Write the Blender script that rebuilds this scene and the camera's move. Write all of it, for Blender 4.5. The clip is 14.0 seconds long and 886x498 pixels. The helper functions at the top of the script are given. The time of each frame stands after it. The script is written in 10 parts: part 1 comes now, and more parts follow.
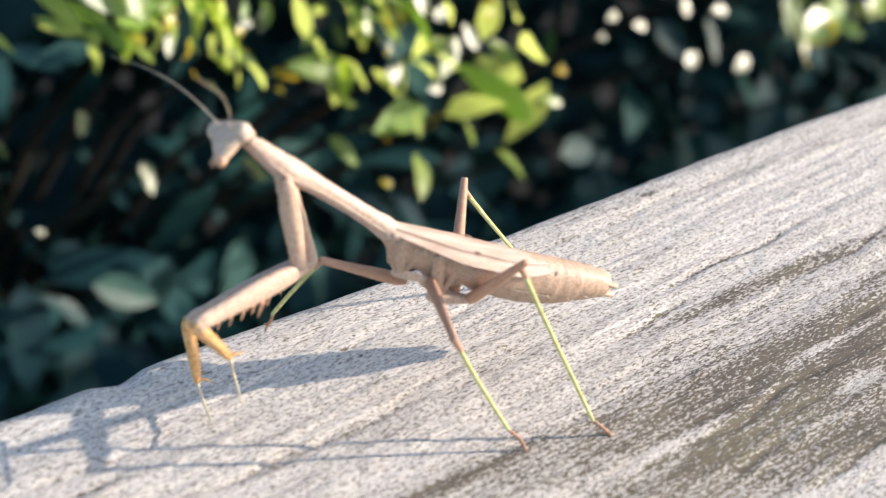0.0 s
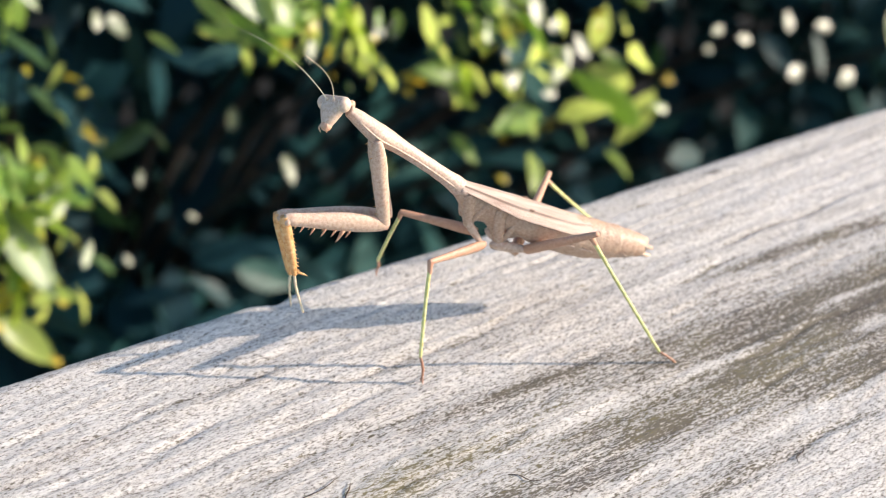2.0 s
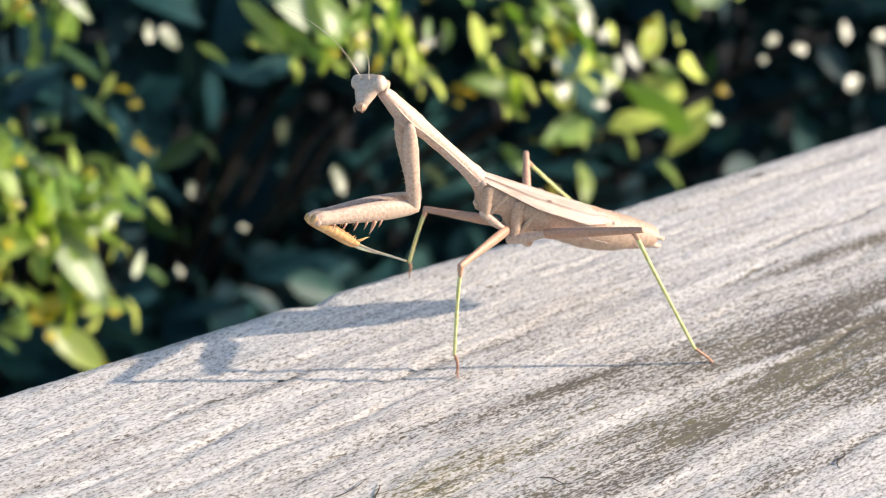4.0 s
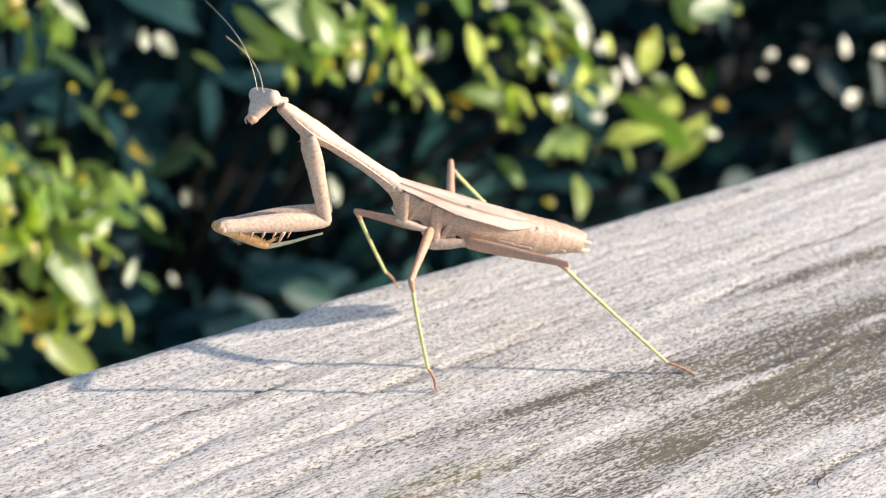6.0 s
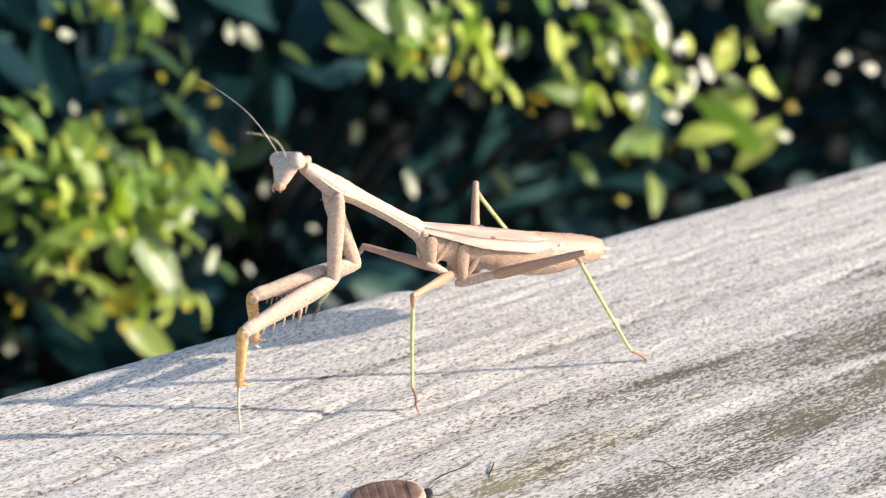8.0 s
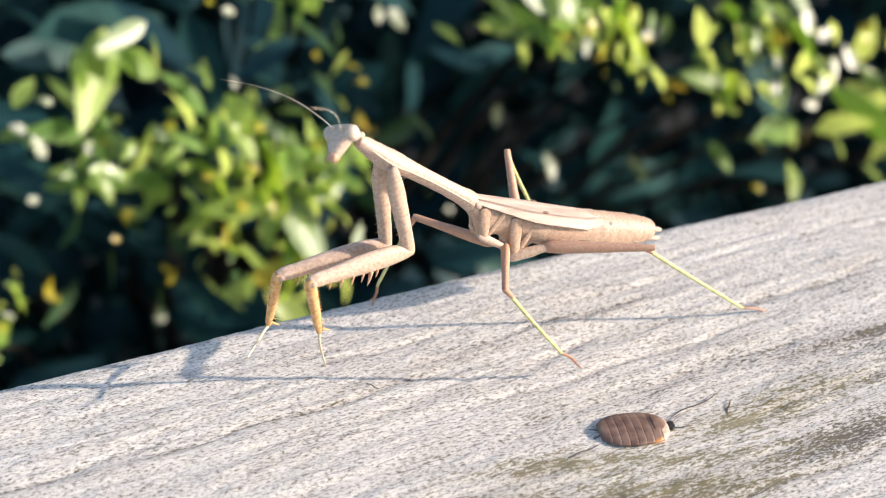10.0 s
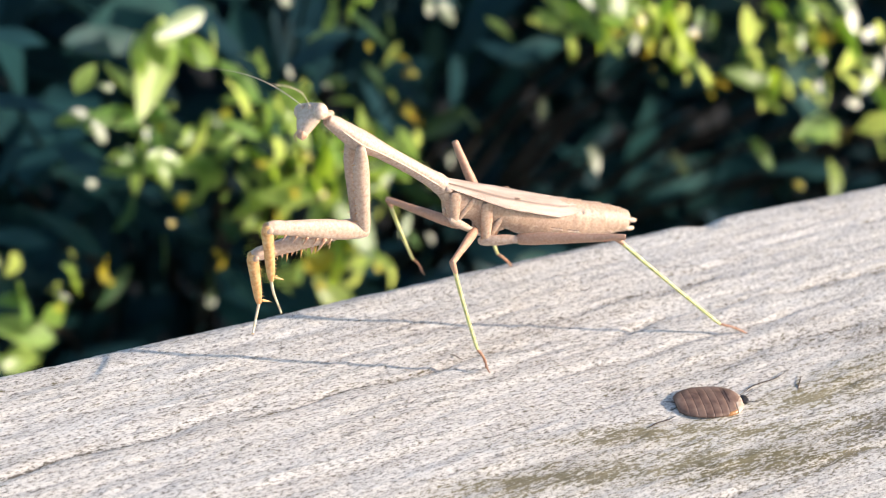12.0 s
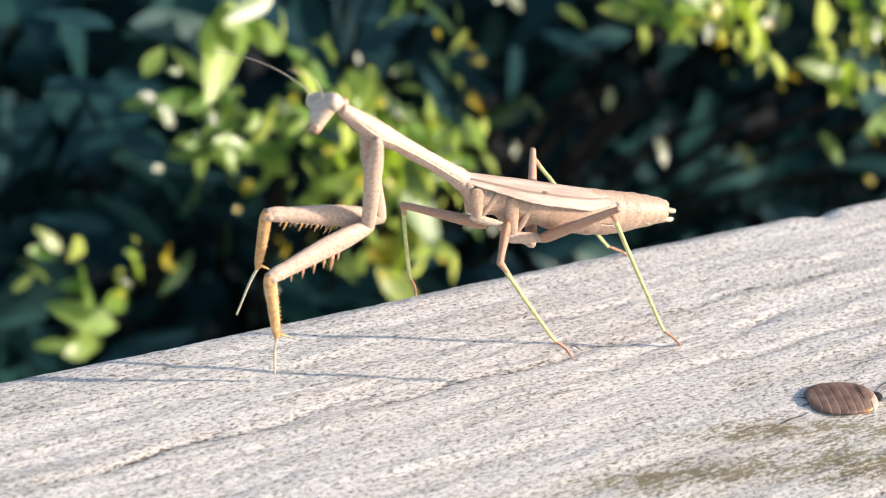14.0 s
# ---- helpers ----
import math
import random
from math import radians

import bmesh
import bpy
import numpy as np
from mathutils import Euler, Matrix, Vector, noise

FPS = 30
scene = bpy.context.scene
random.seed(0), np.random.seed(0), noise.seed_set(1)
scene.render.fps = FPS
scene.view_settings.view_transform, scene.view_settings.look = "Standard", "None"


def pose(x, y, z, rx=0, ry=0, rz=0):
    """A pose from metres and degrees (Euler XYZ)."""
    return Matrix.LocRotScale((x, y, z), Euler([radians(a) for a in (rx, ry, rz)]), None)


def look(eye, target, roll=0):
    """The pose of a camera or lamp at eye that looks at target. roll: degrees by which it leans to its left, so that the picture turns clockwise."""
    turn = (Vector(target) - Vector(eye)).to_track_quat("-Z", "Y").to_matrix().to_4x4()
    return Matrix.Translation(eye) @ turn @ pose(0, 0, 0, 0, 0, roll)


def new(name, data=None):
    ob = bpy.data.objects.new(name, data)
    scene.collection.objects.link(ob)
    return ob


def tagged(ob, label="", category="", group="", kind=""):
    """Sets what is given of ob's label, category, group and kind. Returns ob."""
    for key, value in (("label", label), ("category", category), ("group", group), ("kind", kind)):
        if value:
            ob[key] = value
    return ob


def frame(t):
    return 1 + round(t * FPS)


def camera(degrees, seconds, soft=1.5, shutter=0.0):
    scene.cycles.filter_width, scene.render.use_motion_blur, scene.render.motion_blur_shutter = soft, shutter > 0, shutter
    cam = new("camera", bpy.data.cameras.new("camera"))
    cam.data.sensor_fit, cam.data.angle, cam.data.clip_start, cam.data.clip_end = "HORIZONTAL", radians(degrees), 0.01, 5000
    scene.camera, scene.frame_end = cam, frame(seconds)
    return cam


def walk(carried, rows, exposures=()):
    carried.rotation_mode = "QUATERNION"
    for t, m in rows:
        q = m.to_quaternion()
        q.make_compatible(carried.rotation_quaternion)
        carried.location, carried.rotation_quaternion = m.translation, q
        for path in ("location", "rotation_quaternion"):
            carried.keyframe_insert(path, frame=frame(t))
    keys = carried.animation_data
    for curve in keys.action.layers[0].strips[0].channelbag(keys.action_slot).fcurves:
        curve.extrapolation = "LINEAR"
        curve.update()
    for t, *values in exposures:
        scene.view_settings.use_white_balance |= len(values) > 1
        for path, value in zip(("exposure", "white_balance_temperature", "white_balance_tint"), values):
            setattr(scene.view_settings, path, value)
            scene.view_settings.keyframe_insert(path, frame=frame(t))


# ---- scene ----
cam = camera(35.0, 14.0, soft=1.0)
PATH = [
    (0, (-0.03014, -0.09471, 0.12779), (0.47959, 0.48206, -0.39414), 5.254),
    (0.5, (-0.04151, -0.10527, 0.14112), (0.44837, 0.48242, -0.38759), 4.976),
    (1, (-0.04421, -0.11899, 0.14647), (0.42762, 0.48376, -0.38169), 4.440),
    (1.5, (-0.04712, -0.12838, 0.14384), (0.40794, 0.49094, -0.37985), 3.643),
    (2, (-0.05631, -0.13529, 0.14749), (0.39022, 0.49528, -0.37009), 3.201),
    (2.5, (-0.05605, -0.14295, 0.15247), (0.38234, 0.49551, -0.36240), 2.788),
    (2.7, (-0.05815, -0.14565, 0.15187), (0.37562, 0.49845, -0.35987), 2.359),
    (4.8, (-0.04472, -0.13378, 0.14159), (0.39785, 0.57754, -0.40445), 1.837),
    (5, (-0.04280, -0.13418, 0.14450), (0.39942, 0.57786, -0.40087), 1.907),
    (5.5, (-0.04139, -0.13764, 0.14671), (0.40166, 0.57505, -0.39715), 1.995),
    (6, (-0.04795, -0.13805, 0.14333), (0.39839, 0.57463, -0.39784), 2.210),
    (6.5, (-0.05135, -0.13430, 0.14556), (0.39645, 0.57732, -0.39580), 2.403),
    (7, (-0.05133, -0.13632, 0.14281), (0.39324, 0.57875, -0.39666), 2.456),
    (7.5, (-0.05117, -0.13937, 0.14356), (0.38624, 0.58098, -0.39475), 2.433),
    (8, (-0.06629, -0.13687, 0.14090), (0.36142, 0.59078, -0.39538), 2.481),
    (8.5, (-0.08065, -0.13521, 0.13873), (0.33433, 0.60045, -0.39662), 2.377),
    (9, (-0.08721, -0.13365, 0.13730), (0.31365, 0.60953, -0.39843), 2.162),
    (9.2, (-0.09020, -0.13344, 0.13598), (0.30636, 0.61232, -0.39936), 2.097),
    (11.5, (-0.10272, -0.14287, 0.13751), (0.27074, 0.61558, -0.39662), 2.225),
    (12, (-0.10996, -0.14031, 0.13775), (0.26198, 0.61822, -0.39732), 2.476),
    (12.5, (-0.11305, -0.13564, 0.13653), (0.25589, 0.62394, -0.39912), 2.560),
    (13, (-0.11094, -0.13557, 0.13654), (0.25245, 0.62530, -0.40106), 2.505),
    (13.5, (-0.12030, -0.13427, 0.13218), (0.23923, 0.62835, -0.40555), 2.559),
    (14, (-0.12107, -0.12911, 0.13210), (0.23313, 0.63475, -0.40741), 2.631),
]
walk(cam, [(t, look(eye, target, roll)) for t, eye, target, roll in PATH])

# ---- light ----
SUN_AZ, SUN_EL = -27.0, 21.0
world = bpy.data.worlds.new("sky_world")
scene.world = world
world.use_nodes = True
wn = world.node_tree.nodes
sky = wn.new("ShaderNodeTexSky")
sky.sky_type, sky.sun_disc = "NISHITA", False
sky.sun_elevation, sky.sun_rotation = radians(SUN_EL), radians(90 - SUN_AZ)
wn["Background"].inputs["Strength"].default_value = 0.2
world.node_tree.links.new(sky.outputs[0], wn["Background"].inputs[0])
sun = new("sun", bpy.data.lights.new("sun", "SUN"))
sun.data.energy, sun.data.angle, sun.data.color = 4.8, radians(0.5), (1, 0.862, 0.725)
ce = math.cos(radians(SUN_EL))
sun_dir = Vector((ce * math.cos(radians(SUN_AZ)), ce * math.sin(radians(SUN_AZ)), math.sin(radians(SUN_EL))))
sun.matrix_world = look(sun_dir * 3, (0, 0, 0))
scene.view_settings.exposure = 0.61
# a wide-open lens focused on the insect: the shrub behind melts into soft discs
cam.data.dof.use_dof = True
cam.data.dof.focus_distance = 0.2165
cam.data.dof.aperture_fstop = 18.5


# ---- materials ----
class Nodes:
    """A small helper that lays out one node material."""

    def __init__(self, name):
        self.mat = bpy.data.materials.new(name)
        self.mat.use_nodes = True
        self.tree = self.mat.node_tree
        self.bsdf = self.tree.nodes["Principled BSDF"]
        self.coord = self.tree.nodes.new("ShaderNodeTexCoord")

    def link(self, a, b):
        self.tree.links.new(a, b)

    def scaled(self, sx, sy, sz):
        m = self.tree.nodes.new("ShaderNodeMapping")
        m.inputs["Scale"].default_value = (sx, sy, sz)
        self.link(self.coord.outputs["Object"], m.inputs["Vector"])
        return m.outputs[0]

    def noise(self, scale, detail=3.0, vector=None, rough=0.55):
        n = self.tree.nodes.new("ShaderNodeTexNoise")
        n.inputs["Scale"].default_value, n.inputs["Detail"].default_value, n.inputs["Roughness"].default_value = scale, detail, rough
        self.link(vector or self.coord.outputs["Object"], n.inputs["Vector"])
        return n.outputs["Fac"]

    def ramp(self, fac, *stops):
        r = self.tree.nodes.new("ShaderNodeValToRGB")
        e = r.color_ramp.elements
        while len(e) < len(stops):
            e.new(0.5)
        for el, (p, c) in zip(e, stops):
            el.position = p
            el.color = (*c, 1) if not isinstance(c, (int, float)) else (c, c, c, 1)
        self.link(fac, r.inputs[0])
        return r.outputs[0]

    def mix(self, fac, a, b, mode="MIX"):
        m = self.tree.nodes.new("ShaderNodeMix")
        m.data_type, m.blend_type = "RGBA", mode
        for k, v in ((0, fac), (6, a), (7, b)):
            if isinstance(v, (int, float)):
                m.inputs[k].default_value = v
            elif isinstance(v, tuple):
                m.inputs[k].default_value = (*v, 1)
            else:
                self.link(v, m.inputs[k])
        return m.outputs[2]

    def math(self, op, a, b):
        m = self.tree.nodes.new("ShaderNodeMath")
        m.operation = op
        for k, v in ((0, a), (1, b)):
            if isinstance(v, (int, float)):
                m.inputs[k].default_value = v
            else:
                self.link(v, m.inputs[k])
        return m.outputs[0]

    def attribute(self, name):
        a = self.tree.nodes.new("ShaderNodeAttribute")
        a.attribute_name = name
        return a.outputs["Fac"]

    def random(self):
        return self.tree.nodes.new("ShaderNodeObjectInfo").outputs["Random"]

    def island(self):
        return self.tree.nodes.new("ShaderNodeNewGeometry").outputs["Random Per Island"]

    def bump(self, height, strength, distance):
        b = self.tree.nodes.new("ShaderNodeBump")
        b.inputs["Strength"].default_value, b.inputs["Distance"].default_value = strength, distance
        self.link(height, b.inputs["Height"])
        self.link(b.outputs[0], self.bsdf.inputs["Normal"])

    def finish(self, color, rough=0.6, spec=0.5, sss=0.0):
        if isinstance(color, tuple):
            self.bsdf.inputs["Base Color"].default_value = (*color, 1)
        else:
            self.link(color, self.bsdf.inputs["Base Color"])
        if isinstance(rough, (int, float)):
            self.bsdf.inputs["Roughness"].default_value = rough
        else:
            self.link(rough, self.bsdf.inputs["Roughness"])
        self.bsdf.inputs["Specular IOR Level"].default_value = spec
        if sss:
            self.bsdf.inputs["Subsurface Weight"].default_value = sss
            self.bsdf.inputs["Subsurface Radius"].default_value = (1.0, 0.5, 0.3)
            self.bsdf.inputs["Subsurface Scale"].default_value = 0.0008
        return self.mat


def wood_material():
    n = Nodes("weathered_wood")
    # broad bands of the grain, then fibres, then hair-thin cracks between them
    bands = n.noise(1.0, 4.0, n.scaled(22, 330, 330), 0.6)
    grain = n.noise(1.0, 5.0, n.scaled(60, 900, 900), 0.62)
    fine = n.noise(1.0, 4.0, n.scaled(1150, 2500, 2500), 0.75)
    blot = n.noise(60, 4.0)
    base = n.ramp(bands, (0.36, (0.535, 0.472, 0.405)), (0.52, (0.63, 0.567, 0.49)), (0.66, (0.705, 0.645, 0.572)))
    base = n.mix(n.ramp(grain, (0.34, 0.75), (0.46, 0.0)), base, (0.33, 0.285, 0.25))
    base = n.mix(n.ramp(blot, (0.42, 0.0), (0.62, 0.35)), base, (0.64, 0.60, 0.56))
    fleck = n.noise(1.0, 3.0, n.scaled(95, 3000, 3000), 0.6)
    base = n.mix(n.ramp(fleck, (0.29, 0.85), (0.37, 0.0)), base, (0.09, 0.073, 0.06))
    speck = n.ramp(fine, (0.35, (0.07, 0.058, 0.05)), (0.45, (0.62, 0.595, 0.57)), (0.55, (1.0, 0.985, 0.97)))
    base = n.mix(0.88, base, speck, "MULTIPLY")
    base = n.mix(0.22, base, speck, "SCREEN")
    # stains: the darker the growth, the more of the fibres are dark
    stain = n.attribute("stain")
    tuft = n.noise(1.0, 4.0, n.scaled(170, 520, 520), 0.65)
    moss = n.math("MULTIPLY", n.attribute("moss"), n.ramp(tuft, (0.36, 0.45), (0.58, 1.15)))
    grit = n.noise(1.0, 4.0, n.scaled(1000, 3000, 3000), 0.68)
    streak = n.noise(1.0, 3.0, n.scaled(110, 1600, 1600), 0.6)
    lump = n.math("ADD", n.math("MULTIPLY", grit, 1.45), n.math("SUBTRACT", n.math("MULTIPLY", streak, 0.55), 0.5))
    dm = n.ramp(n.math("SUBTRACT", lump, n.math("MULTIPLY", stain, 0.36)), (0.20, 0.92), (0.31, 0.0))
    mm = n.ramp(n.math("SUBTRACT", lump, n.math("MULTIPLY", moss, 0.36)), (0.20, 0.85), (0.32, 0.0))
    dcol = n.mix(n.ramp(blot, (0.4, 0.0), (0.6, 1.0)), (0.085, 0.067, 0.052), (0.115, 0.096, 0.064))
    mcol = n.mix(n.ramp(blot, (0.4, 0.0), (0.6, 1.0)), (0.14, 0.115, 0.06), (0.20, 0.165, 0.085))
    col = n.mix(n.math("MULTIPLY", n.math("MINIMUM", stain, 1.0), 0.34), base, (0.27, 0.235, 0.195))
    col = n.mix(dm, col, dcol)
    col = n.mix(n.math("MULTIPLY", n.math("MINIMUM", moss, 1.0), 0.34), col, (0.33, 0.29, 0.175))
    col = n.mix(mm, col, mcol)
    n.bump(n.math("ADD", n.math("MULTIPLY", fine, 0.7), grain), 0.5, 0.0005)
    return n.finish(col, 0.82, 0.25)


def cuticle(name, dark, mid, light, scale=900, rough=0.5, sss=0.15, spot=0.0, spot_col=(0.05, 0.03, 0.02)):
    n = Nodes(name)
    a = n.noise(scale, 4.0)
    b = n.noise(scale * 0.22, 3.0)
    col = n.ramp(a, (0.30, dark), (0.5, mid), (0.72, light))
    col = n.mix(n.ramp(b, (0.4, 0.0), (0.65, 0.1)), col, dark)
    if spot:
        s = n.noise(scale * 1.7, 1.0)
        col = n.mix(n.ramp(s, (0.66, 0.0), (0.72, spot)), col, spot_col)
    n.bump(a, 0.45, 0.00012)
    return n.finish(col, rough, 0.4, sss)


def wing_material():
    n = Nodes("leathery_wing")
    streak = n.noise(1.0, 3.0, n.scaled(120, 900, 900))
    cell = n.tree.nodes.new("ShaderNodeTexVoronoi")
    cell.feature = "DISTANCE_TO_EDGE"
    cell.inputs["Scale"].default_value = 1.0
    n.link(n.scaled(1900, 2400, 2400), cell.inputs["Vector"])
    net = n.ramp(cell.outputs["Distance"], (0.0, 0.0), (0.16, 1.0))
    col = n.ramp(streak, (0.35, (0.39, 0.275, 0.22)), (0.55, (0.50, 0.38, 0.315)), (0.7, (0.575, 0.465, 0.395)))
    col = n.mix(n.math("MULTIPLY", n.math("SUBTRACT", 1.0, net), n.math("MULTIPLY", n.attribute("mesh"), 0.28)), col, (0.34, 0.23, 0.17))
    band = n.attribute("band")
    col = n.mix(n.ramp(band, (0.05, 0.0), (0.6, 0.85)), col, (0.12, 0.07, 0.05))
    n.bump(n.math("SUBTRACT", n.math("MULTIPLY", streak, 0.7), n.math("MULTIPLY", n.math("SUBTRACT", net, 1.0), n.math("MULTIPLY", n.attribute("mesh"), -0.5))), 0.55, 0.00020)
    return n.finish(col, 0.5, 0.4, 0.12)


def leaf_material(name, low, mid, high, through_col, own=True, rough=0.3, amount=0.35, spec=0.5):
    n = Nodes(name)
    r = n.random() if own else n.island()
    col = n.ramp(r, (0.0, low), (0.5, mid), (1.0, high))
    # single leaves are modelled one unit long, joined ones in metres
    blot = n.noise(3.5 if own else 90, 3.0)
    col = n.mix(n.ramp(blot, (0.4, 0.0), (0.7, 0.4)), col, tuple(c * 0.55 for c in mid))
    n.bump(n.noise(5.0 if own else 220, 3.0), 0.12 if own else 0.25, 0.0008)
    n.finish(col, rough, spec)
    out = n.tree.nodes["Material Output"]
    tr = n.tree.nodes.new("ShaderNodeBsdfTranslucent")
    tr.inputs["Color"].default_value = (*through_col, 1)
    mx = n.tree.nodes.new("ShaderNodeMixShader")
    mx.inputs[0].default_value = amount
    n.link(n.bsdf.outputs[0], mx.inputs[1])
    n.link(tr.outputs[0], mx.inputs[2])
    n.link(mx.outputs[0], out.inputs[0])
    return n.mat


def plain(name, dark, light, scale, rough=0.7, spec=0.3):
    n = Nodes(name)
    a = n.noise(scale, 4.0)
    n.bump(a, 0.4, 0.3 / scale)
    return n.finish(n.ramp(a, (0.35, dark), (0.65, light)), rough, spec)


M_WOOD = wood_material()
M_BODY = cuticle("mantis_cuticle", (0.400, 0.278, 0.215), (0.512, 0.375, 0.300), (0.605, 0.477, 0.392), scale=2300)
# brown belly tone, taken darker and redder to paint in the body's shadow side
M_BELLY = cuticle("mantis_belly_shaded", (0.344, 0.219, 0.153), (0.447, 0.310, 0.226), (0.516, 0.382, 0.288), scale=2300)
M_FOLD = cuticle("belly_fold", (0.10, 0.055, 0.04), (0.17, 0.10, 0.07), (0.25, 0.16, 0.12))
M_ARM = cuticle("foreleg_cuticle", (0.409, 0.274, 0.203), (0.521, 0.379, 0.292), (0.605, 0.477, 0.381), scale=1900, spot=0.22, spot_col=(0.33, 0.19, 0.14))
M_LEG = cuticle("leg_cuticle", (0.40, 0.215, 0.14), (0.46, 0.265, 0.175), (0.52, 0.325, 0.23), scale=2600)
M_SHIN = cuticle("green_shin", (0.44, 0.44, 0.15), (0.56, 0.56, 0.25), (0.66, 0.64, 0.36), scale=1400)
M_CLAW = cuticle("orange_tibia", (0.46, 0.21, 0.07), (0.62, 0.36, 0.15), (0.68, 0.47, 0.26), scale=1300)
M_FOOT = cuticle("reddish_foot", (0.24, 0.10, 0.06), (0.36, 0.19, 0.12), (0.46, 0.29, 0.20), scale=1600)
M_HEAD = cuticle("mantis_face", (0.465, 0.331, 0.243), (0.558, 0.420, 0.324), (0.632, 0.503, 0.397), scale=2300)
M_EYE = cuticle("pale_eye", (0.484, 0.370, 0.288), (0.567, 0.450, 0.356), (0.632, 0.512, 0.413), scale=2600, rough=0.35)
M_MOUTH = cuticle("mouthparts", (0.36, 0.19, 0.115), (0.52, 0.32, 0.215), (0.62, 0.43, 0.32), scale=1500)
M_TARSUS = cuticle("pale_tarsus", (0.48, 0.42, 0.28), (0.58, 0.52, 0.38), (0.65, 0.60, 0.47), scale=1500)
M_WING = wing_material()
M_DARK = plain("dark_mark", (0.035, 0.022, 0.016), (0.10, 0.065, 0.05), 2000)
M_ANT = plain("antenna_hair", (0.50, 0.43, 0.33), (0.64, 0.57, 0.46), 2000)
M_SHELL = cuticle("beetle_plate", (0.085, 0.045, 0.032), (0.17, 0.098, 0.07), (0.25, 0.16, 0.12), scale=500, rough=0.5, sss=0.0)
M_RIM = cuticle("pale_rim", (0.36, 0.25, 0.17), (0.50, 0.39, 0.30), (0.62, 0.52, 0.42), scale=1200, rough=0.4, sss=0.1)
M_AMBER = cuticle("amber_edge", (0.26, 0.10, 0.03), (0.42, 0.20, 0.07), (0.52, 0.30, 0.14), scale=1200, rough=0.35)
M_BLACK = plain("black_shell", (0.012, 0.010, 0.010), (0.04, 0.03, 0.025), 1500, 0.35, 0.5)
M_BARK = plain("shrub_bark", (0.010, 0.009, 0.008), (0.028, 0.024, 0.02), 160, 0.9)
M_SOIL = plain("leaf_litter_soil", (0.008, 0.007, 0.006), (0.022, 0.019, 0.015), 35, 0.95)
# whitish base carries part of the sun and sky gloss on these leaves
M_PALE = leaf_material("gloss_tinted_leaf", (0.16, 0.24, 0.11), (0.22, 0.31, 0.16), (0.30, 0.38, 0.22), (0.42, 0.58, 0.18), rough=0.36, amount=0.3)
M_WAXY = leaf_material("waxy_leaf", (0.06, 0.10, 0.05), (0.09, 0.14, 0.07), (0.14, 0.19, 0.10), (0.24, 0.34, 0.12), rough=0.36, amount=0.2, spec=0.5)
# dark teal base stands in for blue sky-lit shade on these leaves
M_TEAL = leaf_material("shade_tinted_leaf", (0.010, 0.040, 0.050), (0.016, 0.058, 0.062), (0.026, 0.080, 0.070), (0.04, 0.09, 0.06), rough=0.5, amount=0.10, spec=0.25)
# dimmer copy of the green leaf, with partial shade put into its colour
M_DIM = leaf_material("half_shade_leaf", (0.035, 0.08, 0.035), (0.055, 0.115, 0.045), (0.085, 0.16, 0.055), (0.12, 0.24, 0.07), rough=0.4, amount=0.25)
YOUNG = ((0.17, 0.28, 0.06), (0.28, 0.41, 0.09), (0.42, 0.51, 0.15), (0.80, 0.95, 0.25))
M_GREEN = leaf_material("young_leaf", *YOUNG, rough=0.36, amount=0.55)
M_SAGE = leaf_material("sage_leaf", (0.12, 0.23, 0.06), (0.20, 0.33, 0.10), (0.32, 0.44, 0.16), (0.55, 0.76, 0.18), rough=0.30, amount=0.45)
M_SHOOT = leaf_material("shoot_leaf", *YOUNG, own=False, rough=0.32, amount=0.55)
YOLK = ((0.38, 0.34, 0.03), (0.48, 0.42, 0.05), (0.55, 0.40, 0.06), (0.95, 0.82, 0.12))
M_YELLOW = leaf_material("yellow_leaf", *YOLK, rough=0.3, amount=0.5)
M_BUD = leaf_material("yellow_bud", *YOLK, own=False, rough=0.3, amount=0.5)
# deep leaves: the hollows' shade and bluish haze are put into the base colour
M_MASS = leaf_material("shade_and_haze_leaf", (0.006, 0.028, 0.040), (0.011, 0.044, 0.054), (0.020, 0.072, 0.066), (0.03, 0.08, 0.06), own=False, rough=0.6, amount=0.08, spec=0.10)


# ---- helpers for building ----
def finished(name, bm, material, smooth=True):
    me = bpy.data.meshes.new(name)
    bmesh.ops.recalc_face_normals(bm, faces=bm.faces)
    bm.to_mesh(me)
    bm.free()
    for m in material if isinstance(material, (list, tuple)) else (material,):
        me.materials.append(m)
    if smooth:
        me.polygons.foreach_set("use_smooth", [True] * len(me.polygons))
    return me


def part(name, bm, material, parent=None, label="", smooth=True):
    ob = new(name, finished(name, bm, material, smooth) if isinstance(bm, bmesh.types.BMesh) else bm)
    ob.parent = parent
    if label:
        ob["label"] = label
    return ob


MM = 0.001


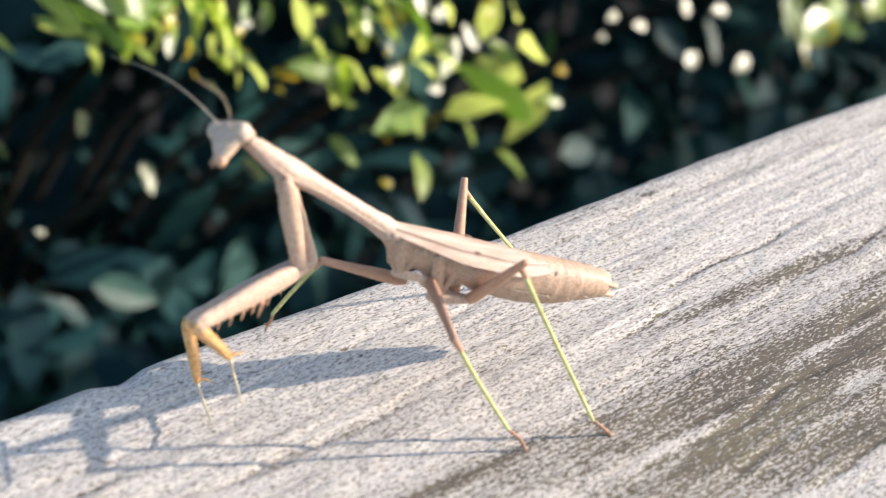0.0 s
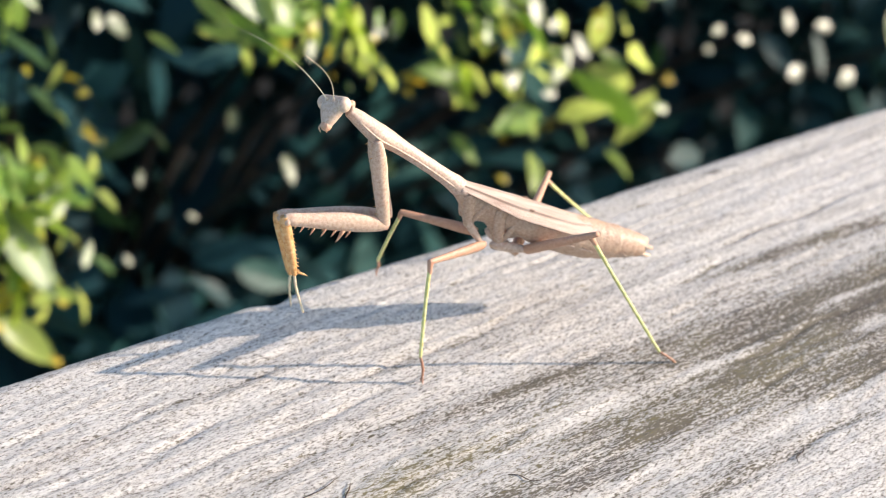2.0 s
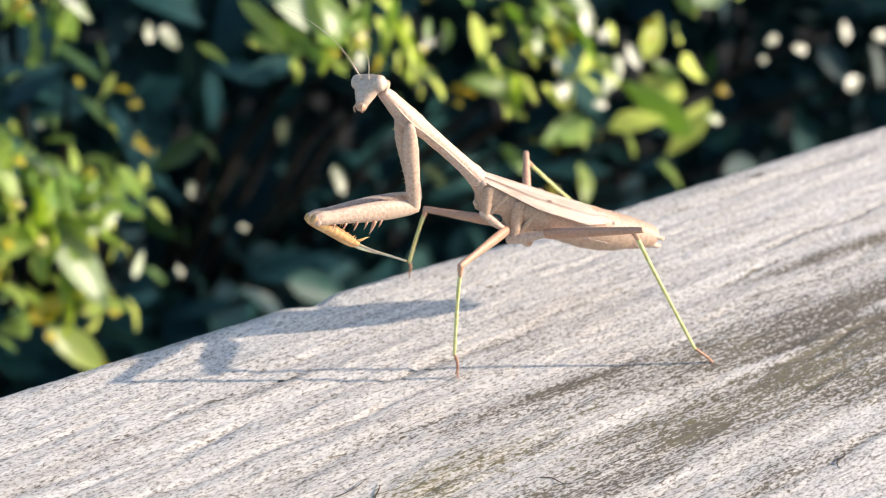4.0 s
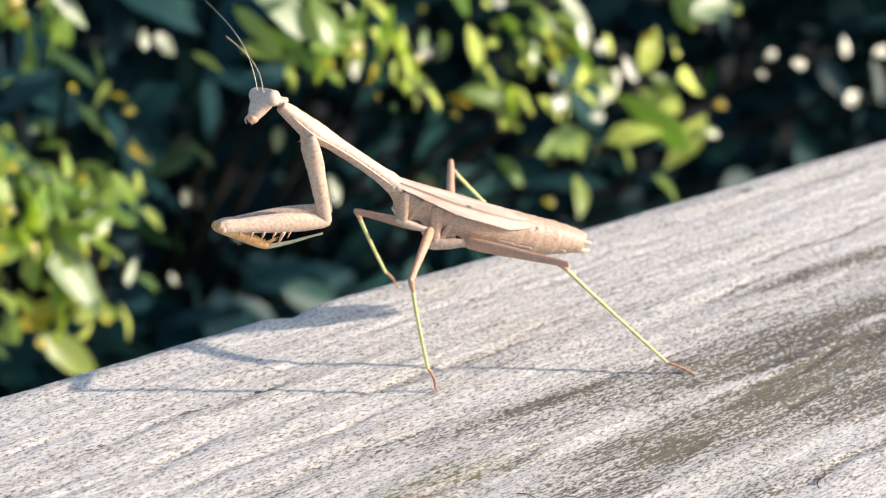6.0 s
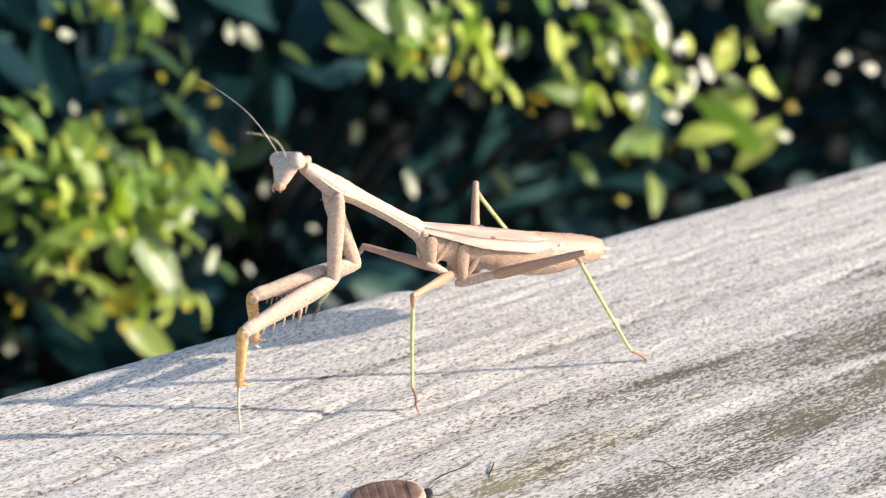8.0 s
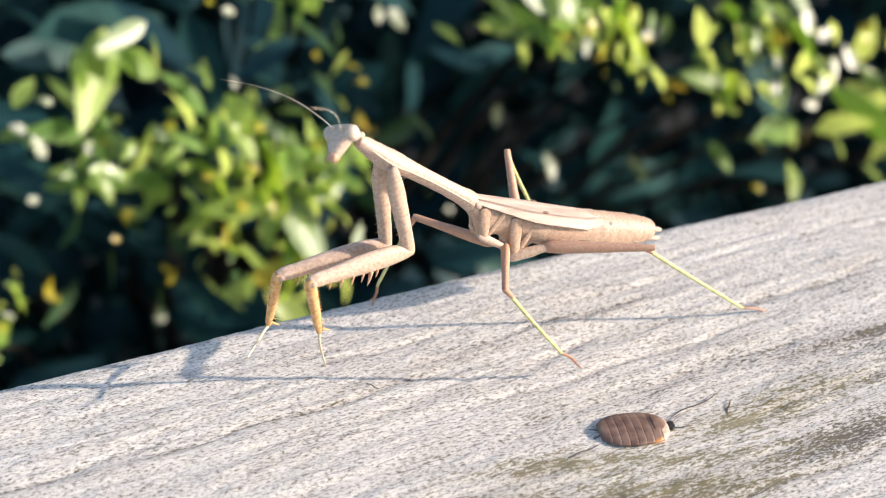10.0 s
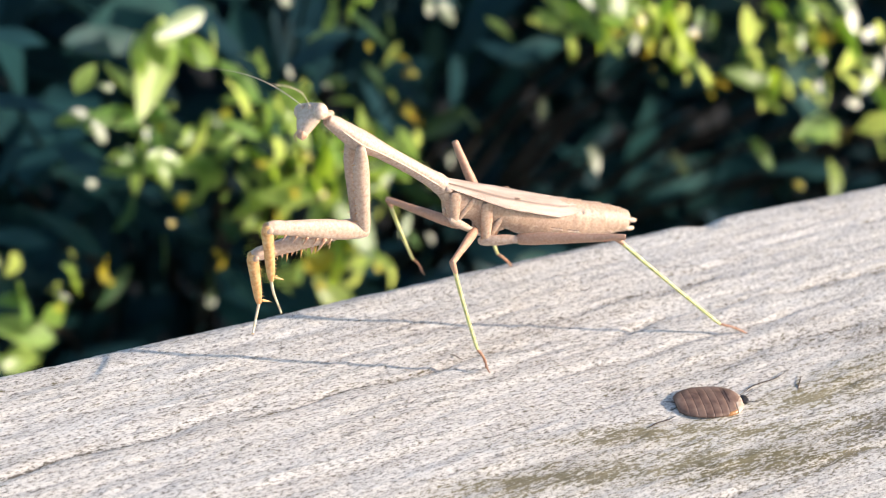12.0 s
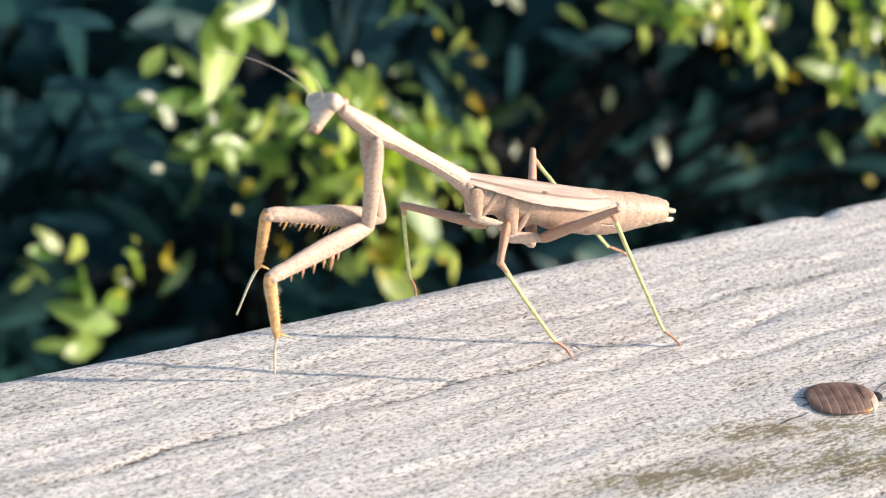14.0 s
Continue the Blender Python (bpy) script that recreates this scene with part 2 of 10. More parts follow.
def loft(bm, secs, seg=14, keel=0.0, rough=0.0):
    """Rings along x: (x, y, z, half width, half height) in millimetres, closed at both ends."""
    rings = []
    for x, y, z, ry, rz in secs:
        ring = []
        for k in range(seg):
            a = 2 * math.pi * k / seg
            c, s = math.cos(a), math.sin(a)
            e = 1 + keel * abs(s) ** 6
            j = 1 + rough * noise.noise((x * 0.9, c * 2.3, s * 2.3 + ry))
            ring.append(bm.verts.new(((x) * MM, (y + ry * c * j) * MM, (z + rz * s * e * j) * MM)))
        rings.append(ring)
    for a, b in zip(rings, rings[1:]):
        for k in range(seg):
            bm.faces.new((a[k], a[(k + 1) % seg], b[(k + 1) % seg], b[k]))
    for ring, sec in ((rings[0], secs[0]), (rings[-1], secs[-1])):
        v = bm.verts.new((sec[0] * MM, sec[1] * MM, sec[2] * MM))
        for k in range(seg):
            bm.faces.new((ring[k], ring[(k + 1) % seg], v))
    return bm


def smooth_secs(keys, n):
    """Catmull-Rom rings between the key rings."""
    out = []
    for i in range(len(keys) - 1):
        p0, p1, p2, p3 = (keys[max(0, min(len(keys) - 1, i + d))] for d in (-1, 0, 1, 2))
        for k in range(n):
            t = k / n
            out.append(tuple(0.5 * (2 * b + (c - a) * t + (2 * a - 5 * b + 4 * c - d) * t * t + (3 * b - a - 3 * c + d) * t ** 3) for a, b, c, d in zip(p0, p1, p2, p3)))
    out.append(keys[-1])
    return out


def ball(bm, x, y, z, rx, ry, rz, seg=14):
    n0 = len(bm.verts)
    bmesh.ops.create_uvsphere(bm, u_segments=seg, v_segments=max(6, seg * 2 // 3), radius=1)
    bm.verts.ensure_lookup_table()
    for v in bm.verts[n0:]:
        v.co = Vector(((x + v.co.x * rx) * MM, (y + v.co.y * ry) * MM, (z + v.co.z * rz) * MM))
    return bm


def thorn_mesh(name, length, r, material):
    bm = bmesh.new()
    loft(bm, [(0, 0, 0, r, r), (length * 0.35, 0, 0, r * 0.75, r * 0.75), (length * 0.75, 0, 0.02 * length, r * 0.38, r * 0.38), (length, 0, 0.08 * length, r * 0.06, r * 0.06)], 6)
    return finished(name, bm, material)


def bone(ax, ay, az, bx, by, bz):
    """The pose of a limb from one joint to the next, in millimetres; its own x runs along it, its y to the side."""
    a, x = Vector((ax, ay, az)), Vector((bx - ax, by - ay, bz - az)).normalized()
    y = Vector((0, 1, 0))
    if abs(x.y) > 0.97:
        y = Vector((1, 0, 0))
    y = (y - x * x.dot(y)).normalized()
    m = Matrix((x, y, x.cross(y))).transposed().to_4x4()
    m.translation = a * MM
    return m


# ---- ground ----
bm = bmesh.new()
bmesh.ops.create_grid(bm, x_segments=40, y_segments=40, size=60)
for v in bm.verts:
    v.co.z = -1.0 + 0.03 * noise.noise(v.co * 0.7)
tagged(part("ground", bm, M_SOIL), "dark bare soil with leaf litter below the shrub", "ground", kind="structure")


# ---- the wooden rail ----
def blotches(x, y, spots):
    out = np.zeros_like(x)
    for cx, cy, rx, ry, k in spots:
        out = np.maximum(out, k * np.exp(-(((x - cx) / rx) ** 2 + ((y - cy + (0.22 if cx < 0.012 else 0.03) * (x - cx)) / ry) ** 2)))
    return out


def wavy(x, y, seed, sx, sy, n=9):
    """Soft noise of sines, long in x."""
    r = np.random.RandomState(seed)
    out = np.zeros_like(x)
    for _ in range(n):
        a, b, p, q = r.uniform(0.3, 1.3), r.uniform(-1.3, 1.3), r.uniform(0, 6.28), r.uniform(0, 6.28)
        out += np.sin(x * sx * a + p + 1.7 * np.sin(x * sx * 0.37 + q)) * np.sin(y * sy * b + q + 0.9 * np.sin(x * sx * 0.5 + p))
    return out / n ** 0.5


def wooden_rail():
    # across: flat top, rounded far shoulder, side, then the near shoulder
    xs = np.concatenate([np.linspace(-0.9, -0.17, 60), np.arange(-0.1695, 0.27, 0.0006), np.linspace(0.2706, 1.6, 110)])
    prof = [(-0.098, -0.036), (-0.098, -0.012), (-0.0972, -0.006), (-0.094, -0.0018), (-0.088, 0.0)]
    prof += [(y, 0.0) for y in np.arange(-0.084, -0.052, 0.002)]
    prof += [(y, 0.0) for y in np.arange(-0.052, 0.0434, 0.0006)]
    for k in range(1, 19):
        a = radians(90 - k * 5)
        prof.append((0.0436 + 0.006 * math.cos(a), -0.006 + 0.006 * math.sin(a)))
    prof += [(0.0496, -0.012), (0.0496, -0.024), (0.0496, -0.036)]
    py, pz = np.array([p[0] for p in prof]), np.array([p[1] for p in prof])
    X, Y = np.meshgrid(xs, py, indexing="ij")
    Z = np.broadcast_to(pz, X.shape).copy()
    top = np.clip((Z + 0.012) / 0.010, 0, 1)
    relief = 0.00016 * wavy(X, Y, 1, 40, 700) + 0.00010 * wavy(X, Y, 2, 110, 1800) + 0.00007 * wavy(X, Y, 3, 420, 2600, 12)
    # raised fibres: rough across the grain, drawn out along it
    for seed, run, deep in ((5, 4, 0.000045), (6, 24, 0.00004)):
        fibre = np.cumsum(np.random.RandomState(seed).normal(0, 1, (X.shape[0] + run, X.shape[1])), axis=0)
        relief += deep * (fibre[run:] - fibre[:-run]) / run ** 0.5
    # long checks along the grain
    r = np.random.RandomState(11)
    lines = np.zeros_like(X)
    for _ in range(120):
        cx, cy, ln, dp = r.uniform(-0.16, 0.26), r.uniform(-0.05, 0.042), r.uniform(0.006, 0.035), 0.0007 * r.uniform(0.3, 1) ** 1.5
        off = cy + 0.0006 * np.sin((X - cx) * 260 + cx * 900) + r.uniform(-0.03, 0.05) * (X - cx)
        cut = np.exp(-((Y - off) / 0.00042) ** 2) * np.clip(1 - ((X - cx) / ln) ** 2, 0, 1)
        relief -= dp * cut
        lines = np.maximum(lines, cut * dp / 0.0007)
    Z = Z + relief * top
    # a chipped notch in the far shoulder
    notch = np.exp(-(((X - 0.037) / 0.003) ** 2)) * np.clip((Y - 0.042) / 0.005, 0, 1)
    Z -= 0.0014 * notch
    Y = Y + 0.0004 * wavy(X, Z * 0, 7, 60, 1) * np.clip((Y - 0.03) / 0.01, 0, 1)
    Y = Y + (0.0007 - 0.022 * np.clip(X, 0, 0.3)) * np.clip((Y - 0.02) / 0.02, 0, 1)
    nx, ny = X.shape
    idx = np.arange(nx * ny).reshape(nx, ny)
    quads = np.stack([idx[:-1, :-1], idx[1:, :-1], idx[1:, 1:], idx[:-1, 1:]], -1).reshape(-1, 4)
    under = np.stack([idx[:-1, -1], idx[1:, -1], idx[1:, 0], idx[:-1, 0]], -1)
    me = bpy.data.meshes.new("wooden_rail")
    me.from_pydata(np.stack([X, Y, Z], -1).reshape(-1, 3).tolist(), [], np.concatenate([quads, under]).tolist() + [idx[0].tolist(), idx[-1][::-1].tolist()])
    me.materials.append(M_WOOD)
    me.polygons.foreach_set("use_smooth", [True] * len(me.polygons))
    # weather stains: dark lichen-grown streaks along the grain, olive growth by the beetle
    dark = blotches(X, Y, DARK_STAINS) + 0.26 * wavy(X, Y, 21, 35, 520) - blotches(X, Y, CLEAN_PATCHES) + 0.8 * lines * top
    moss = blotches(X, Y, MOSS_STAINS) + 0.10 * wavy(X, Y, 23, 60, 500)
    for key, val in (("stain", dark), ("moss", moss)):
        at = me.attributes.new(key, "FLOAT", "POINT")
        at.data.foreach_set("value", np.clip(val, 0, 1.1).astype(np.float32).ravel())
    return tagged(new("wooden_rail", me), "weathered grey wooden handrail with rounded edge and dark stains", "rail", kind="structure")


DARK_STAINS = [
    (0.066, -0.010, 0.018, 0.005, 0.9), (0.085, -0.025, 0.022, 0.005, 0.9), (0.060, -0.020, 0.02, 0.004, 0.8), (0.004, -0.017, 0.02, 0.003, 0.6),
    (0.12, -0.012, 0.080, 0.020, 0.95), (0.132, 0.0115, 0.030, 0.0022, 1.1), (0.064, 0.0035, 0.024, 0.0018, 0.85), (0.097, -0.0125, 0.020, 0.0042, 1.15),
    (0.0735, -0.016, 0.011, 0.003, 1.2), (0.050, -0.0065, 0.013, 0.003, 0.85), (0.135, -0.008, 0.009, 0.003, 1.2), (0.118, -0.002, 0.02, 0.003, 0.85),
    (0.15, 0.002, 0.02, 0.003, 0.8), (0.105, 0.005, 0.015, 0.002, 0.7), (0.035, -0.016, 0.02, 0.004, 0.75), (0.06, -0.024, 0.02, 0.004, 0.7),
    (0.031, -0.005, 0.013, 0.004, 0.6), (0.19, 0.008, 0.03, 0.005, 0.8), (0.086, 0.011, 0.016, 0.0012, 0.5),
    (0.1363, 0.0403, 0.0016, 0.0007, 1.4), (0.1345, 0.0408, 0.0012, 0.0006, 1.2),
]
CLEAN_PATCHES = [(0.0665, -0.0065, 0.006, 0.0018, 0.95), (0.098, -0.0265, 0.024, 0.0028, 0.9), (0.088, -0.0075, 0.012, 0.0009, 0.7), (0.127, -0.005, 0.008, 0.0008, 0.8), (0.1257, -0.0135, 0.005, 0.0014, 1.0)]
MOSS_STAINS = [
    (0.000, -0.0145, 0.020, 0.005, 1.0),
    (-0.006, -0.0045, 0.016, 0.0022, 1.0), (-0.024, -0.0085, 0.020, 0.0035, 1.0), (0.008, -0.0105, 0.020, 0.0035, 0.85), (0.024, -0.0065, 0.012, 0.0032, 0.95),
    (0.036, -0.004, 0.016, 0.004, 0.7), (0.052, -0.004, 0.020, 0.003, 0.3), (0.075, -0.012, 0.03, 0.008, 0.4), (-0.03, -0.020, 0.03, 0.006, 0.8), (0.10, -0.015, 0.03, 0.006, 0.3),
]
wooden_rail()


def rail_post(x):
    bm = bmesh.new()
    bmesh.ops.create_cube(bm, size=1)
    bm.transform(Matrix.Translation((x, -0.03, -0.518)) @ Matrix.Diagonal((0.09, 0.09, 0.964, 1)))
    bmesh.ops.bevel(bm, geom=list(bm.edges), offset=0.004, segments=2, affect="EDGES")
    me = finished("post", bm, M_WOOD, False)
    return tagged(new("rail_post", me), "square grey wooden post carrying the rail", "post", group="posts under the rail", kind="structure")


rail_post(-0.7)
rail_post(1.4)


# ---- the shrub behind the rail ----
def leaf_points(w, fold, droop, wave, nu=7, nv=4):
    """A pointed oval leaf of length 1 along x, folded at the midrib and bent down to its tip."""
    pts, quads = [], []
    for i in range(nu + 1):
        u = i / nu
        half = w * (math.sin(math.pi * u ** 0.85)) ** 0.8 * (1 - 0.25 * u) + 0.004
        for j in range(nv + 1):
            v = j / nv * 2 - 1
            pts.append((u, v * half, fold * abs(v) * half - droop * u * u + wave * math.sin(u * 9 + v * 2) * abs(v) * half))
    for i in range(nu):
        for j in range(nv):
            a = i * (nv + 1) + j
            quads.append((a, a + 1, a + nv + 2, a + nv + 1))
    return pts, quads


def leaf_mesh(name, w, fold, droop, wave, material):
    pts, quads = leaf_points(w, fold, droop, wave)
    me = bpy.data.meshes.new(name)
    # blade with a little thickness, and a stalk
    n = len(pts)
    faces = quads + [tuple(q + n for q in reversed(f)) for f in quads]
    me.from_pydata(pts + [(x, y, z - 0.006) for x, y, z in pts], [], faces)
    me.materials.append(material)
    me.polygons.foreach_set("use_smooth", [True] * len(me.polygons))
    return me


rnd = random.Random(7)
LEAVES = {k: [leaf_mesh("leaf", rnd.uniform(0.17, 0.25) * (1.45 if k in "wy" else 1.0), rnd.uniform(0.15, 0.5) * f, rnd.uniform(0.05, 0.3) * f, rnd.uniform(0.05, 0.2) * f, m) for _ in range(4)]
          for k, m, f in (("p", M_PALE, 0.4), ("v", M_GREEN, 0.8), ("g", M_SAGE, 0.7), ("y", M_YELLOW, 1.0), ("w", M_WAXY, 0.22), ("t", M_TEAL, 0.6), ("d", M_DIM, 0.7), ("b", M_GREEN, 0.5))}
shrub = tagged(new("shrub"), "dense glossy-leaved evergreen shrub with sunlit shoots and dark gaps", "shrub")
shrub.location = (0.35, 0.5, -1.0)
BASE = Vector(shrub.location)


def facing(normal, along, turn):
    z = Vector(normal).normalized()
    x = Vector(along) - z * Vector(along).dot(z)
    if x.length < 1e-4:
        x = z.orthogonal()
    x.normalize()
    m = Matrix((x, z.cross(x), z)).transposed().to_4x4()
    return m @ pose(0, 0, 0, turn, 0, 0)


def put_leaf(kind, at, size, normal, along, turn=0.0):
    ob = new("leaf", rnd.choice(LEAVES[kind]))
    ob.parent = shrub
    m = facing(normal, along, turn)
    at = Vector(at) - m.to_3x3() @ Vector((0.5 * size, 0, 0))
    ob.matrix_basis = Matrix.Translation(at - BASE) @ m @ Matrix.Diagonal((size, size, size, 1))
    return ob


def twig(points, r0, r1, name="branch"):
    """A tapered branch through the points."""
    bm = bmesh.new()
    rings = []
    for i, p in enumerate(points):
        d = (Vector(points[min(i + 1, len(points) - 1)]) - Vector(points[max(i - 1, 0)])).normalized()
        x = d.orthogonal().normalized()
        y = d.cross(x)
        r = r0 + (r1 - r0) * i / (len(points) - 1)
        rings.append([bm.verts.new(Vector(p) - BASE + (x * math.cos(a) + y * math.sin(a)) * r) for a in (k * math.pi / 3 for k in range(6))])
    for a, b in zip(rings, rings[1:]):
        for k in range(6):
            bm.faces.new((a[k], a[(k + 1) % 6], b[(k + 1) % 6], b[k]))
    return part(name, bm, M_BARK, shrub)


SHOOTS, BUDS = [], []


def spray(leaves):
    """Leaves of one side of the shrub (x, y, z, length in mm, lean in degrees, kind), some with small neighbours, on twigs that run back into the bush."""
    for x, y, z, mm, lean, kind in leaves:
        size = mm * MM * (1.2 if kind in "gvb" else 0.74 if kind == "w" else 1.0)
        p = Vector((x, y, z))
        open_side = (Vector((-0.07, -0.137, 0.143)) - p).normalized()
        k = {"p": 0.08, "w": 0.05, "g": 0.35, "v": 0.3, "y": 0.5, "t": 0.45, "d": 0.4, "b": 0.12}[kind]
        j = Vector((rnd.gauss(0, k), rnd.gauss(0, k), rnd.gauss(0, k)))
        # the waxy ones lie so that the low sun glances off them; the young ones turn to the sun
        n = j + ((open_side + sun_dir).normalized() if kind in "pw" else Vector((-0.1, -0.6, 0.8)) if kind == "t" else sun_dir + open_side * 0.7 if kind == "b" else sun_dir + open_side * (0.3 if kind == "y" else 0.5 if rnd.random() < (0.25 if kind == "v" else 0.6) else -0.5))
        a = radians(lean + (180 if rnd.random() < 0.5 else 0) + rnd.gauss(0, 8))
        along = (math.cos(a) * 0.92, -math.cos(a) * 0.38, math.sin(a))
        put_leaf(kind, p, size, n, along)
        for _ in range({"g": 6, "v": 7, "p": 2}.get(kind, 0)):
            w = rnd.uniform(0.3, 0.8)
            q = p + Vector((rnd.gauss(0, 0.45), rnd.gauss(0.1, 0.4), rnd.gauss(0, 0.45))) * size
            m = facing(n + Vector((rnd.gauss(0, 0.45), rnd.gauss(0, 0.4), rnd.gauss(0, 0.45))), (rnd.gauss(0, 1), rnd.gauss(0, 0.5), rnd.gauss(-0.2, 0.8)), 0)
            SHOOTS.append(Matrix.Translation(q - BASE) @ m @ Matrix.Diagonal((size * w, size * w, size * w, 1)))
        # yellow buds and leaf tips below the young leaves
        for _ in range(1 if kind in "gvy" and rnd.random() < 0.8 else 0):
            q = p + Vector((rnd.gauss(0, 0.5), rnd.gauss(-0.05, 0.25), rnd.gauss(-0.3, 0.35))) * size
            w = rnd.uniform(0.0035, 0.0065)
            m = facing(sun_dir + open_side * 0.6 + Vector((rnd.gauss(0, 0.3), rnd.gauss(0, 0.3), rnd.gauss(0, 0.3))), (rnd.gauss(0, 1), rnd.gauss(0, 0.5), rnd.gauss(0, 0.8)), 0)
            BUDS.append(Matrix.Translation(q - BASE) @ m @ Matrix.Diagonal((w, w * 1.7, w, 1)))
        if kind in "gv":
            q = p + Vector((rnd.gauss(0, 0.4), rnd.gauss(0.2, 0.4), rnd.gauss(0, 0.4))) * size
            put_leaf(rnd.choice("gggp"), q, size * rnd.uniform(0.25, 0.5), n if rnd.random() < 0.4 else (open_side + sun_dir).normalized(), (rnd.gauss(0, 1), rnd.gauss(0, 0.5), rnd.gauss(0, 0.7)))
    c = sum((Vector(l[:3]) for l in leaves), Vector()) / len(leaves)
    root = Vector((c.x * 0.6 + 0.15, 0.62, -0.75))
    ends = sorted(leaves, key=lambda l: l[2])[::4]
    for e in ends:
        tip = Vector(e[:3]) + Vector((0, 0.012, -0.004))
        mid = root.lerp(tip, 0.6) + Vector((0, 0.14, -0.02))
        twig([root, root.lerp(mid, 0.5) + Vector((0.01, 0.01, 0.02)), mid, mid.lerp(tip, 0.6) + Vector((0.004, 0.01, 0.008)), tip], 0.006, 0.0012)


spray([
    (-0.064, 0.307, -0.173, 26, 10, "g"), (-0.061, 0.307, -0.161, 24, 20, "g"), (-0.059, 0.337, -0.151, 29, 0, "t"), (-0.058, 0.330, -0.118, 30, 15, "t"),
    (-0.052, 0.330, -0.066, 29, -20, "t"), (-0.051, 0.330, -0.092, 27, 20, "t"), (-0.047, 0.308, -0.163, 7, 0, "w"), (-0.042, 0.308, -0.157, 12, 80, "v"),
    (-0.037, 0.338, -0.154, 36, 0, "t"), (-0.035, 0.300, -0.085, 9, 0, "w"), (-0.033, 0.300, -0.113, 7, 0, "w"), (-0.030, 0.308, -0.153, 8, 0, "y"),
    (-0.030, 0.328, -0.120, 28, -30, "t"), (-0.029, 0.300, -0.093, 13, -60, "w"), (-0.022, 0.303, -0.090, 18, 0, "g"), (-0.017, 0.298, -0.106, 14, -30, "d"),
])
spray([
    (-0.016, 0.333, -0.075, 34, 0, "t"), (-0.013, 0.298, -0.097, 6, 90, "w"), (-0.006, 0.310, -0.077, 35, 50, "b"), (-0.005, 0.298, -0.110, 18, 0, "g"),
    (0.002, 0.337, -0.144, 25, 0, "t"), (0.005, 0.310, -0.062, 24, 20, "p"), (0.008, 0.303, -0.174, 11, 50, "w"), (0.008, 0.310, -0.072, 22, -15, "b"),
    (0.013, 0.303, -0.159, 8, 0, "y"), (0.014, 0.297, -0.135, 9, 80, "w"), (0.015, 0.300, -0.098, 13, -45, "p"), (0.021, 0.297, -0.099, 14, -60, "g"),
    (0.022, 0.297, -0.133, 13, 60, "p"), (0.023, 0.297, -0.115, 15, 80, "d"), (0.025, 0.307, -0.086, 19, -50, "g"), (0.030, 0.297, -0.116, 21, 0, "v"),
])
spray([
    (0.034, 0.297, -0.140, 9, 80, "y"), (0.037, 0.297, -0.126, 19, 70, "v"), (0.038, 0.287, -0.145, 19, 30, "v"), (0.041, 0.297, -0.097, 16, 60, "v"),
    (0.041, 0.300, -0.082, 6, 90, "w"), (0.043, 0.307, -0.058, 8, 0, "w"), (0.045, 0.297, -0.108, 19, 30, "v"), (0.047, 0.288, -0.159, 15, 10, "y"),
    (0.047, 0.290, -0.125, 17, 40, "v"), (0.050, 0.288, -0.155, 11, 0, "y"), (0.051, 0.293, -0.118, 23, 60, "v"), (0.052, 0.300, -0.106, 21, 60, "g"),
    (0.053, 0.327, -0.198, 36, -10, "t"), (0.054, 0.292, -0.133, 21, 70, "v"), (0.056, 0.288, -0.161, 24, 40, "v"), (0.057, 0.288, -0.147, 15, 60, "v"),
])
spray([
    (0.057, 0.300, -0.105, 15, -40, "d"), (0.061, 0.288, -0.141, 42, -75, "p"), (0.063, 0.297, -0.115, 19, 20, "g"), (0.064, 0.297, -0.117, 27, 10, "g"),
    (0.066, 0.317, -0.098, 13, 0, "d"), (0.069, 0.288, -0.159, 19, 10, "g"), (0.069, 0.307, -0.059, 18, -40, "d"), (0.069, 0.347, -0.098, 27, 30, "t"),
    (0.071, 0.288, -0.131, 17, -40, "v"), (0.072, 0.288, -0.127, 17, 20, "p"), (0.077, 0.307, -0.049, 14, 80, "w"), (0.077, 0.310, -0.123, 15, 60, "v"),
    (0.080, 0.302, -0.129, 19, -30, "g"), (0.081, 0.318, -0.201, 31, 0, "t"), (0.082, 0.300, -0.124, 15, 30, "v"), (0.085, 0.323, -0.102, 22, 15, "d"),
])
spray([
    (0.087, 0.315, -0.131, 15, 30, "g"), (0.088, 0.353, -0.096, 18, 60, "t"), (0.089, 0.320, -0.080, 15, 60, "d"), (0.096, 0.310, -0.171, 14, 10, "d"),
    (0.096, 0.323, -0.095, 8, 0, "y"), (0.100, 0.328, -0.105, 6, 0, "y"), (0.101, 0.328, -0.121, 8, 0, "y"), (0.103, 0.353, -0.203, 20, 10, "t"),
    (0.104, 0.328, -0.126, 7, 0, "y"), (0.105, 0.321, -0.158, 25, -5, "d"), (0.111, 0.323, -0.182, 7, 90, "w"), (0.111, 0.332, -0.079, 11, 60, "w"),
    (0.115, 0.323, -0.165, 14, -60, "d"), (0.115, 0.358, -0.127, 26, -30, "t"), (0.117, 0.328, -0.131, 25, 20, "d"), (0.119, 0.323, -0.145, 10, 80, "w"),
])
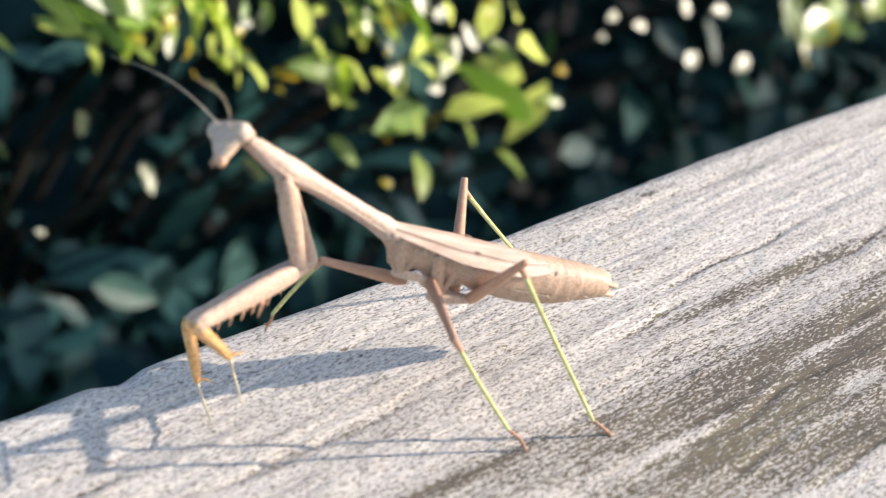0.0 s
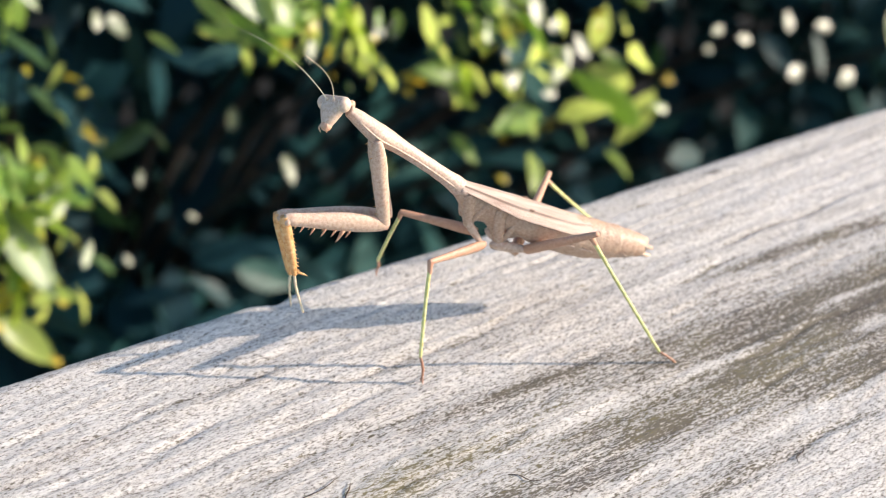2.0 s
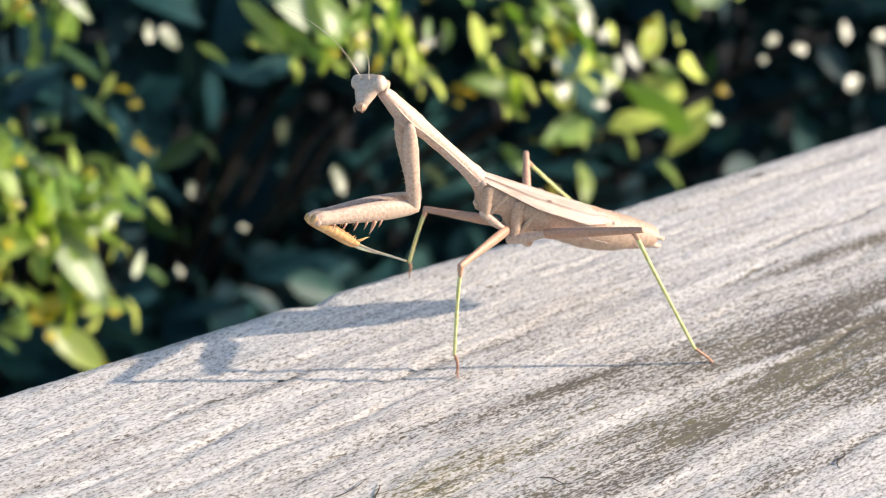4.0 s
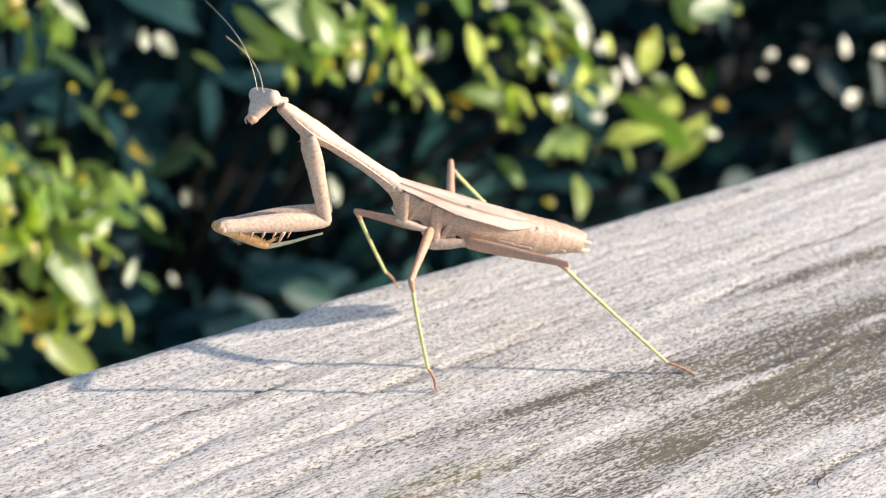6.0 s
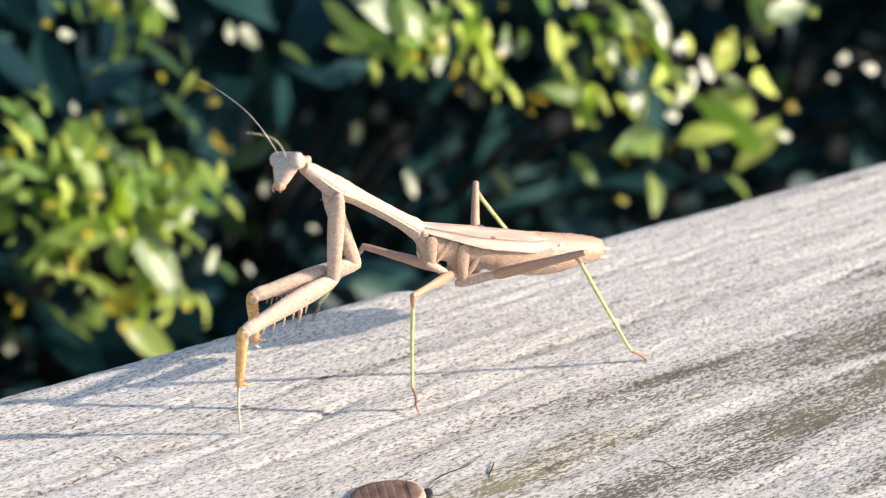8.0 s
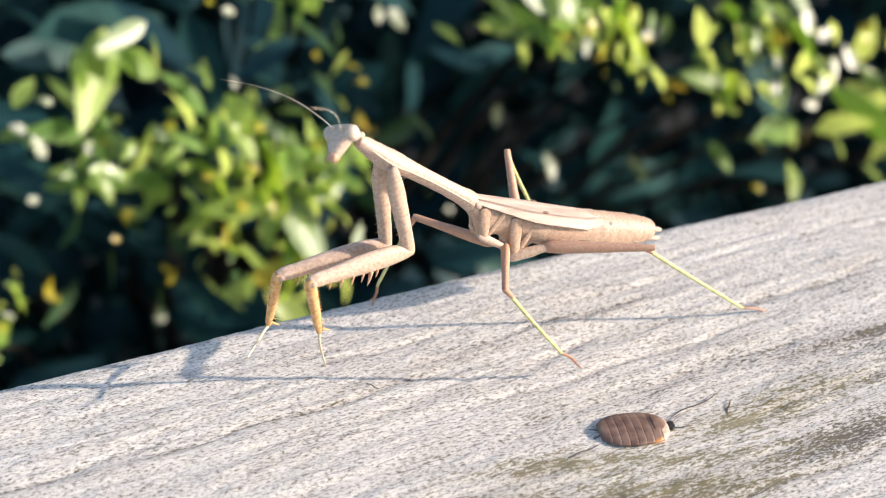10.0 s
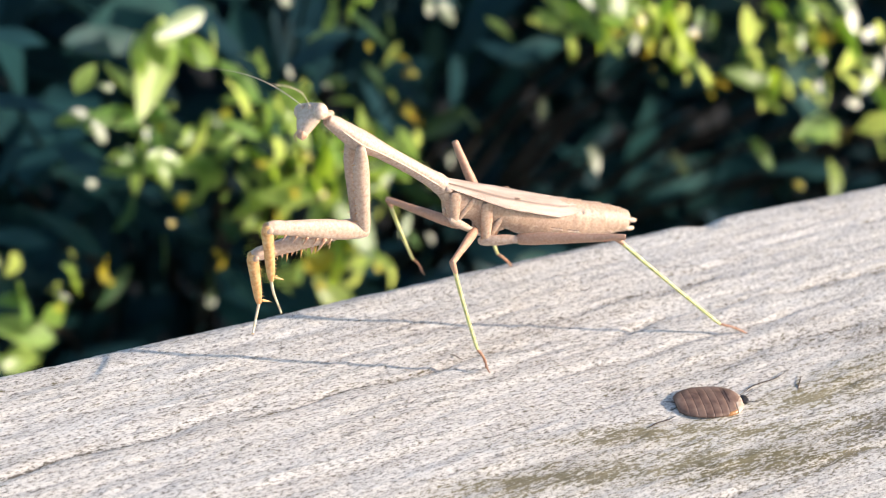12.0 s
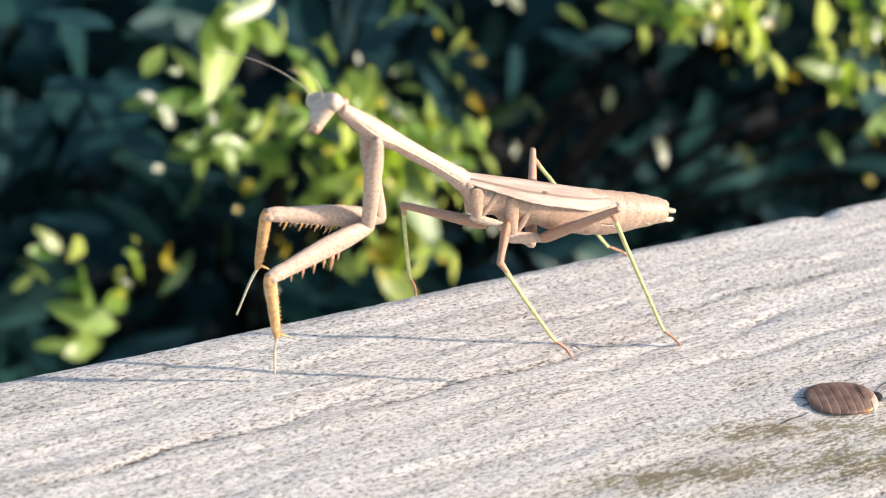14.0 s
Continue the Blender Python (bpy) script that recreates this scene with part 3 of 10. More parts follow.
spray([
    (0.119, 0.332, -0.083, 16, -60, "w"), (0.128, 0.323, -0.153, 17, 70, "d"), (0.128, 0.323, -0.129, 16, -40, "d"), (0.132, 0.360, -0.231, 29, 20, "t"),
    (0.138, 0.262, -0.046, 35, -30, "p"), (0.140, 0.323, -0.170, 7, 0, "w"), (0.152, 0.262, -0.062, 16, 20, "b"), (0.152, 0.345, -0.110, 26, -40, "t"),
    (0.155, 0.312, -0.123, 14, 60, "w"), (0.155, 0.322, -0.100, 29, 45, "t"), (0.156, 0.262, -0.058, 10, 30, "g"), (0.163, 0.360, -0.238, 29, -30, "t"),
    (0.166, 0.267, -0.076, 11, 60, "w"), (0.167, 0.264, -0.058, 12, 40, "g"), (0.167, 0.287, -0.136, 17, 85, "w"), (0.173, 0.267, -0.080, 7, 0, "y"),
])
spray([
    (0.190, 0.272, -0.090, 10, 50, "v"), (0.190, 0.272, -0.077, 21, -20, "v"), (0.192, 0.360, -0.241, 35, -30, "t"), (0.204, 0.283, -0.084, 9, 0, "w"),
    (0.209, 0.290, -0.103, 7, 0, "y"), (0.213, 0.287, -0.087, 11, 60, "w"), (0.216, 0.277, -0.063, 17, -30, "g"), (0.217, 0.297, -0.153, 18, -45, "d"),
    (0.227, 0.292, -0.113, 11, 10, "y"), (0.231, 0.275, -0.104, 25, -10, "b"), (0.232, 0.277, -0.066, 11, 0, "w"), (0.234, 0.265, -0.105, 15, 80, "v"),
    (0.236, 0.243, -0.084, 7, 90, "w"), (0.240, 0.250, -0.076, 13, -15, "y"), (0.243, 0.277, -0.081, 20, 20, "g"), (0.243, 0.282, -0.097, 14, 80, "w"),
])
spray([
    (0.244, 0.270, -0.085, 15, 0, "g"), (0.251, 0.247, -0.079, 19, -30, "g"), (0.251, 0.270, -0.080, 24, 10, "g"), (0.251, 0.295, -0.151, 24, 10, "t"),
    (0.252, 0.265, -0.133, 11, 60, "y"), (0.254, 0.250, -0.073, 15, 80, "w"), (0.259, 0.262, -0.071, 22, -45, "p"), (0.263, 0.265, -0.128, 30, 30, "g"),
    (0.264, 0.250, -0.080, 13, 30, "w"), (0.264, 0.275, -0.115, 17, 30, "w"), (0.266, 0.247, -0.097, 20, 40, "p"), (0.268, 0.255, -0.113, 10, 0, "w"),
    (0.275, 0.246, -0.090, 15, 90, "w"), (0.278, 0.265, -0.135, 7, 0, "y"), (0.284, 0.295, -0.168, 40, -60, "t"), (0.293, 0.259, -0.085, 7, 0, "y"),
])
spray([
    (0.311, 0.267, -0.131, 32, -10, "g"), (0.325, 0.259, -0.079, 28, 30, "p"), (0.336, 0.277, -0.150, 18, -50, "b"), (0.339, 0.270, -0.119, 17, 20, "d"),
    (0.356, 0.277, -0.139, 7, 0, "y"), (0.374, 0.270, -0.115, 10, 30, "w"), (0.384, 0.283, -0.132, 7, 0, "w"), (0.400, 0.277, -0.128, 11, 0, "w"),
    (0.413, 0.313, -0.213, 35, 20, "t"), (0.428, 0.277, -0.125, 14, 70, "w"), (0.453, 0.287, -0.162, 17, 25, "w"), (0.466, 0.287, -0.140, 14, 0, "w"),
    (0.476, 0.320, -0.172, 28, -50, "t"), (0.510, 0.300, -0.185, 18, 50, "w"), (0.512, 0.330, -0.149, 19, 0, "t"), (0.521, 0.330, -0.187, 26, 60, "t"),
])
spray([
    (0.540, 0.300, -0.165, 23, 80, "p"), (0.579, 0.303, -0.186, 19, 30, "y"), (0.582, 0.303, -0.177, 41, 20, "g"), (0.630, 0.307, -0.182, 18, 0, "p"),
    (0.682, 0.337, -0.243, 29, 80, "t"), (0.711, 0.337, -0.266, 27, 45, "t"), (0.729, 0.337, -0.225, 23, 60, "t"),
])
spray([
    (0.130, 0.268, -0.054, 20, -50, "b"), (0.141, 0.268, -0.062, 24, -40, "g"), (0.154, 0.268, -0.069, 16, -60, "v"), (0.163, 0.268, -0.062, 18, 20, "b"),
    (0.179, 0.268, -0.062, 16, 40, "g"), (0.137, 0.268, -0.067, 12, 80, "d"),
])
spray([
    (-0.012, 0.310, -0.113, 20, 10, "g"), (-0.000, 0.310, -0.133, 22, -20, "d"), (-0.019, 0.310, -0.133, 24, 30, "d"), (0.011, 0.310, -0.119, 18, 0, "g"),
    (-0.007, 0.310, -0.155, 24, 10, "d"), (0.019, 0.310, -0.150, 20, -30, "d"), (0.010, 0.310, -0.176, 24, 0, "d"), (0.039, 0.310, -0.174, 18, 20, "d"),
    (-0.005, 0.310, -0.099, 16, 40, "g"), (0.033, 0.310, -0.146, 15, 60, "g"), (-0.027, 0.310, -0.165, 22, 20, "d"), (0.026, 0.310, -0.122, 14, 80, "d"),
])
spray([
    (0.073, 0.318, -0.067, 24, -45, "g"), (0.080, 0.318, -0.055, 20, -60, "p"), (0.060, 0.318, -0.051, 12, 30, "y"), (0.061, 0.318, -0.054, 16, -30, "v"),
    (0.061, 0.318, -0.076, 24, 20, "t"), (0.079, 0.318, -0.078, 26, -40, "d"),
])

for k in range(5):
    x = 0.05 + 0.2 * k
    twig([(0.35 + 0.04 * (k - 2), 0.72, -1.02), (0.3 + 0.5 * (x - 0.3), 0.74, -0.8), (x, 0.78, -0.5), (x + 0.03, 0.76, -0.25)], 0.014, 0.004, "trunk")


HOLLOWS = [(0.25, -0.205, 0.095, 0.045, 0.22), (0.37, -0.235, 0.07, 0.04, 0.2), (0.54, -0.23, 0.10, 0.07, 0.2), (0.165, -0.12, 0.03, 0.02, 0.15), (0.01, -0.28, 0.05, 0.025, 0.15)]


def leaf_mass():
    """All the leaves deeper in the bush, as one mesh."""
    r = random.Random(21)
    shapes = [leaf_points(r.uniform(0.19, 0.28), r.uniform(0.1, 0.5), r.uniform(0.05, 0.35), 0.1, 4, 2) for _ in range(6)]

    def lump(p):
        return noise.noise(Vector((p.x * 7.0, p.z * 7.0, 3.1))) + 0.5 * noise.noise(Vector((p.x * 17.0, p.z * 17.0, 9.7)))

    def joined(name, items, material, label):
        verts, faces = [], []
        for m in items:
            pts, quads = r.choice(shapes)
            b = len(verts)
            verts += [tuple(m @ Vector(q)) for q in pts]
            faces += [tuple(b + i for i in f) for f in quads]
        me = bpy.data.meshes.new(name)
        me.from_pydata(verts, [], faces)
        me.materials.append(material)
        me.polygons.foreach_set("use_smooth", [True] * len(me.polygons))
        ob = new(name, me)
        ob.parent = shrub
        tagged(ob, label, kind="stuff")

    joined("shoot_leaves", SHOOTS, M_SHOOT, "small bright yellow-green leaves at the shoot tips")
    joined("budding", BUDS, M_BUD, "small yellow buds and leaf tips on the shoots")
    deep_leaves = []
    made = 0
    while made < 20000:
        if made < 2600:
            # unseen taller shoots, added on the sun's side to shade the heart of the bush
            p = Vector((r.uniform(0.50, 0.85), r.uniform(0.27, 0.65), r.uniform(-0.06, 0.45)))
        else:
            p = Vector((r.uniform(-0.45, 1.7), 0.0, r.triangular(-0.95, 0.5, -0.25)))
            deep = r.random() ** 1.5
            # the unseen top rises towards the back, added to block sky light
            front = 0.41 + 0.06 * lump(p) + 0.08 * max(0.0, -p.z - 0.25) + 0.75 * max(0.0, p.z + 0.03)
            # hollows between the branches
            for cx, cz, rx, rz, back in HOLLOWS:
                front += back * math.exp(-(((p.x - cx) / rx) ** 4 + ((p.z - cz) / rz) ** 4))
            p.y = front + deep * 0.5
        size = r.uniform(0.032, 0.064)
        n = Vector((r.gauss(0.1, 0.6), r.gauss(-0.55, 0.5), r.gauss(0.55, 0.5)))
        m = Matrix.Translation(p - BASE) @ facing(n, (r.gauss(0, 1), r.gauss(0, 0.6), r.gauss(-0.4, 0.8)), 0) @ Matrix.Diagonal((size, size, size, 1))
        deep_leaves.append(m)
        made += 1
    joined("foliage", deep_leaves, M_MASS, "leaves deep in the shrub, shade and blue haze put into their colour")


leaf_mass()


# ---- the beetle larva on the rail ----
def flat_bug():
    """A flat oval insect of overlapping plates, head towards +x, about 11.5 mm long."""
    root = tagged(new("woodlouse"), "flat oval brown segmented bug with a pale collar", "insect")
    root.matrix_world = pose(0.0060, -0.0018, -0.0001, 0, 0, -16) @ Matrix.Diagonal((1, 1, 0.68, 1))
    n = 7
    for i in range(n):
        x0 = -5.6 + i * 1.28
        bm = bmesh.new()
        secs = []
        for k in range(6):
            f = k / 5
            x = x0 + f * 1.5
            half = 3.8 * math.sqrt(max(0.02, 1 - (min(abs(x + 0.4), 5.5) / 5.75) ** 2.4))
            lift = 0.04 * math.sin(f * math.pi * 0.9) + 0.03 * f
            secs.append((x, 0, 0.5 + lift * 0.3, half * (1 + 0.012 * f - 0.03 * (k == 5)), (1.2 + lift * 0.8 - 0.06 * (k == 5)) * (0.55 + 0.45 * half / 3.8)))
        loft(bm, secs, 22)
        for v in bm.verts:
            v.co.z = max(v.co.z, 0.0003)
        part("plate", bm, M_SHELL, root, "glossy brown ridged plate" if i == 0 else "")
    # collar plate with its pale rim, amber flank, head and feelers
    bm = bmesh.new()
    loft(bm, smooth_secs([(2.7, 0.1, 0.5, 3.05, 1.25), (3.5, 0.25, 0.5, 2.7, 1.2), (4.2, 0.35, 0.48, 2.1, 1.1), (4.8, 0.4, 0.42, 1.2, 0.8)], 3), 22)
    for v in bm.verts:
        v.co.z = max(v.co.z, 0.0002)
    collar = part("collar", bm, M_SHELL, root)
    bm = bmesh.new()
    loft(bm, smooth_secs([(3.7, 0, 0.38, 3.15, 1.12), (4.3, 0, 0.36, 2.7, 1.02), (4.9, 0, 0.3, 1.85, 0.8), (5.2, 0, 0.28, 1.0, 0.5)], 3), 22)
    for v in bm.verts:
        v.co.z = max(v.co.z, 0.00015)
    part("rim", bm, M_RIM, root, "cream-white front rim")
    bm = bmesh.new()
    loft(bm, smooth_secs([(0.6, -3.0, 0.3, 0.5, 0.3), (2.2, -2.95, 0.45, 0.68, 0.55), (3.5, -2.55, 0.45, 0.6, 0.55), (4.3, -1.95, 0.3, 0.3, 0.3)], 3), 10)
    part("flank", bm, M_AMBER, root, "amber translucent side edge")
    bm = bmesh.new()
    ball(bm, 5.7, 0.2, 0.35, 0.75, 1.1, 0.45, 12)
    part("head", bm, M_BLACK, root)
    for s in (-1, 1):
        bm = bmesh.new()
        loft(bm, smooth_secs([(5.9, s * 0.5 + 0.2, 0.4, 0.09, 0.09), (7.2, s * 1.2 + 0.5, 0.55, 0.07, 0.07), (8.6, s * 1.4 + 1.2, 0.25, 0.04, 0.04)], 3), 6)
        part("antenna", bm, M_BLACK, root)
        for k in range(3):
            bm = bmesh.new()
            x = -2.5 + 2.6 * k
            loft(bm, smooth_secs([(x, s * 2.0, 0.3, 0.14, 0.14), (x + 0.2, s * 2.9, 0.45, 0.11, 0.11), (x + 0.1, s * 3.5, 0.08, 0.07, 0.07)], 3), 6)
            part("leg", bm, M_BLACK, root)
    # hind bristle pair
    for s in (-1, 1):
        bm = bmesh.new()
        loft(bm, [(-5.4, s * 0.5, 0.4, 0.12, 0.12), (-6.2, s * 0.9, 0.3, 0.08, 0.08), (-6.9, s * 1.2, 0.12, 0.03, 0.03)], 6)
        part("tail_bristle", bm, M_BLACK, root)
    return root


flat_bug()


def wood_fibre(x, y, turn, length, bend):
    """A loose dark fibre lying on the rail."""
    bm = bmesh.new()
    loft(bm, smooth_secs([(-length / 2, 0, 0.04, 0.05, 0.04), (-length / 6, bend, 0.06, 0.11, 0.06), (length / 5, -bend * 0.6, 0.06, 0.10, 0.06), (length / 2, bend * 0.4, 0.04, 0.04, 0.04)], 4), 6)
    ob = part("wood_fibre", bm, M_DARK)
    ob.matrix_world = pose(x, y, 0.0001, 0, 0, turn)
    return tagged(ob, "thin dark splinter of wood lying on the rail", "splinter", group="splinters on the rail")


wood_fibre(0.0172, -0.0008, 12, 11.5, 0.4)
wood_fibre(0.0225, -0.003, 48, 4.0, 0.12)
wood_fibre(-0.0035, -0.003, 8, 5.5, 0.2)
wood_fibre(-0.026, 0.024, -58, 2.6, 0.15)
wood_fibre(0.047, -0.014, -48, 5.0, 0.4)
wood_fibre(0.088, -0.032, 35, 4.5, 0.5)


# ---- the mantis ----
mantis = tagged(new("praying_mantis"), "pale brown praying mantis with green shins walking along the rail", "mantis")
limb = {}
SPINE_L = thorn_mesh("spine", 1.7, 0.22, M_CLAW)
SPINE_M = thorn_mesh("spine", 1.35, 0.22, M_MOUTH)
SPINE_S = thorn_mesh("spine", 0.55, 0.10, M_CLAW)


def thorn(parent, mesh, x, y, z, turn, size=1.0):
    """A spine on a limb: turn 0 points along it, 90 straight out below it."""
    ob = new("spine", mesh)
    ob.parent = parent
    ob.matrix_basis = pose(x * MM, y * MM, z * MM, 0, turn, 0) @ Matrix.Diagonal((size, size, size, 1))
    return ob


def mantis_trunk():
    bm = bmesh.new()
    keys = [(1.4, -0.3, -2.1, 1.0), (0.2, 0.0, -3.0, 1.5), (-1.4, 0.1, -4.6, 1.85), (-3.0, 0.1, -6.5, 2.0), (-4.6, 0.1, -6.3, 2.1), (-6.4, 0.0, -6.0, 2.1), (-8.4, -0.1, -7.4, 2.15), (-10.0, -0.2, -8.8, 2.2), (-11.6, -0.3, -8.2, 2.25), (-14, -0.6, -7.0, 2.2)]
    loft(bm, smooth_secs([(x, 0, (t + b) / 2, w, (t - b) / 2) for x, t, b, w in keys], 4), 22, rough=0.07)
    for v in bm.verts:
        # narrow below, like a keel
        low = max(0.0, -v.co.z / MM - 2.6) / 6.0
        v.co.y *= max(0.45, 1 - 0.62 * low)
    part("thorax", bm, M_BELLY, mantis)
    # flank plates that run down from the wing roots to the legs
    for s in (-1, 1):
        for a, b, r0, r1 in (((-1.4, 1.75, -1.6), (-3.1, 1.6, -6.4), 1.3, 0.75), ((-7.6, 2.05, -2.6), (-10.0, 1.7, -9.0), 1.4, 0.82), ((-4.6, 1.95, -2.2), (-3.6, 1.35, -6.0), 0.7, 0.45), ((-11.2, 2.1, -3.4), (-10.4, 1.45, -8.6), 0.8, 0.5)):
            bm = bmesh.new()
            n = (Vector(b) - Vector(a)).length
            loft(bm, smooth_secs([(-0.8, 0, 0, r0 * 0.2, r0 * 0.5), (0.2, 0, 0, r0 * 0.30, r0 * 0.72), (n * 0.4, 0, 0, r0 * 0.32, r0 * 0.66), (n * 0.75, 0, 0, r1 * 0.62, r1 * 0.95), (n, 0, 0, r1 * 0.7, r1 * 0.8), (n + 0.4, 0, 0, r1 * 0.4, r1 * 0.4)], 4), 14, keel=0.14, rough=0.06)
            part("flank_plate", bm, M_BELLY, mantis).matrix_basis = bone(a[0], s * a[1], a[2], b[0], s * b[1], b[2])
    # abdomen of overlapping rings, deepest in the middle
    keys = [(-8.5, 0, -3.2, 2.0, 2.3), (-13, 0, -3.7, 2.6, 3.1), (-18, 0, -4.1, 2.95, 3.6), (-23, 0, -4.25, 3.1, 3.8), (-28, 0, -4.0, 3.05, 3.5), (-32, 0, -3.4, 2.75, 2.75), (-34.6, 0, -3.15, 2.35, 2.3), (-36.2, 0, -3.05, 2.0, 1.95), (-37.0, 0, -3.0, 1.45, 1.45)]
    secs = []
    for s in smooth_secs(keys, 10):
        ph = ((-s[0] - 10) % 3.5) / 3.5
        k = 1 + 0.035 * (ph - 0.5) if -36.5 < s[0] < -10 else 1
        secs.append((s[0], s[1], s[2], s[3] * k, s[4] * k))
    bm = bmesh.new()
    loft(bm, secs, 26, rough=0.05)
    abdomen = part("abdomen", bm, M_BELLY, mantis, "brown segmented belly, darkened for its shadow side")
    # lateral fold: a pale ridge over a dark crease in each ring
    for s in (-1, 1):
        for i in range(6):
            x = -12.8 - 3.4 * i
            w, z = ((2.4, -4.3), (2.72, -4.6), (2.95, -4.8), (3.0, -4.85), (2.82, -4.6), (2.42, -4.2))[i]
            bm = bmesh.new()
            loft(bm, smooth_secs([(x, s * w * 0.97, z + 0.1, 0.1, 0.12), (x - 1.2, s * w, z - 0.04, 0.13, 0.2), (x - 2.8, s * w * 0.99, z + 0.05, 0.15, 0.22), (x - 3.5, s * w * 1.0, z - 0.25, 0.1, 0.14)], 3), 8)
            part("fold", bm, M_BODY, abdomen)
            bm = bmesh.new()
            loft(bm, smooth_secs([(x - 0.1, s * w * 0.995, z + 0.30, 0.08, 0.08), (x - 1.6, s * w * 1.01, z + 0.26, 0.11, 0.12), (x - 3.0, s * w * 1.005, z + 0.36, 0.11, 0.12), (x - 3.4, s * w * 0.99, z + 0.85, 0.07, 0.08)], 3), 8)
            part("crease", bm, M_FOLD, abdomen, "dark brown crease")
        bm = bmesh.new()
        loft(bm, smooth_secs([(-35.6, s * 1.0, -2.2, 0.34, 0.34), (-37.0, s * 1.35, -2.0, 0.3, 0.3), (-37.9, s * 1.5, -1.95, 0.14, 0.14)], 3), 8)
        part("cercus", bm, M_BODY, mantis)
    # pale ragged plates round the blunt tip
    for k in range(5):
        bm = bmesh.new()
        a = radians(-150 + 60 * k - 60)
        y, z = 1.15 * math.cos(a), -3.0 + 1.25 * math.sin(a)
        loft(bm, smooth_secs([(-35.8, y * 1.25, -3.0 + (z + 3.0) * 1.25, 0.5, 0.45), (-37.4, y * 1.3, -3.0 + (z + 3.0) * 1.3, 0.55, 0.42), (-38.1 - 0.15 * (k % 2), y * 1.15, -3.0 + (z + 3.0) * 1.15, 0.36, 0.28)], 3), 8)
        part("tail_lobe", bm, M_HEAD, mantis)
    # last plate over the tip
    bm = bmesh.new()
    loft(bm, smooth_secs([(-26, 0, -2.1, 2.6, 1.3), (-31, 0, -2.3, 2.2, 1.25), (-35, 0, -2.6, 1.5, 0.9), (-37.4, 0, -2.4, 0.8, 0.45)], 3), 14, rough=0.16)
    part("tail_plate", bm, M_BODY, mantis)


def tegmen(side):
    """A leathery fore wing folded over the abdomen like half a roof, with raised veins."""
    nu, nv = 64, 26
    length = 28.5
    verts, band, lace = [], [], []
    for i in range(nu + 1):
        u = i / nu
        w = 2.05 + 1.65 * min(1, u * 2.6) ** 0.8 - 1.3 * max(0, u - 0.55) ** 1.4
        h = 2.2 + 1.15 * min(1, u * 2.2) ** 0.9
        reach = 66 * min(1.0, (1 - u) * 4.0 + 0.02) ** 0.5 * (0.82 + 0.18 * min(1, u * 3))
        for j in range(nv + 1):
            v = j / nv
            a = radians(v * reach)
            vein = math.exp(-((v - 0.55 + 0.10 * u) / 0.025) ** 2) * 0.22
            vein += 0.16 * math.exp(-((v - 0.97) / 0.035) ** 2)
            for q in (0.12, 0.24, 0.36, 0.46):
                vein += 0.035 * math.exp(-((v - q - 0.12 * u) / 0.013) ** 2)
            if v > 0.58:
                vein += 0.13 * max(0.0, math.sin((u * 62 + v * 16))) * min(1, (v - 0.58) * 8) * max(0, 1 - u)
            r = 1 + vein * 0.32
            top = 0.42 - 0.045 * (u * length) + (0.15 if side > 0 else 0.0)
            verts.append((-u * length * MM + 0.0006, side * (w * math.sin(a) * r - 0.25 * (1 - v)) * MM, (top - h * (1 - math.cos(a)) * r + vein * 0.25) * MM))
            band.append(min(1.0, math.exp(-((v - 0.62 + 0.10 * u) / 0.065) ** 2) * 1.0 * max(0, 1 - u * 0.6) + 0.9 * math.exp(-((v - 0.985) / 0.02) ** 2) * max(0.0, min(1.0, (0.85 - u) * 5))))
            lace.append(min(1.0, max(0.0, (v - 0.60 + 0.1 * u) * 14)) * max(0.0, min(1.0, 1.3 - u)))
    faces = []
    for i in range(nu):
        for j in range(nv):
            a = i * (nv + 1) + j
            faces.append((a, a + 1, a + nv + 2, a + nv + 1))
    n = len(verts)
    # inner face, 0.12 mm below
    verts += [(x, y * 0.965, z - 0.00012) for x, y, z in verts]
    faces += [tuple(n + i for i in reversed(f)) for f in faces]
    edge = [i * (nv + 1) + nv for i in range(nu + 1)]
    faces += [(a, b, b + n, a + n) for a, b in zip(edge, edge[1:])]
    me = bpy.data.meshes.new("fore_wing")
    me.from_pydata(verts, [], faces)
    me.materials.append(M_WING)
    at = me.attributes.new("band", "FLOAT", "POINT")
    at.data.foreach_set("value", np.array(band + band, dtype=np.float32))
    at = me.attributes.new("mesh", "FLOAT", "POINT")
    at.data.foreach_set("value", np.array(lace + lace, dtype=np.float32))
    me.polygons.foreach_set("use_smooth", [True] * len(me.polygons))
    ob = part("fore_wing", me, None, mantis, "short beige leathery wing with a dark spot")
    bm = bmesh.new()
    ball(bm, -12.6, side * 1.93, -0.66, 0.75, 0.30, 0.22, 12)
    part("wing_spot", bm, M_FOLD, ob, "dark brown spot")
    # knob at the wing's root
    bm = bmesh.new()
    ball(bm, 0.0, side * 1.5, -0.7, 0.8, 0.45, 0.55, 12)
    part("wing_root", bm, M_BODY, ob)


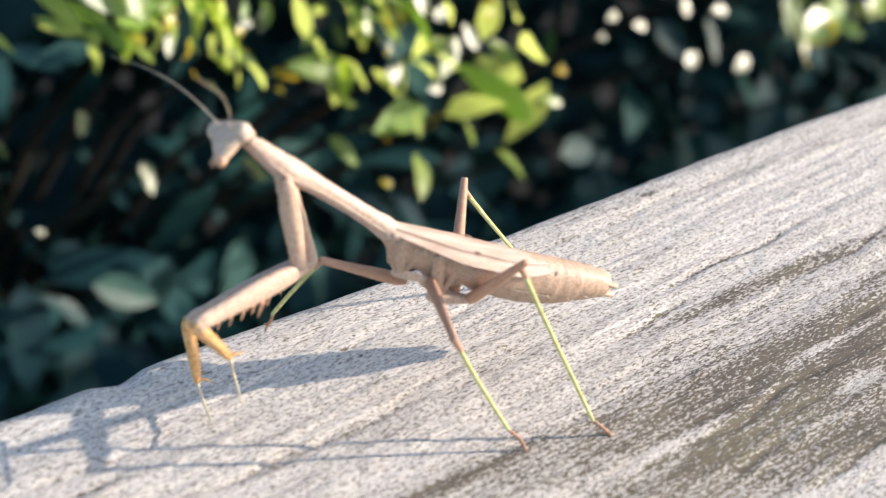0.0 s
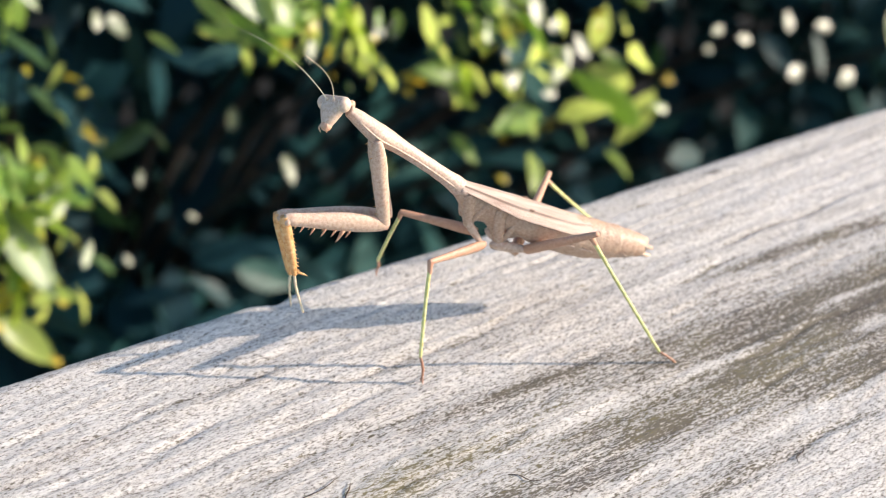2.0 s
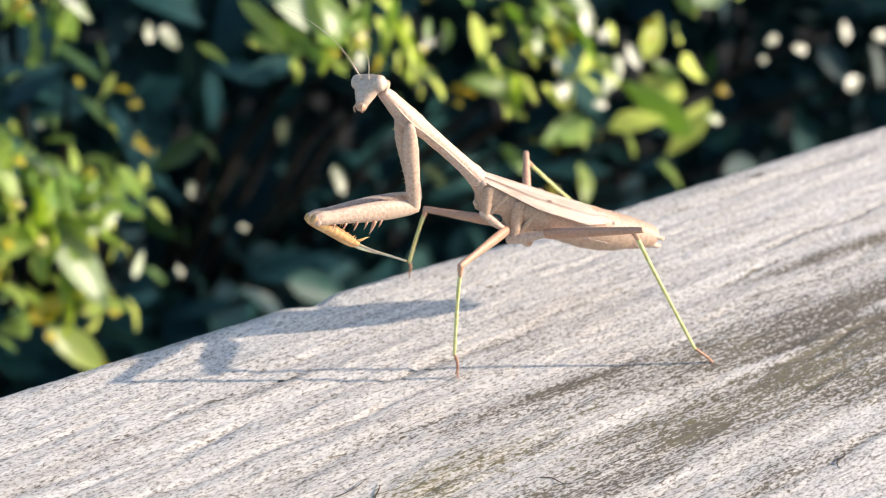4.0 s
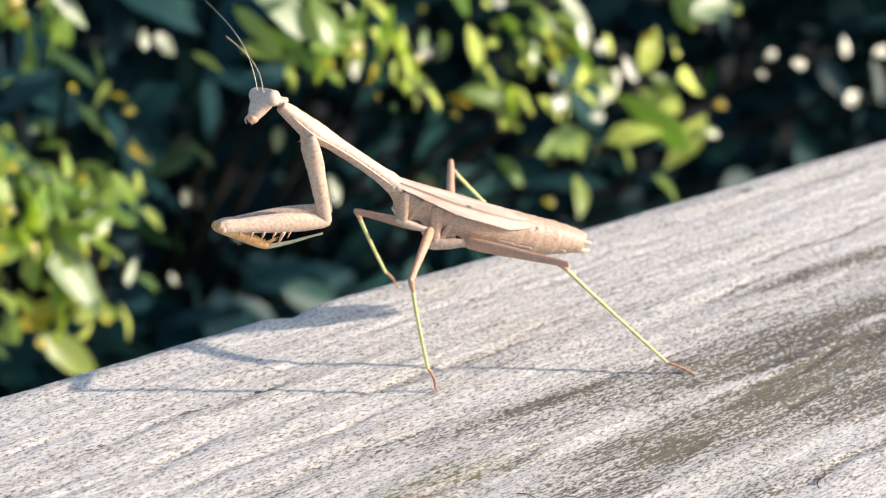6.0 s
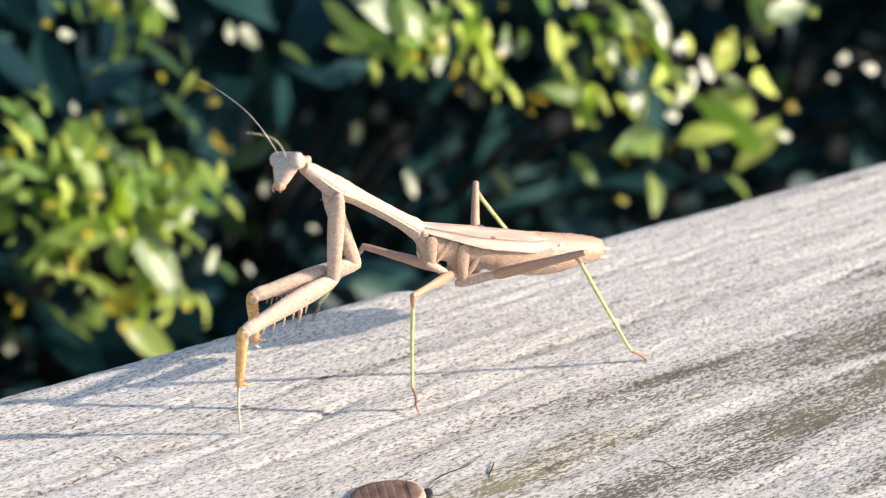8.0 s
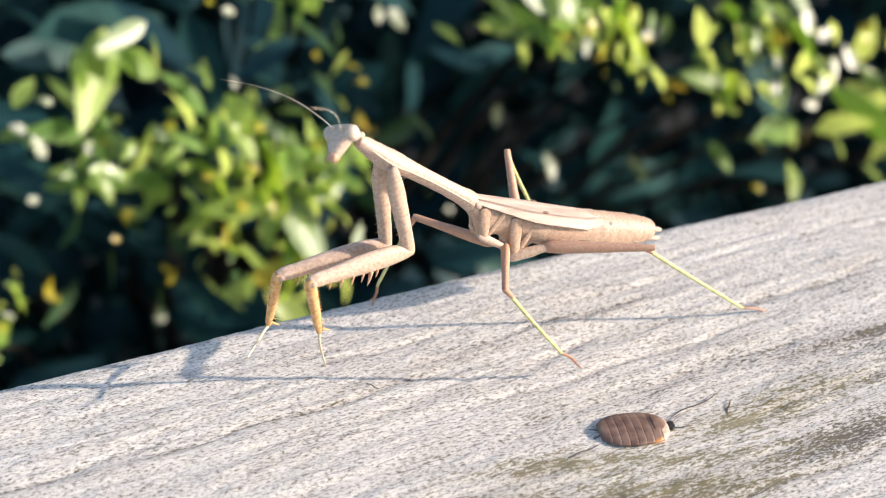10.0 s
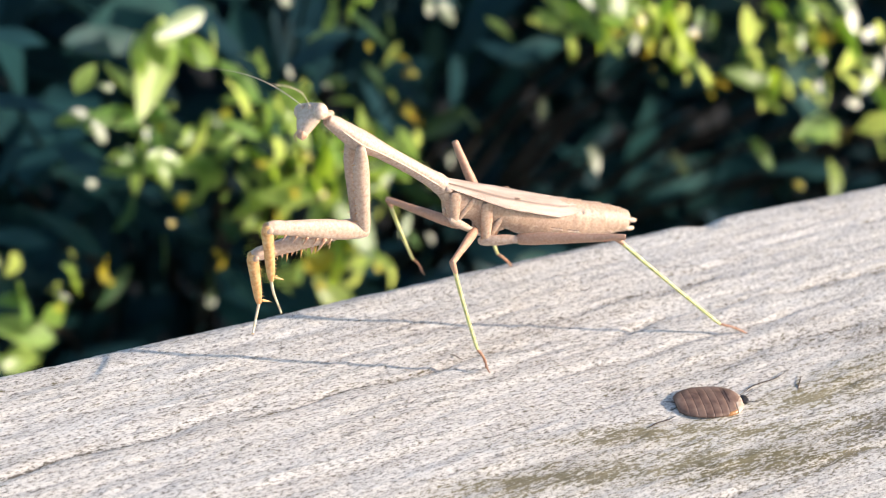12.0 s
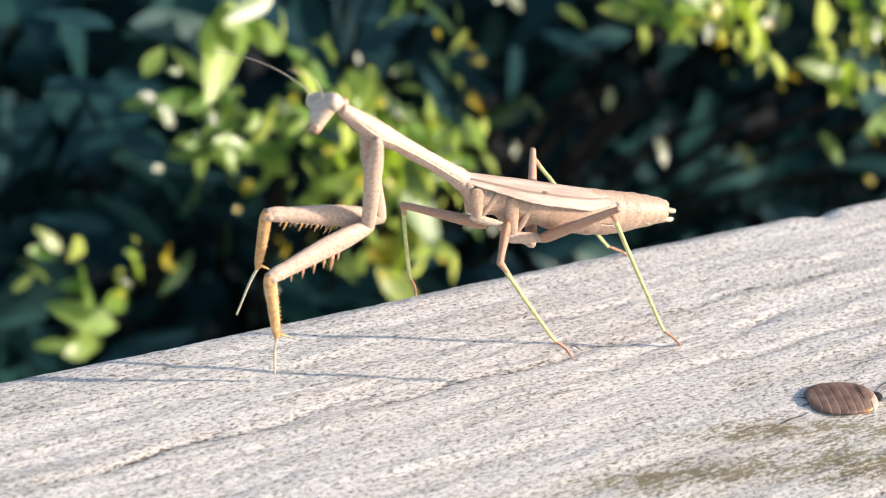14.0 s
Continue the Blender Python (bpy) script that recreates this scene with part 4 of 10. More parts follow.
def mantis_prothorax():
    bm = bmesh.new()
    loft(bm, smooth_secs([(-0.8, 0, -0.9, 1.3, 1.2), (0.8, 0, -0.9, 1.62, 1.45), (3.2, 0, -0.75, 1.35, 1.25), (8, 0, -0.65, 1.15, 1.12), (13, 0, -0.6, 1.28, 1.2), (16.2, 0, -0.7, 1.75, 1.45), (18.2, 0, -0.75, 1.9, 1.55), (20.4, 0, -0.6, 1.5, 1.35), (22.6, 0, -0.35, 1.15, 1.15), (24.4, 0, -0.2, 0.85, 0.85)], 5), 18, keel=0.10, rough=0.06)
    ob = part("prothorax", bm, M_BODY, mantis, "long slender beige neck shield")
    limb["prothorax"] = ob
    # keel and flange along the shield
    bm = bmesh.new()
    loft(bm, smooth_secs([(1, 0, 0.45, 0.16, 0.16), (8, 0, 0.44, 0.14, 0.14), (15, 0, 0.62, 0.14, 0.16), (18, 0, 0.72, 0.1, 0.1)], 4), 8)
    part("keel", bm, M_BODY, ob)
    for s in (-1, 1):
        bm = bmesh.new()
        loft(bm, smooth_secs([(0.5, s * 1.5, -0.9, 0.16, 0.14), (8, s * 1.13, -0.65, 0.16, 0.12), (14, s * 1.35, -0.65, 0.18, 0.13), (18, s * 1.9, -0.75, 0.2, 0.15), (22, s * 1.2, -0.4, 0.14, 0.12)], 5), 8)
        part("flange", bm, M_HEAD, ob)


def mantis_head():
    bm = bmesh.new()
    n = 18
    keys = [(1.12, 2.0, 0.5), (1.0, 2.5, 0.85), (0.4, 2.75, 1.15), (-0.5, 2.5, 1.38), (-1.4, 2.05, 1.4), (-2.4, 1.5, 1.25), (-3.3, 1.0, 0.95), (-4.0, 0.6, 0.65), (-4.3, 0.25, 0.3)]
    rings = []
    for z, hw, hd in smooth_secs(keys, 4):
        x0 = 1.35 + 0.28 * max(0, -z)
        rings.append([bm.verts.new(((x0 + hd * math.cos(a)) * MM, hw * math.sin(a) * MM, z * MM)) for a in (2 * math.pi * k / n for k in range(n))])
    for a, b in zip(rings, rings[1:]):
        for k in range(n):
            bm.faces.new((a[k], a[(k + 1) % n], b[(k + 1) % n], b[k]))
    for ring in (rings[0], rings[-1]):
        bm.faces.new(ring)
    ob = part("head", bm, M_HEAD, mantis, "pale triangular head with bulging eyes")
    limb["head"] = ob
    for s in (-1, 1):
        bm = bmesh.new()
        ball(bm, 1.5, s * 2.15, -0.12, 1.18, 0.95, 1.2, 18)
        part("eye", bm, M_EYE, ob, "smooth pale compound eye")
        bm = bmesh.new()
        loft(bm, smooth_secs([(2.9, s * 0.5, -3.4, 0.2, 0.2), (3.2, s * 0.75, -4.1, 0.18, 0.18), (2.8, s * 0.7, -4.7, 0.1, 0.1)], 3), 7)
        part("palp", bm, M_MOUTH, ob)
        bm = bmesh.new()
        ball(bm, 2.45, s * 0.7, 0.35, 0.32, 0.32, 0.34, 8)
        part("antenna_socket", bm, M_HEAD, ob)
    bm = bmesh.new()
    ball(bm, 2.5, 0, -3.7, 0.95, 0.85, 0.85, 14)
    part("mouth", bm, M_MOUTH, ob, "brownish mouthparts")
    bm = bmesh.new()
    ball(bm, 2.62, 0, -2.1, 0.42, 0.95, 1.3, 14)
    part("face_plate", bm, M_MOUTH, ob, "tan lower face plate")
    # neck
    bm = bmesh.new()
    loft(bm, smooth_secs([(-2.4, 0, 0.2, 0.8, 0.8), (-0.6, 0, -0.1, 0.75, 0.75), (0.9, 0, -0.5, 0.9, 0.9)], 3), 12)
    part("neck", bm, M_BELLY, ob)


def feeler(name, bow):
    bm = bmesh.new()
    L = 18.5
    secs = []
    for i in range(25):
        u = i / 24
        secs.append((L * u, 0, bow * math.sin(math.pi * u ** 0.9), 0.07 - 0.045 * u, 0.07 - 0.045 * u))
    loft(bm, secs, 6)
    limb[name] = part("antenna", bm, M_ANT, mantis, "long thread-like antenna")


def foreleg(n, side):
    # coxa
    bm = bmesh.new()
    loft(bm, smooth_secs([(-0.6, 0, 0, 0.55, 0.6), (1.0, 0, 0, 0.85, 0.95), (4, 0, 0.1, 1.0, 1.28), (8, 0, 0.05, 1.02, 1.2), (12, 0, 0, 0.95, 1.1), (15, 0, 0, 0.88, 1.05), (16.3, 0, 0, 0.75, 0.95)], 5), 16, keel=0.06, rough=0.06)
    ob = limb["fore_coxa_" + n] = part("fore_coxa", bm, M_ARM, mantis)
    for k in range(8):
        thorn(ob, SPINE_S, 2.2 + 1.6 * k, 0.15 * side, 1.1 - 0.02 * k, -75, 1.1)
    for k in range(7):
        bm = bmesh.new()
        ball(bm, 2.6 + 1.45 * k + 0.3 * math.sin(k * 2.3), -side * (0.25 + 0.08 * math.sin(k * 4.1)), 1.16 - 0.025 * k, 0.17 + 0.05 * (k % 3), 0.13, 0.13, 8)
        part("dark_dot", bm, M_FOLD, ob)
    # femur
    bm = bmesh.new()
    loft(bm, smooth_secs([(-0.6, 0, 0, 0.7, 0.85), (0.8, 0, 0.05, 0.95, 1.2), (3.5, 0, 0.1, 1.12, 1.55), (7, 0, 0.12, 1.18, 1.62), (11, 0, 0.08, 1.08, 1.42), (14.5, 0, 0.0, 0.95, 1.15), (16.6, 0, 0, 0.9, 1.12), (17.9, 0, 0, 0.6, 0.75)], 5), 18, keel=0.07, rough=0.05)
    ob = limb["fore_femur_" + n] = part("fore_femur", bm, M_ARM, mantis, "thick pinkish-beige grasping foreleg with spines")
    for k, (x, s) in enumerate(((6.2, 0.7), (7.4, 1.25), (8.8, 0.75), (10.6, 0.8), (12.6, 0.75), (14.6, 0.6))):
        thorn(ob, SPINE_M, x, 0.75 * side, -1.12 + 0.05 * max(0, x - 8), 80, s * 1.45)
    for k in range(14):
        thorn(ob, SPINE_L if k % 3 == 0 else SPINE_M, 5.2 + 0.8 * k, -0.7 * side, -1.15 + 0.04 * max(0, 5.2 + 0.8 * k - 8), 82, 0.9 if k % 3 == 0 else 0.6)
    bm = bmesh.new()
    ball(bm, 17.4, 0, -0.25, 0.75, 1.0, 0.85, 12)
    part("knee", bm, M_ARM, ob)
    # tibia with its hook
    bm = bmesh.new()
    loft(bm, smooth_secs([(-0.5, 0, 0, 0.6, 0.7), (0.8, 0, 0.05, 0.75, 0.95), (3, 0, 0.05, 0.7, 0.9), (7, 0, 0.0, 0.6, 0.78), (10, 0, 0, 0.5, 0.62), (11.4, 0, -0.05, 0.35, 0.42)], 5), 14, rough=0.05)
    ob = limb["fore_tibia_" + n] = part("fore_tibia", bm, M_CLAW, mantis, "orange saw-toothed tibia")
    for k in range(11):
        thorn(ob, SPINE_S, 2.2 + 0.8 * k, 0.3 * side, -0.72 + 0.02 * k, 62, 0.85 + 0.03 * k)
        if k % 2:
            thorn(ob, SPINE_S, 2.4 + 0.8 * k, -0.3 * side, -0.70 + 0.02 * k, 62, 0.9)
    thorn(ob, SPINE_L, 10.8, 0, -0.25, 58, 1.35)
    # tarsus
    bm = bmesh.new()
    secs = []
    for i in range(26):
        u = i / 25
        joint = 0.04 * math.exp(-(((u * 5) % 1 - 0.9) / 0.12) ** 2)
        secs.append((9.0 * u, 0, 0.35 * math.sin(u * 3.1) * (1 - u), 0.24 - 0.08 * u + joint, 0.24 - 0.08 * u + joint))
    loft(bm, secs, 8)
    ob = limb["fore_tarsus_" + n] = part("fore_tarsus", bm, M_TARSUS, mantis, "pale jointed foreleg foot")
    for s in (-1, 1):
        thorn(ob, SPINE_S, 8.8, 0.1 * s, 0, 25, 0.9)


def walking_leg(which, n, side, coxa, femur, tibia, thick):
    bm = bmesh.new()
    if which == "middle":
        thick = 0.78
    loft(bm, smooth_secs([(-1.4, 0, 0, 0.3 * thick, 0.35 * thick), (-0.5, 0, 0, 0.62 * thick, 0.78 * thick), (coxa * 0.35, 0, 0, 0.66 * thick, 0.82 * thick), (coxa * 0.8, 0, 0, 0.55 * thick, 0.64 * thick), (coxa + 0.25, 0, 0, 0.48 * thick, 0.54 * thick), (coxa + 0.6, 0, 0, 0.22 * thick, 0.25 * thick)], 4), 14, rough=0.08)
    thick = max(thick, 1.0)
    limb[which + "_coxa_" + n] = part(which + "_coxa", bm, M_ARM, mantis)
    bm = bmesh.new()
    loft(bm, smooth_secs([(-0.5, 0, 0, 0.5 * thick, 0.6 * thick), (0.8, 0, 0, 0.72 * thick, 0.88 * thick), (femur * 0.3, 0, 0, 0.72 * thick, 0.86 * thick), (femur * 0.7, 0, 0, 0.55 * thick, 0.62 * thick), (femur - 0.6, 0, 0, 0.5, 0.55), (femur + 0.35, 0, 0, 0.4, 0.45)], 5), 12, keel=0.12, rough=0.05)
    limb[which + "_femur_" + n] = part(which + "_femur", bm, M_LEG, mantis, "pinkish-brown slender thigh")
    # shin: dark ring below the knee, then green; the foot bends flat at its end
    bm = bmesh.new()
    end = tibia * 0.82
    bend = -1.4 if which == "hind" else -0.6
    loft(bm, smooth_secs([(1.2, 0, 0.02, 0.33, 0.36), (end * 0.3, 0, 0.16 - 0.25 * bend, 0.31, 0.33), (end * 0.65, 0, 0.20 - 0.6 * bend, 0.28, 0.30), (end * 0.9, 0, 0.14 - 0.9 * bend, 0.28, 0.30), (end, 0, 0.10 - bend, 0.24, 0.26)], 5), 10)
    shin = limb[which + "_tibia_" + n] = part(which + "_tibia", bm, M_SHIN, mantis, "thin yellow-green shin")
    bm = bmesh.new()
    loft(bm, smooth_secs([(-0.35, 0, 0, 0.36, 0.40), (0.4, 0, 0, 0.44, 0.50), (1.4, 0, 0.02, 0.37, 0.41), (2.0, 0, 0.03, 0.335, 0.365)], 3), 10)
    part("knee", bm, M_LEG, shin)
    bm = bmesh.new()
    secs = []
    run = tibia - end
    for i in range(22):
        u = i / 21
        joint = 0.05 * math.exp(-(((u * 4) % 1 - 0.9) / 0.15) ** 2)
        secs.append((end + run * u, 0, 0.10 - bend * (1 - u) ** 1.3 - 0.2 * math.sin(math.pi * u) + 0.1 * u, 0.25 - 0.04 * u + joint, 0.25 - 0.04 * u + joint))
    loft(bm, secs, 8)
    foot = part("tarsus", bm, M_FOOT, shin, "reddish-brown jointed foot")
    for s in (-1, 1):
        bm = bmesh.new()
        loft(bm, smooth_secs([(tibia - 0.3, s * 0.08, 0.15, 0.17, 0.17), (tibia + 0.5, s * 0.5, 0.25, 0.14, 0.14), (tibia + 1.0, s * 0.75, 0.15, 0.04, 0.04)], 3), 6)
        claw = part("foot_claw", bm, M_FOOT, shin)
    for k in range(5):
        thorn(shin, SPINE_S, end * (0.35 + 0.13 * k), 0, -0.12 - bend * (0.35 + 0.13 * k), 60, 0.5)


mantis_trunk()
tegmen(1)
tegmen(-1)
mantis_prothorax()
mantis_head()
feeler("antenna_r", 1.6)
feeler("antenna_l", 1.2)
for n, side in (("l", 1), ("r", -1)):
    foreleg(n, side)
    walking_leg("middle", n, side, 4.77, 12.71, 20.0, 1.0)
    walking_leg("hind", n, side, 5.67, 16.79, 31.73, 1.15)


def motions():
    walk(mantis, [
        (0, pose(0.06662, 0.02476, 0.02661, -2.53, -20.67, 162.66)), (0.25, pose(0.06496, 0.02483, 0.02723, -2.42, -20.46, 161.81)), (0.5, pose(0.06316, 0.02480, 0.02804, -2.30, -20.25, 160.95)),
        (0.75, pose(0.06193, 0.02540, 0.02837, -2.39, -20.17, 160.34)), (1, pose(0.06112, 0.02602, 0.02857, -2.51, -20.10, 159.75)), (1.25, pose(0.06092, 0.02533, 0.02883, -2.42, -20.55, 159.39)),
        (1.5, pose(0.06063, 0.02458, 0.02910, -2.36, -20.99, 159.05)), (1.75, pose(0.06013, 0.02398, 0.02893, -2.37, -21.17, 159.76)), (2, pose(0.05974, 0.02361, 0.02875, -2.38, -21.35, 160.46)),
        (2.25, pose(0.06010, 0.02371, 0.02897, -2.34, -21.25, 159.64)), (2.5, pose(0.06049, 0.02365, 0.02920, -2.30, -21.15, 158.82)), (2.75, pose(0.06032, 0.02364, 0.02930, -2.24, -21.29, 159.21)),
        (3, pose(0.05984, 0.02361, 0.02956, -2.06, -21.68, 160.28)), (3.25, pose(0.05915, 0.02355, 0.02995, -1.81, -22.24, 161.86)), (3.5, pose(0.05831, 0.02349, 0.03042, -1.49, -22.93, 163.77)),
        (3.75, pose(0.05739, 0.02342, 0.03093, -1.15, -23.68, 165.85)), (4, pose(0.05647, 0.02335, 0.03144, -0.81, -24.43, 167.94)), (4.25, pose(0.05563, 0.02329, 0.03191, -0.50, -25.12, 169.85)),
        (4.5, pose(0.05493, 0.02324, 0.03229, -0.24, -25.68, 171.43)), (4.75, pose(0.05446, 0.02320, 0.03255, -0.06, -26.07, 172.50)), (5, pose(0.05429, 0.02319, 0.03265, 0.00, -26.21, 172.89)),
        (5.25, pose(0.05364, 0.02293, 0.03310, 0.00, -27.49, 173.11)), (5.5, pose(0.05299, 0.02267, 0.03355, 0.00, -28.78, 173.34)), (5.75, pose(0.05092, 0.02666, 0.03222, 0.00, -25.63, 169.96)),
        (6, pose(0.04886, 0.03066, 0.03089, 0.00, -22.48, 166.59)), (6.25, pose(0.04930, 0.03103, 0.03058, 0.00, -21.77, 165.17)), (6.5, pose(0.04975, 0.03139, 0.03026, 0.00, -21.05, 163.76)),
        (6.75, pose(0.04590, 0.02765, 0.02899, 0.00, -20.57, 169.57)), (7, pose(0.04206, 0.02390, 0.02771, 0.00, -20.09, 175.39)), (7.25, pose(0.03702, 0.02546, 0.02781, 0.00, -19.76, 176.73)),
        (7.5, pose(0.03199, 0.02701, 0.02791, 0.00, -19.43, 178.06)), (7.75, pose(0.02814, 0.02549, 0.02784, 0.00, -18.29, 178.83)), (8, pose(0.02429, 0.02398, 0.02778, 0.00, -17.16, 179.59)),
        (8.25, pose(0.01746, 0.02551, 0.02729, 0.00, -17.52, 180.35)), (8.5, pose(0.01064, 0.02704, 0.02680, 0.00, -17.88, 181.11)), (8.75, pose(0.00555, 0.02710, 0.02690, 0.00, -19.01, 181.86)),
        (9, pose(0.00045, 0.02716, 0.02699, 0.00, -20.13, 182.60)), (9.25, pose(-0.00141, 0.02747, 0.02718, 0.00, -19.70, 182.21)), (9.5, pose(-0.00328, 0.02777, 0.02736, 0.00, -19.27, 181.82)),
        (9.75, pose(-0.00514, 0.02808, 0.02755, 0.00, -18.84, 181.42)), (10, pose(-0.00701, 0.02838, 0.02773, 0.00, -18.40, 181.03)), (10.25, pose(-0.00887, 0.02869, 0.02792, 0.00, -17.97, 180.63)),
        (10.5, pose(-0.01074, 0.02899, 0.02810, 0.00, -17.54, 180.24)), (10.75, pose(-0.01261, 0.02930, 0.02829, 0.00, -17.11, 179.84)), (11, pose(-0.01447, 0.02960, 0.02847, 0.00, -16.68, 179.45)),
        (11.25, pose(-0.01634, 0.02991, 0.02866, 0.00, -16.25, 179.05)), (11.5, pose(-0.01820, 0.03021, 0.02885, 0.00, -15.81, 178.66)), (11.75, pose(-0.02153, 0.03160, 0.02850, 0.00, -16.97, 178.81)),
        (12, pose(-0.02486, 0.03299, 0.02815, 0.00, -18.13, 178.95)), (12.25, pose(-0.02719, 0.03547, 0.02718, 0.00, -17.44, 178.00)), (12.5, pose(-0.02952, 0.03795, 0.02621, 0.00, -16.74, 177.05)),
        (12.75, pose(-0.03348, 0.03670, 0.02674, 0.00, -15.77, 177.06)), (13, pose(-0.03744, 0.03546, 0.02727, 0.00, -14.79, 177.06)), (13.25, pose(-0.03882, 0.03481, 0.02774, 0.00, -14.61, 177.40)),
        (13.5, pose(-0.04021, 0.03416, 0.02820, 0.00, -14.44, 177.75)), (13.75, pose(-0.04130, 0.03363, 0.02887, 0.00, -14.84, 178.13)), (14, pose(-0.04240, 0.03310, 0.02955, 0.00, -15.24, 178.52)),
    ])
    walk(limb["prothorax"], [
        (0, pose(0, 0, 0, -1.17, -17.17, -3.27)), (0.25, pose(0, 0, 0, -0.71, -17.74, -1.99)), (0.5, pose(0, 0, 0, -0.25, -18.33, -0.72)),
        (0.75, pose(0, 0, 0, -0.33, -18.03, -0.92)), (1, pose(0, 0, 0, -0.41, -17.72, -1.12)), (1.25, pose(0, 0, 0, -0.24, -17.33, -0.64)),
        (1.5, pose(0, 0, 0, -0.07, -16.95, -0.17)), (1.75, pose(0, 0, 0, -0.29, -16.97, -0.73)), (2, pose(0, 0, 0, -0.53, -16.99, -1.28)),
        (2.25, pose(0, 0, 0, -0.67, -16.86, -1.63)), (2.5, pose(0, 0, 0, -0.81, -16.73, -1.97)), (2.75, pose(0, 0, 0, -0.76, -16.96, -1.82)),
        (3, pose(0, 0, 0, -0.61, -17.59, -1.42)), (3.25, pose(0, 0, 0, -0.39, -18.53, -0.84)), (3.5, pose(0, 0, 0, -0.08, -19.67, -0.16)),
        (3.75, pose(0, 0, 0, 0.29, -20.92, 0.53)), (4, pose(0, 0, 0, 0.69, -22.17, 1.19)), (4.25, pose(0, 0, 0, 1.10, -23.32, 1.75)),
        (4.5, pose(0, 0, 0, 1.45, -24.27, 2.18)), (4.75, pose(0, 0, 0, 1.71, -24.92, 2.46)), (5, pose(0, 0, 0, 1.81, -25.15, 2.56)),
        (5.25, pose(0, 0, 0, 1.83, -22.63, 2.55)), (5.5, pose(0, 0, 0, 1.85, -20.12, 2.53)), (5.75, pose(0, 0, 0, 0.94, -19.09, 1.55)),
        (6, pose(0, 0, 0, 0.20, -18.07, 0.40)), (6.25, pose(0, 0, 0, 0.26, -18.77, 0.54)), (6.5, pose(0, 0, 0, 0.32, -19.47, 0.68)),
        (6.75, pose(0, 0, 0, 0.83, -20.27, 1.79)), (7, pose(0, 0, 0, 1.33, -21.07, 2.91)), (7.25, pose(0, 0, 0, 1.08, -21.65, 2.41)),
        (7.5, pose(0, 0, 0, 0.85, -22.24, 1.90)), (7.75, pose(0, 0, 0, 0.24, -21.39, 0.60)), (8, pose(0, 0, 0, -0.28, -20.56, -0.76)),
        (8.25, pose(0, 0, 0, -0.32, -18.87, -0.87)), (8.5, pose(0, 0, 0, -0.37, -17.18, -0.97)), (8.75, pose(0, 0, 0, -0.16, -17.49, -0.40)),
        (9, pose(0, 0, 0, 0.06, -17.80, 0.15)), (9.25, pose(0, 0, 0, 0.10, -17.75, 0.23)), (9.5, pose(0, 0, 0, 0.13, -17.71, 0.32)),
        (9.75, pose(0, 0, 0, 0.16, -17.66, 0.41)), (10, pose(0, 0, 0, 0.19, -17.62, 0.50)), (10.25, pose(0, 0, 0, 0.22, -17.57, 0.59)),
        (10.5, pose(0, 0, 0, 0.25, -17.53, 0.68)), (10.75, pose(0, 0, 0, 0.27, -17.48, 0.77)), (11, pose(0, 0, 0, 0.30, -17.44, 0.86)),
        (11.25, pose(0, 0, 0, 0.32, -17.39, 0.95)), (11.5, pose(0, 0, 0, 0.34, -17.35, 1.05)), (11.75, pose(0, 0, 0, 0.05, -17.73, 0.14)),
        (12, pose(0, 0, 0, -0.29, -18.12, -0.75)), (12.25, pose(0, 0, 0, 0.04, -19.22, 0.12)), (12.5, pose(0, 0, 0, 0.36, -20.33, 0.99)),
        (12.75, pose(0, 0, 0, 0.42, -22.16, 1.21)), (13, pose(0, 0, 0, 0.47, -23.98, 1.44)), (13.25, pose(0, 0, 0, 0.37, -23.19, 1.15)),
        (13.5, pose(0, 0, 0, 0.27, -22.39, 0.85)), (13.75, pose(0, 0, 0, 0.31, -21.81, 0.97)), (14, pose(0, 0, 0, 0.35, -21.22, 1.08)),
    ])
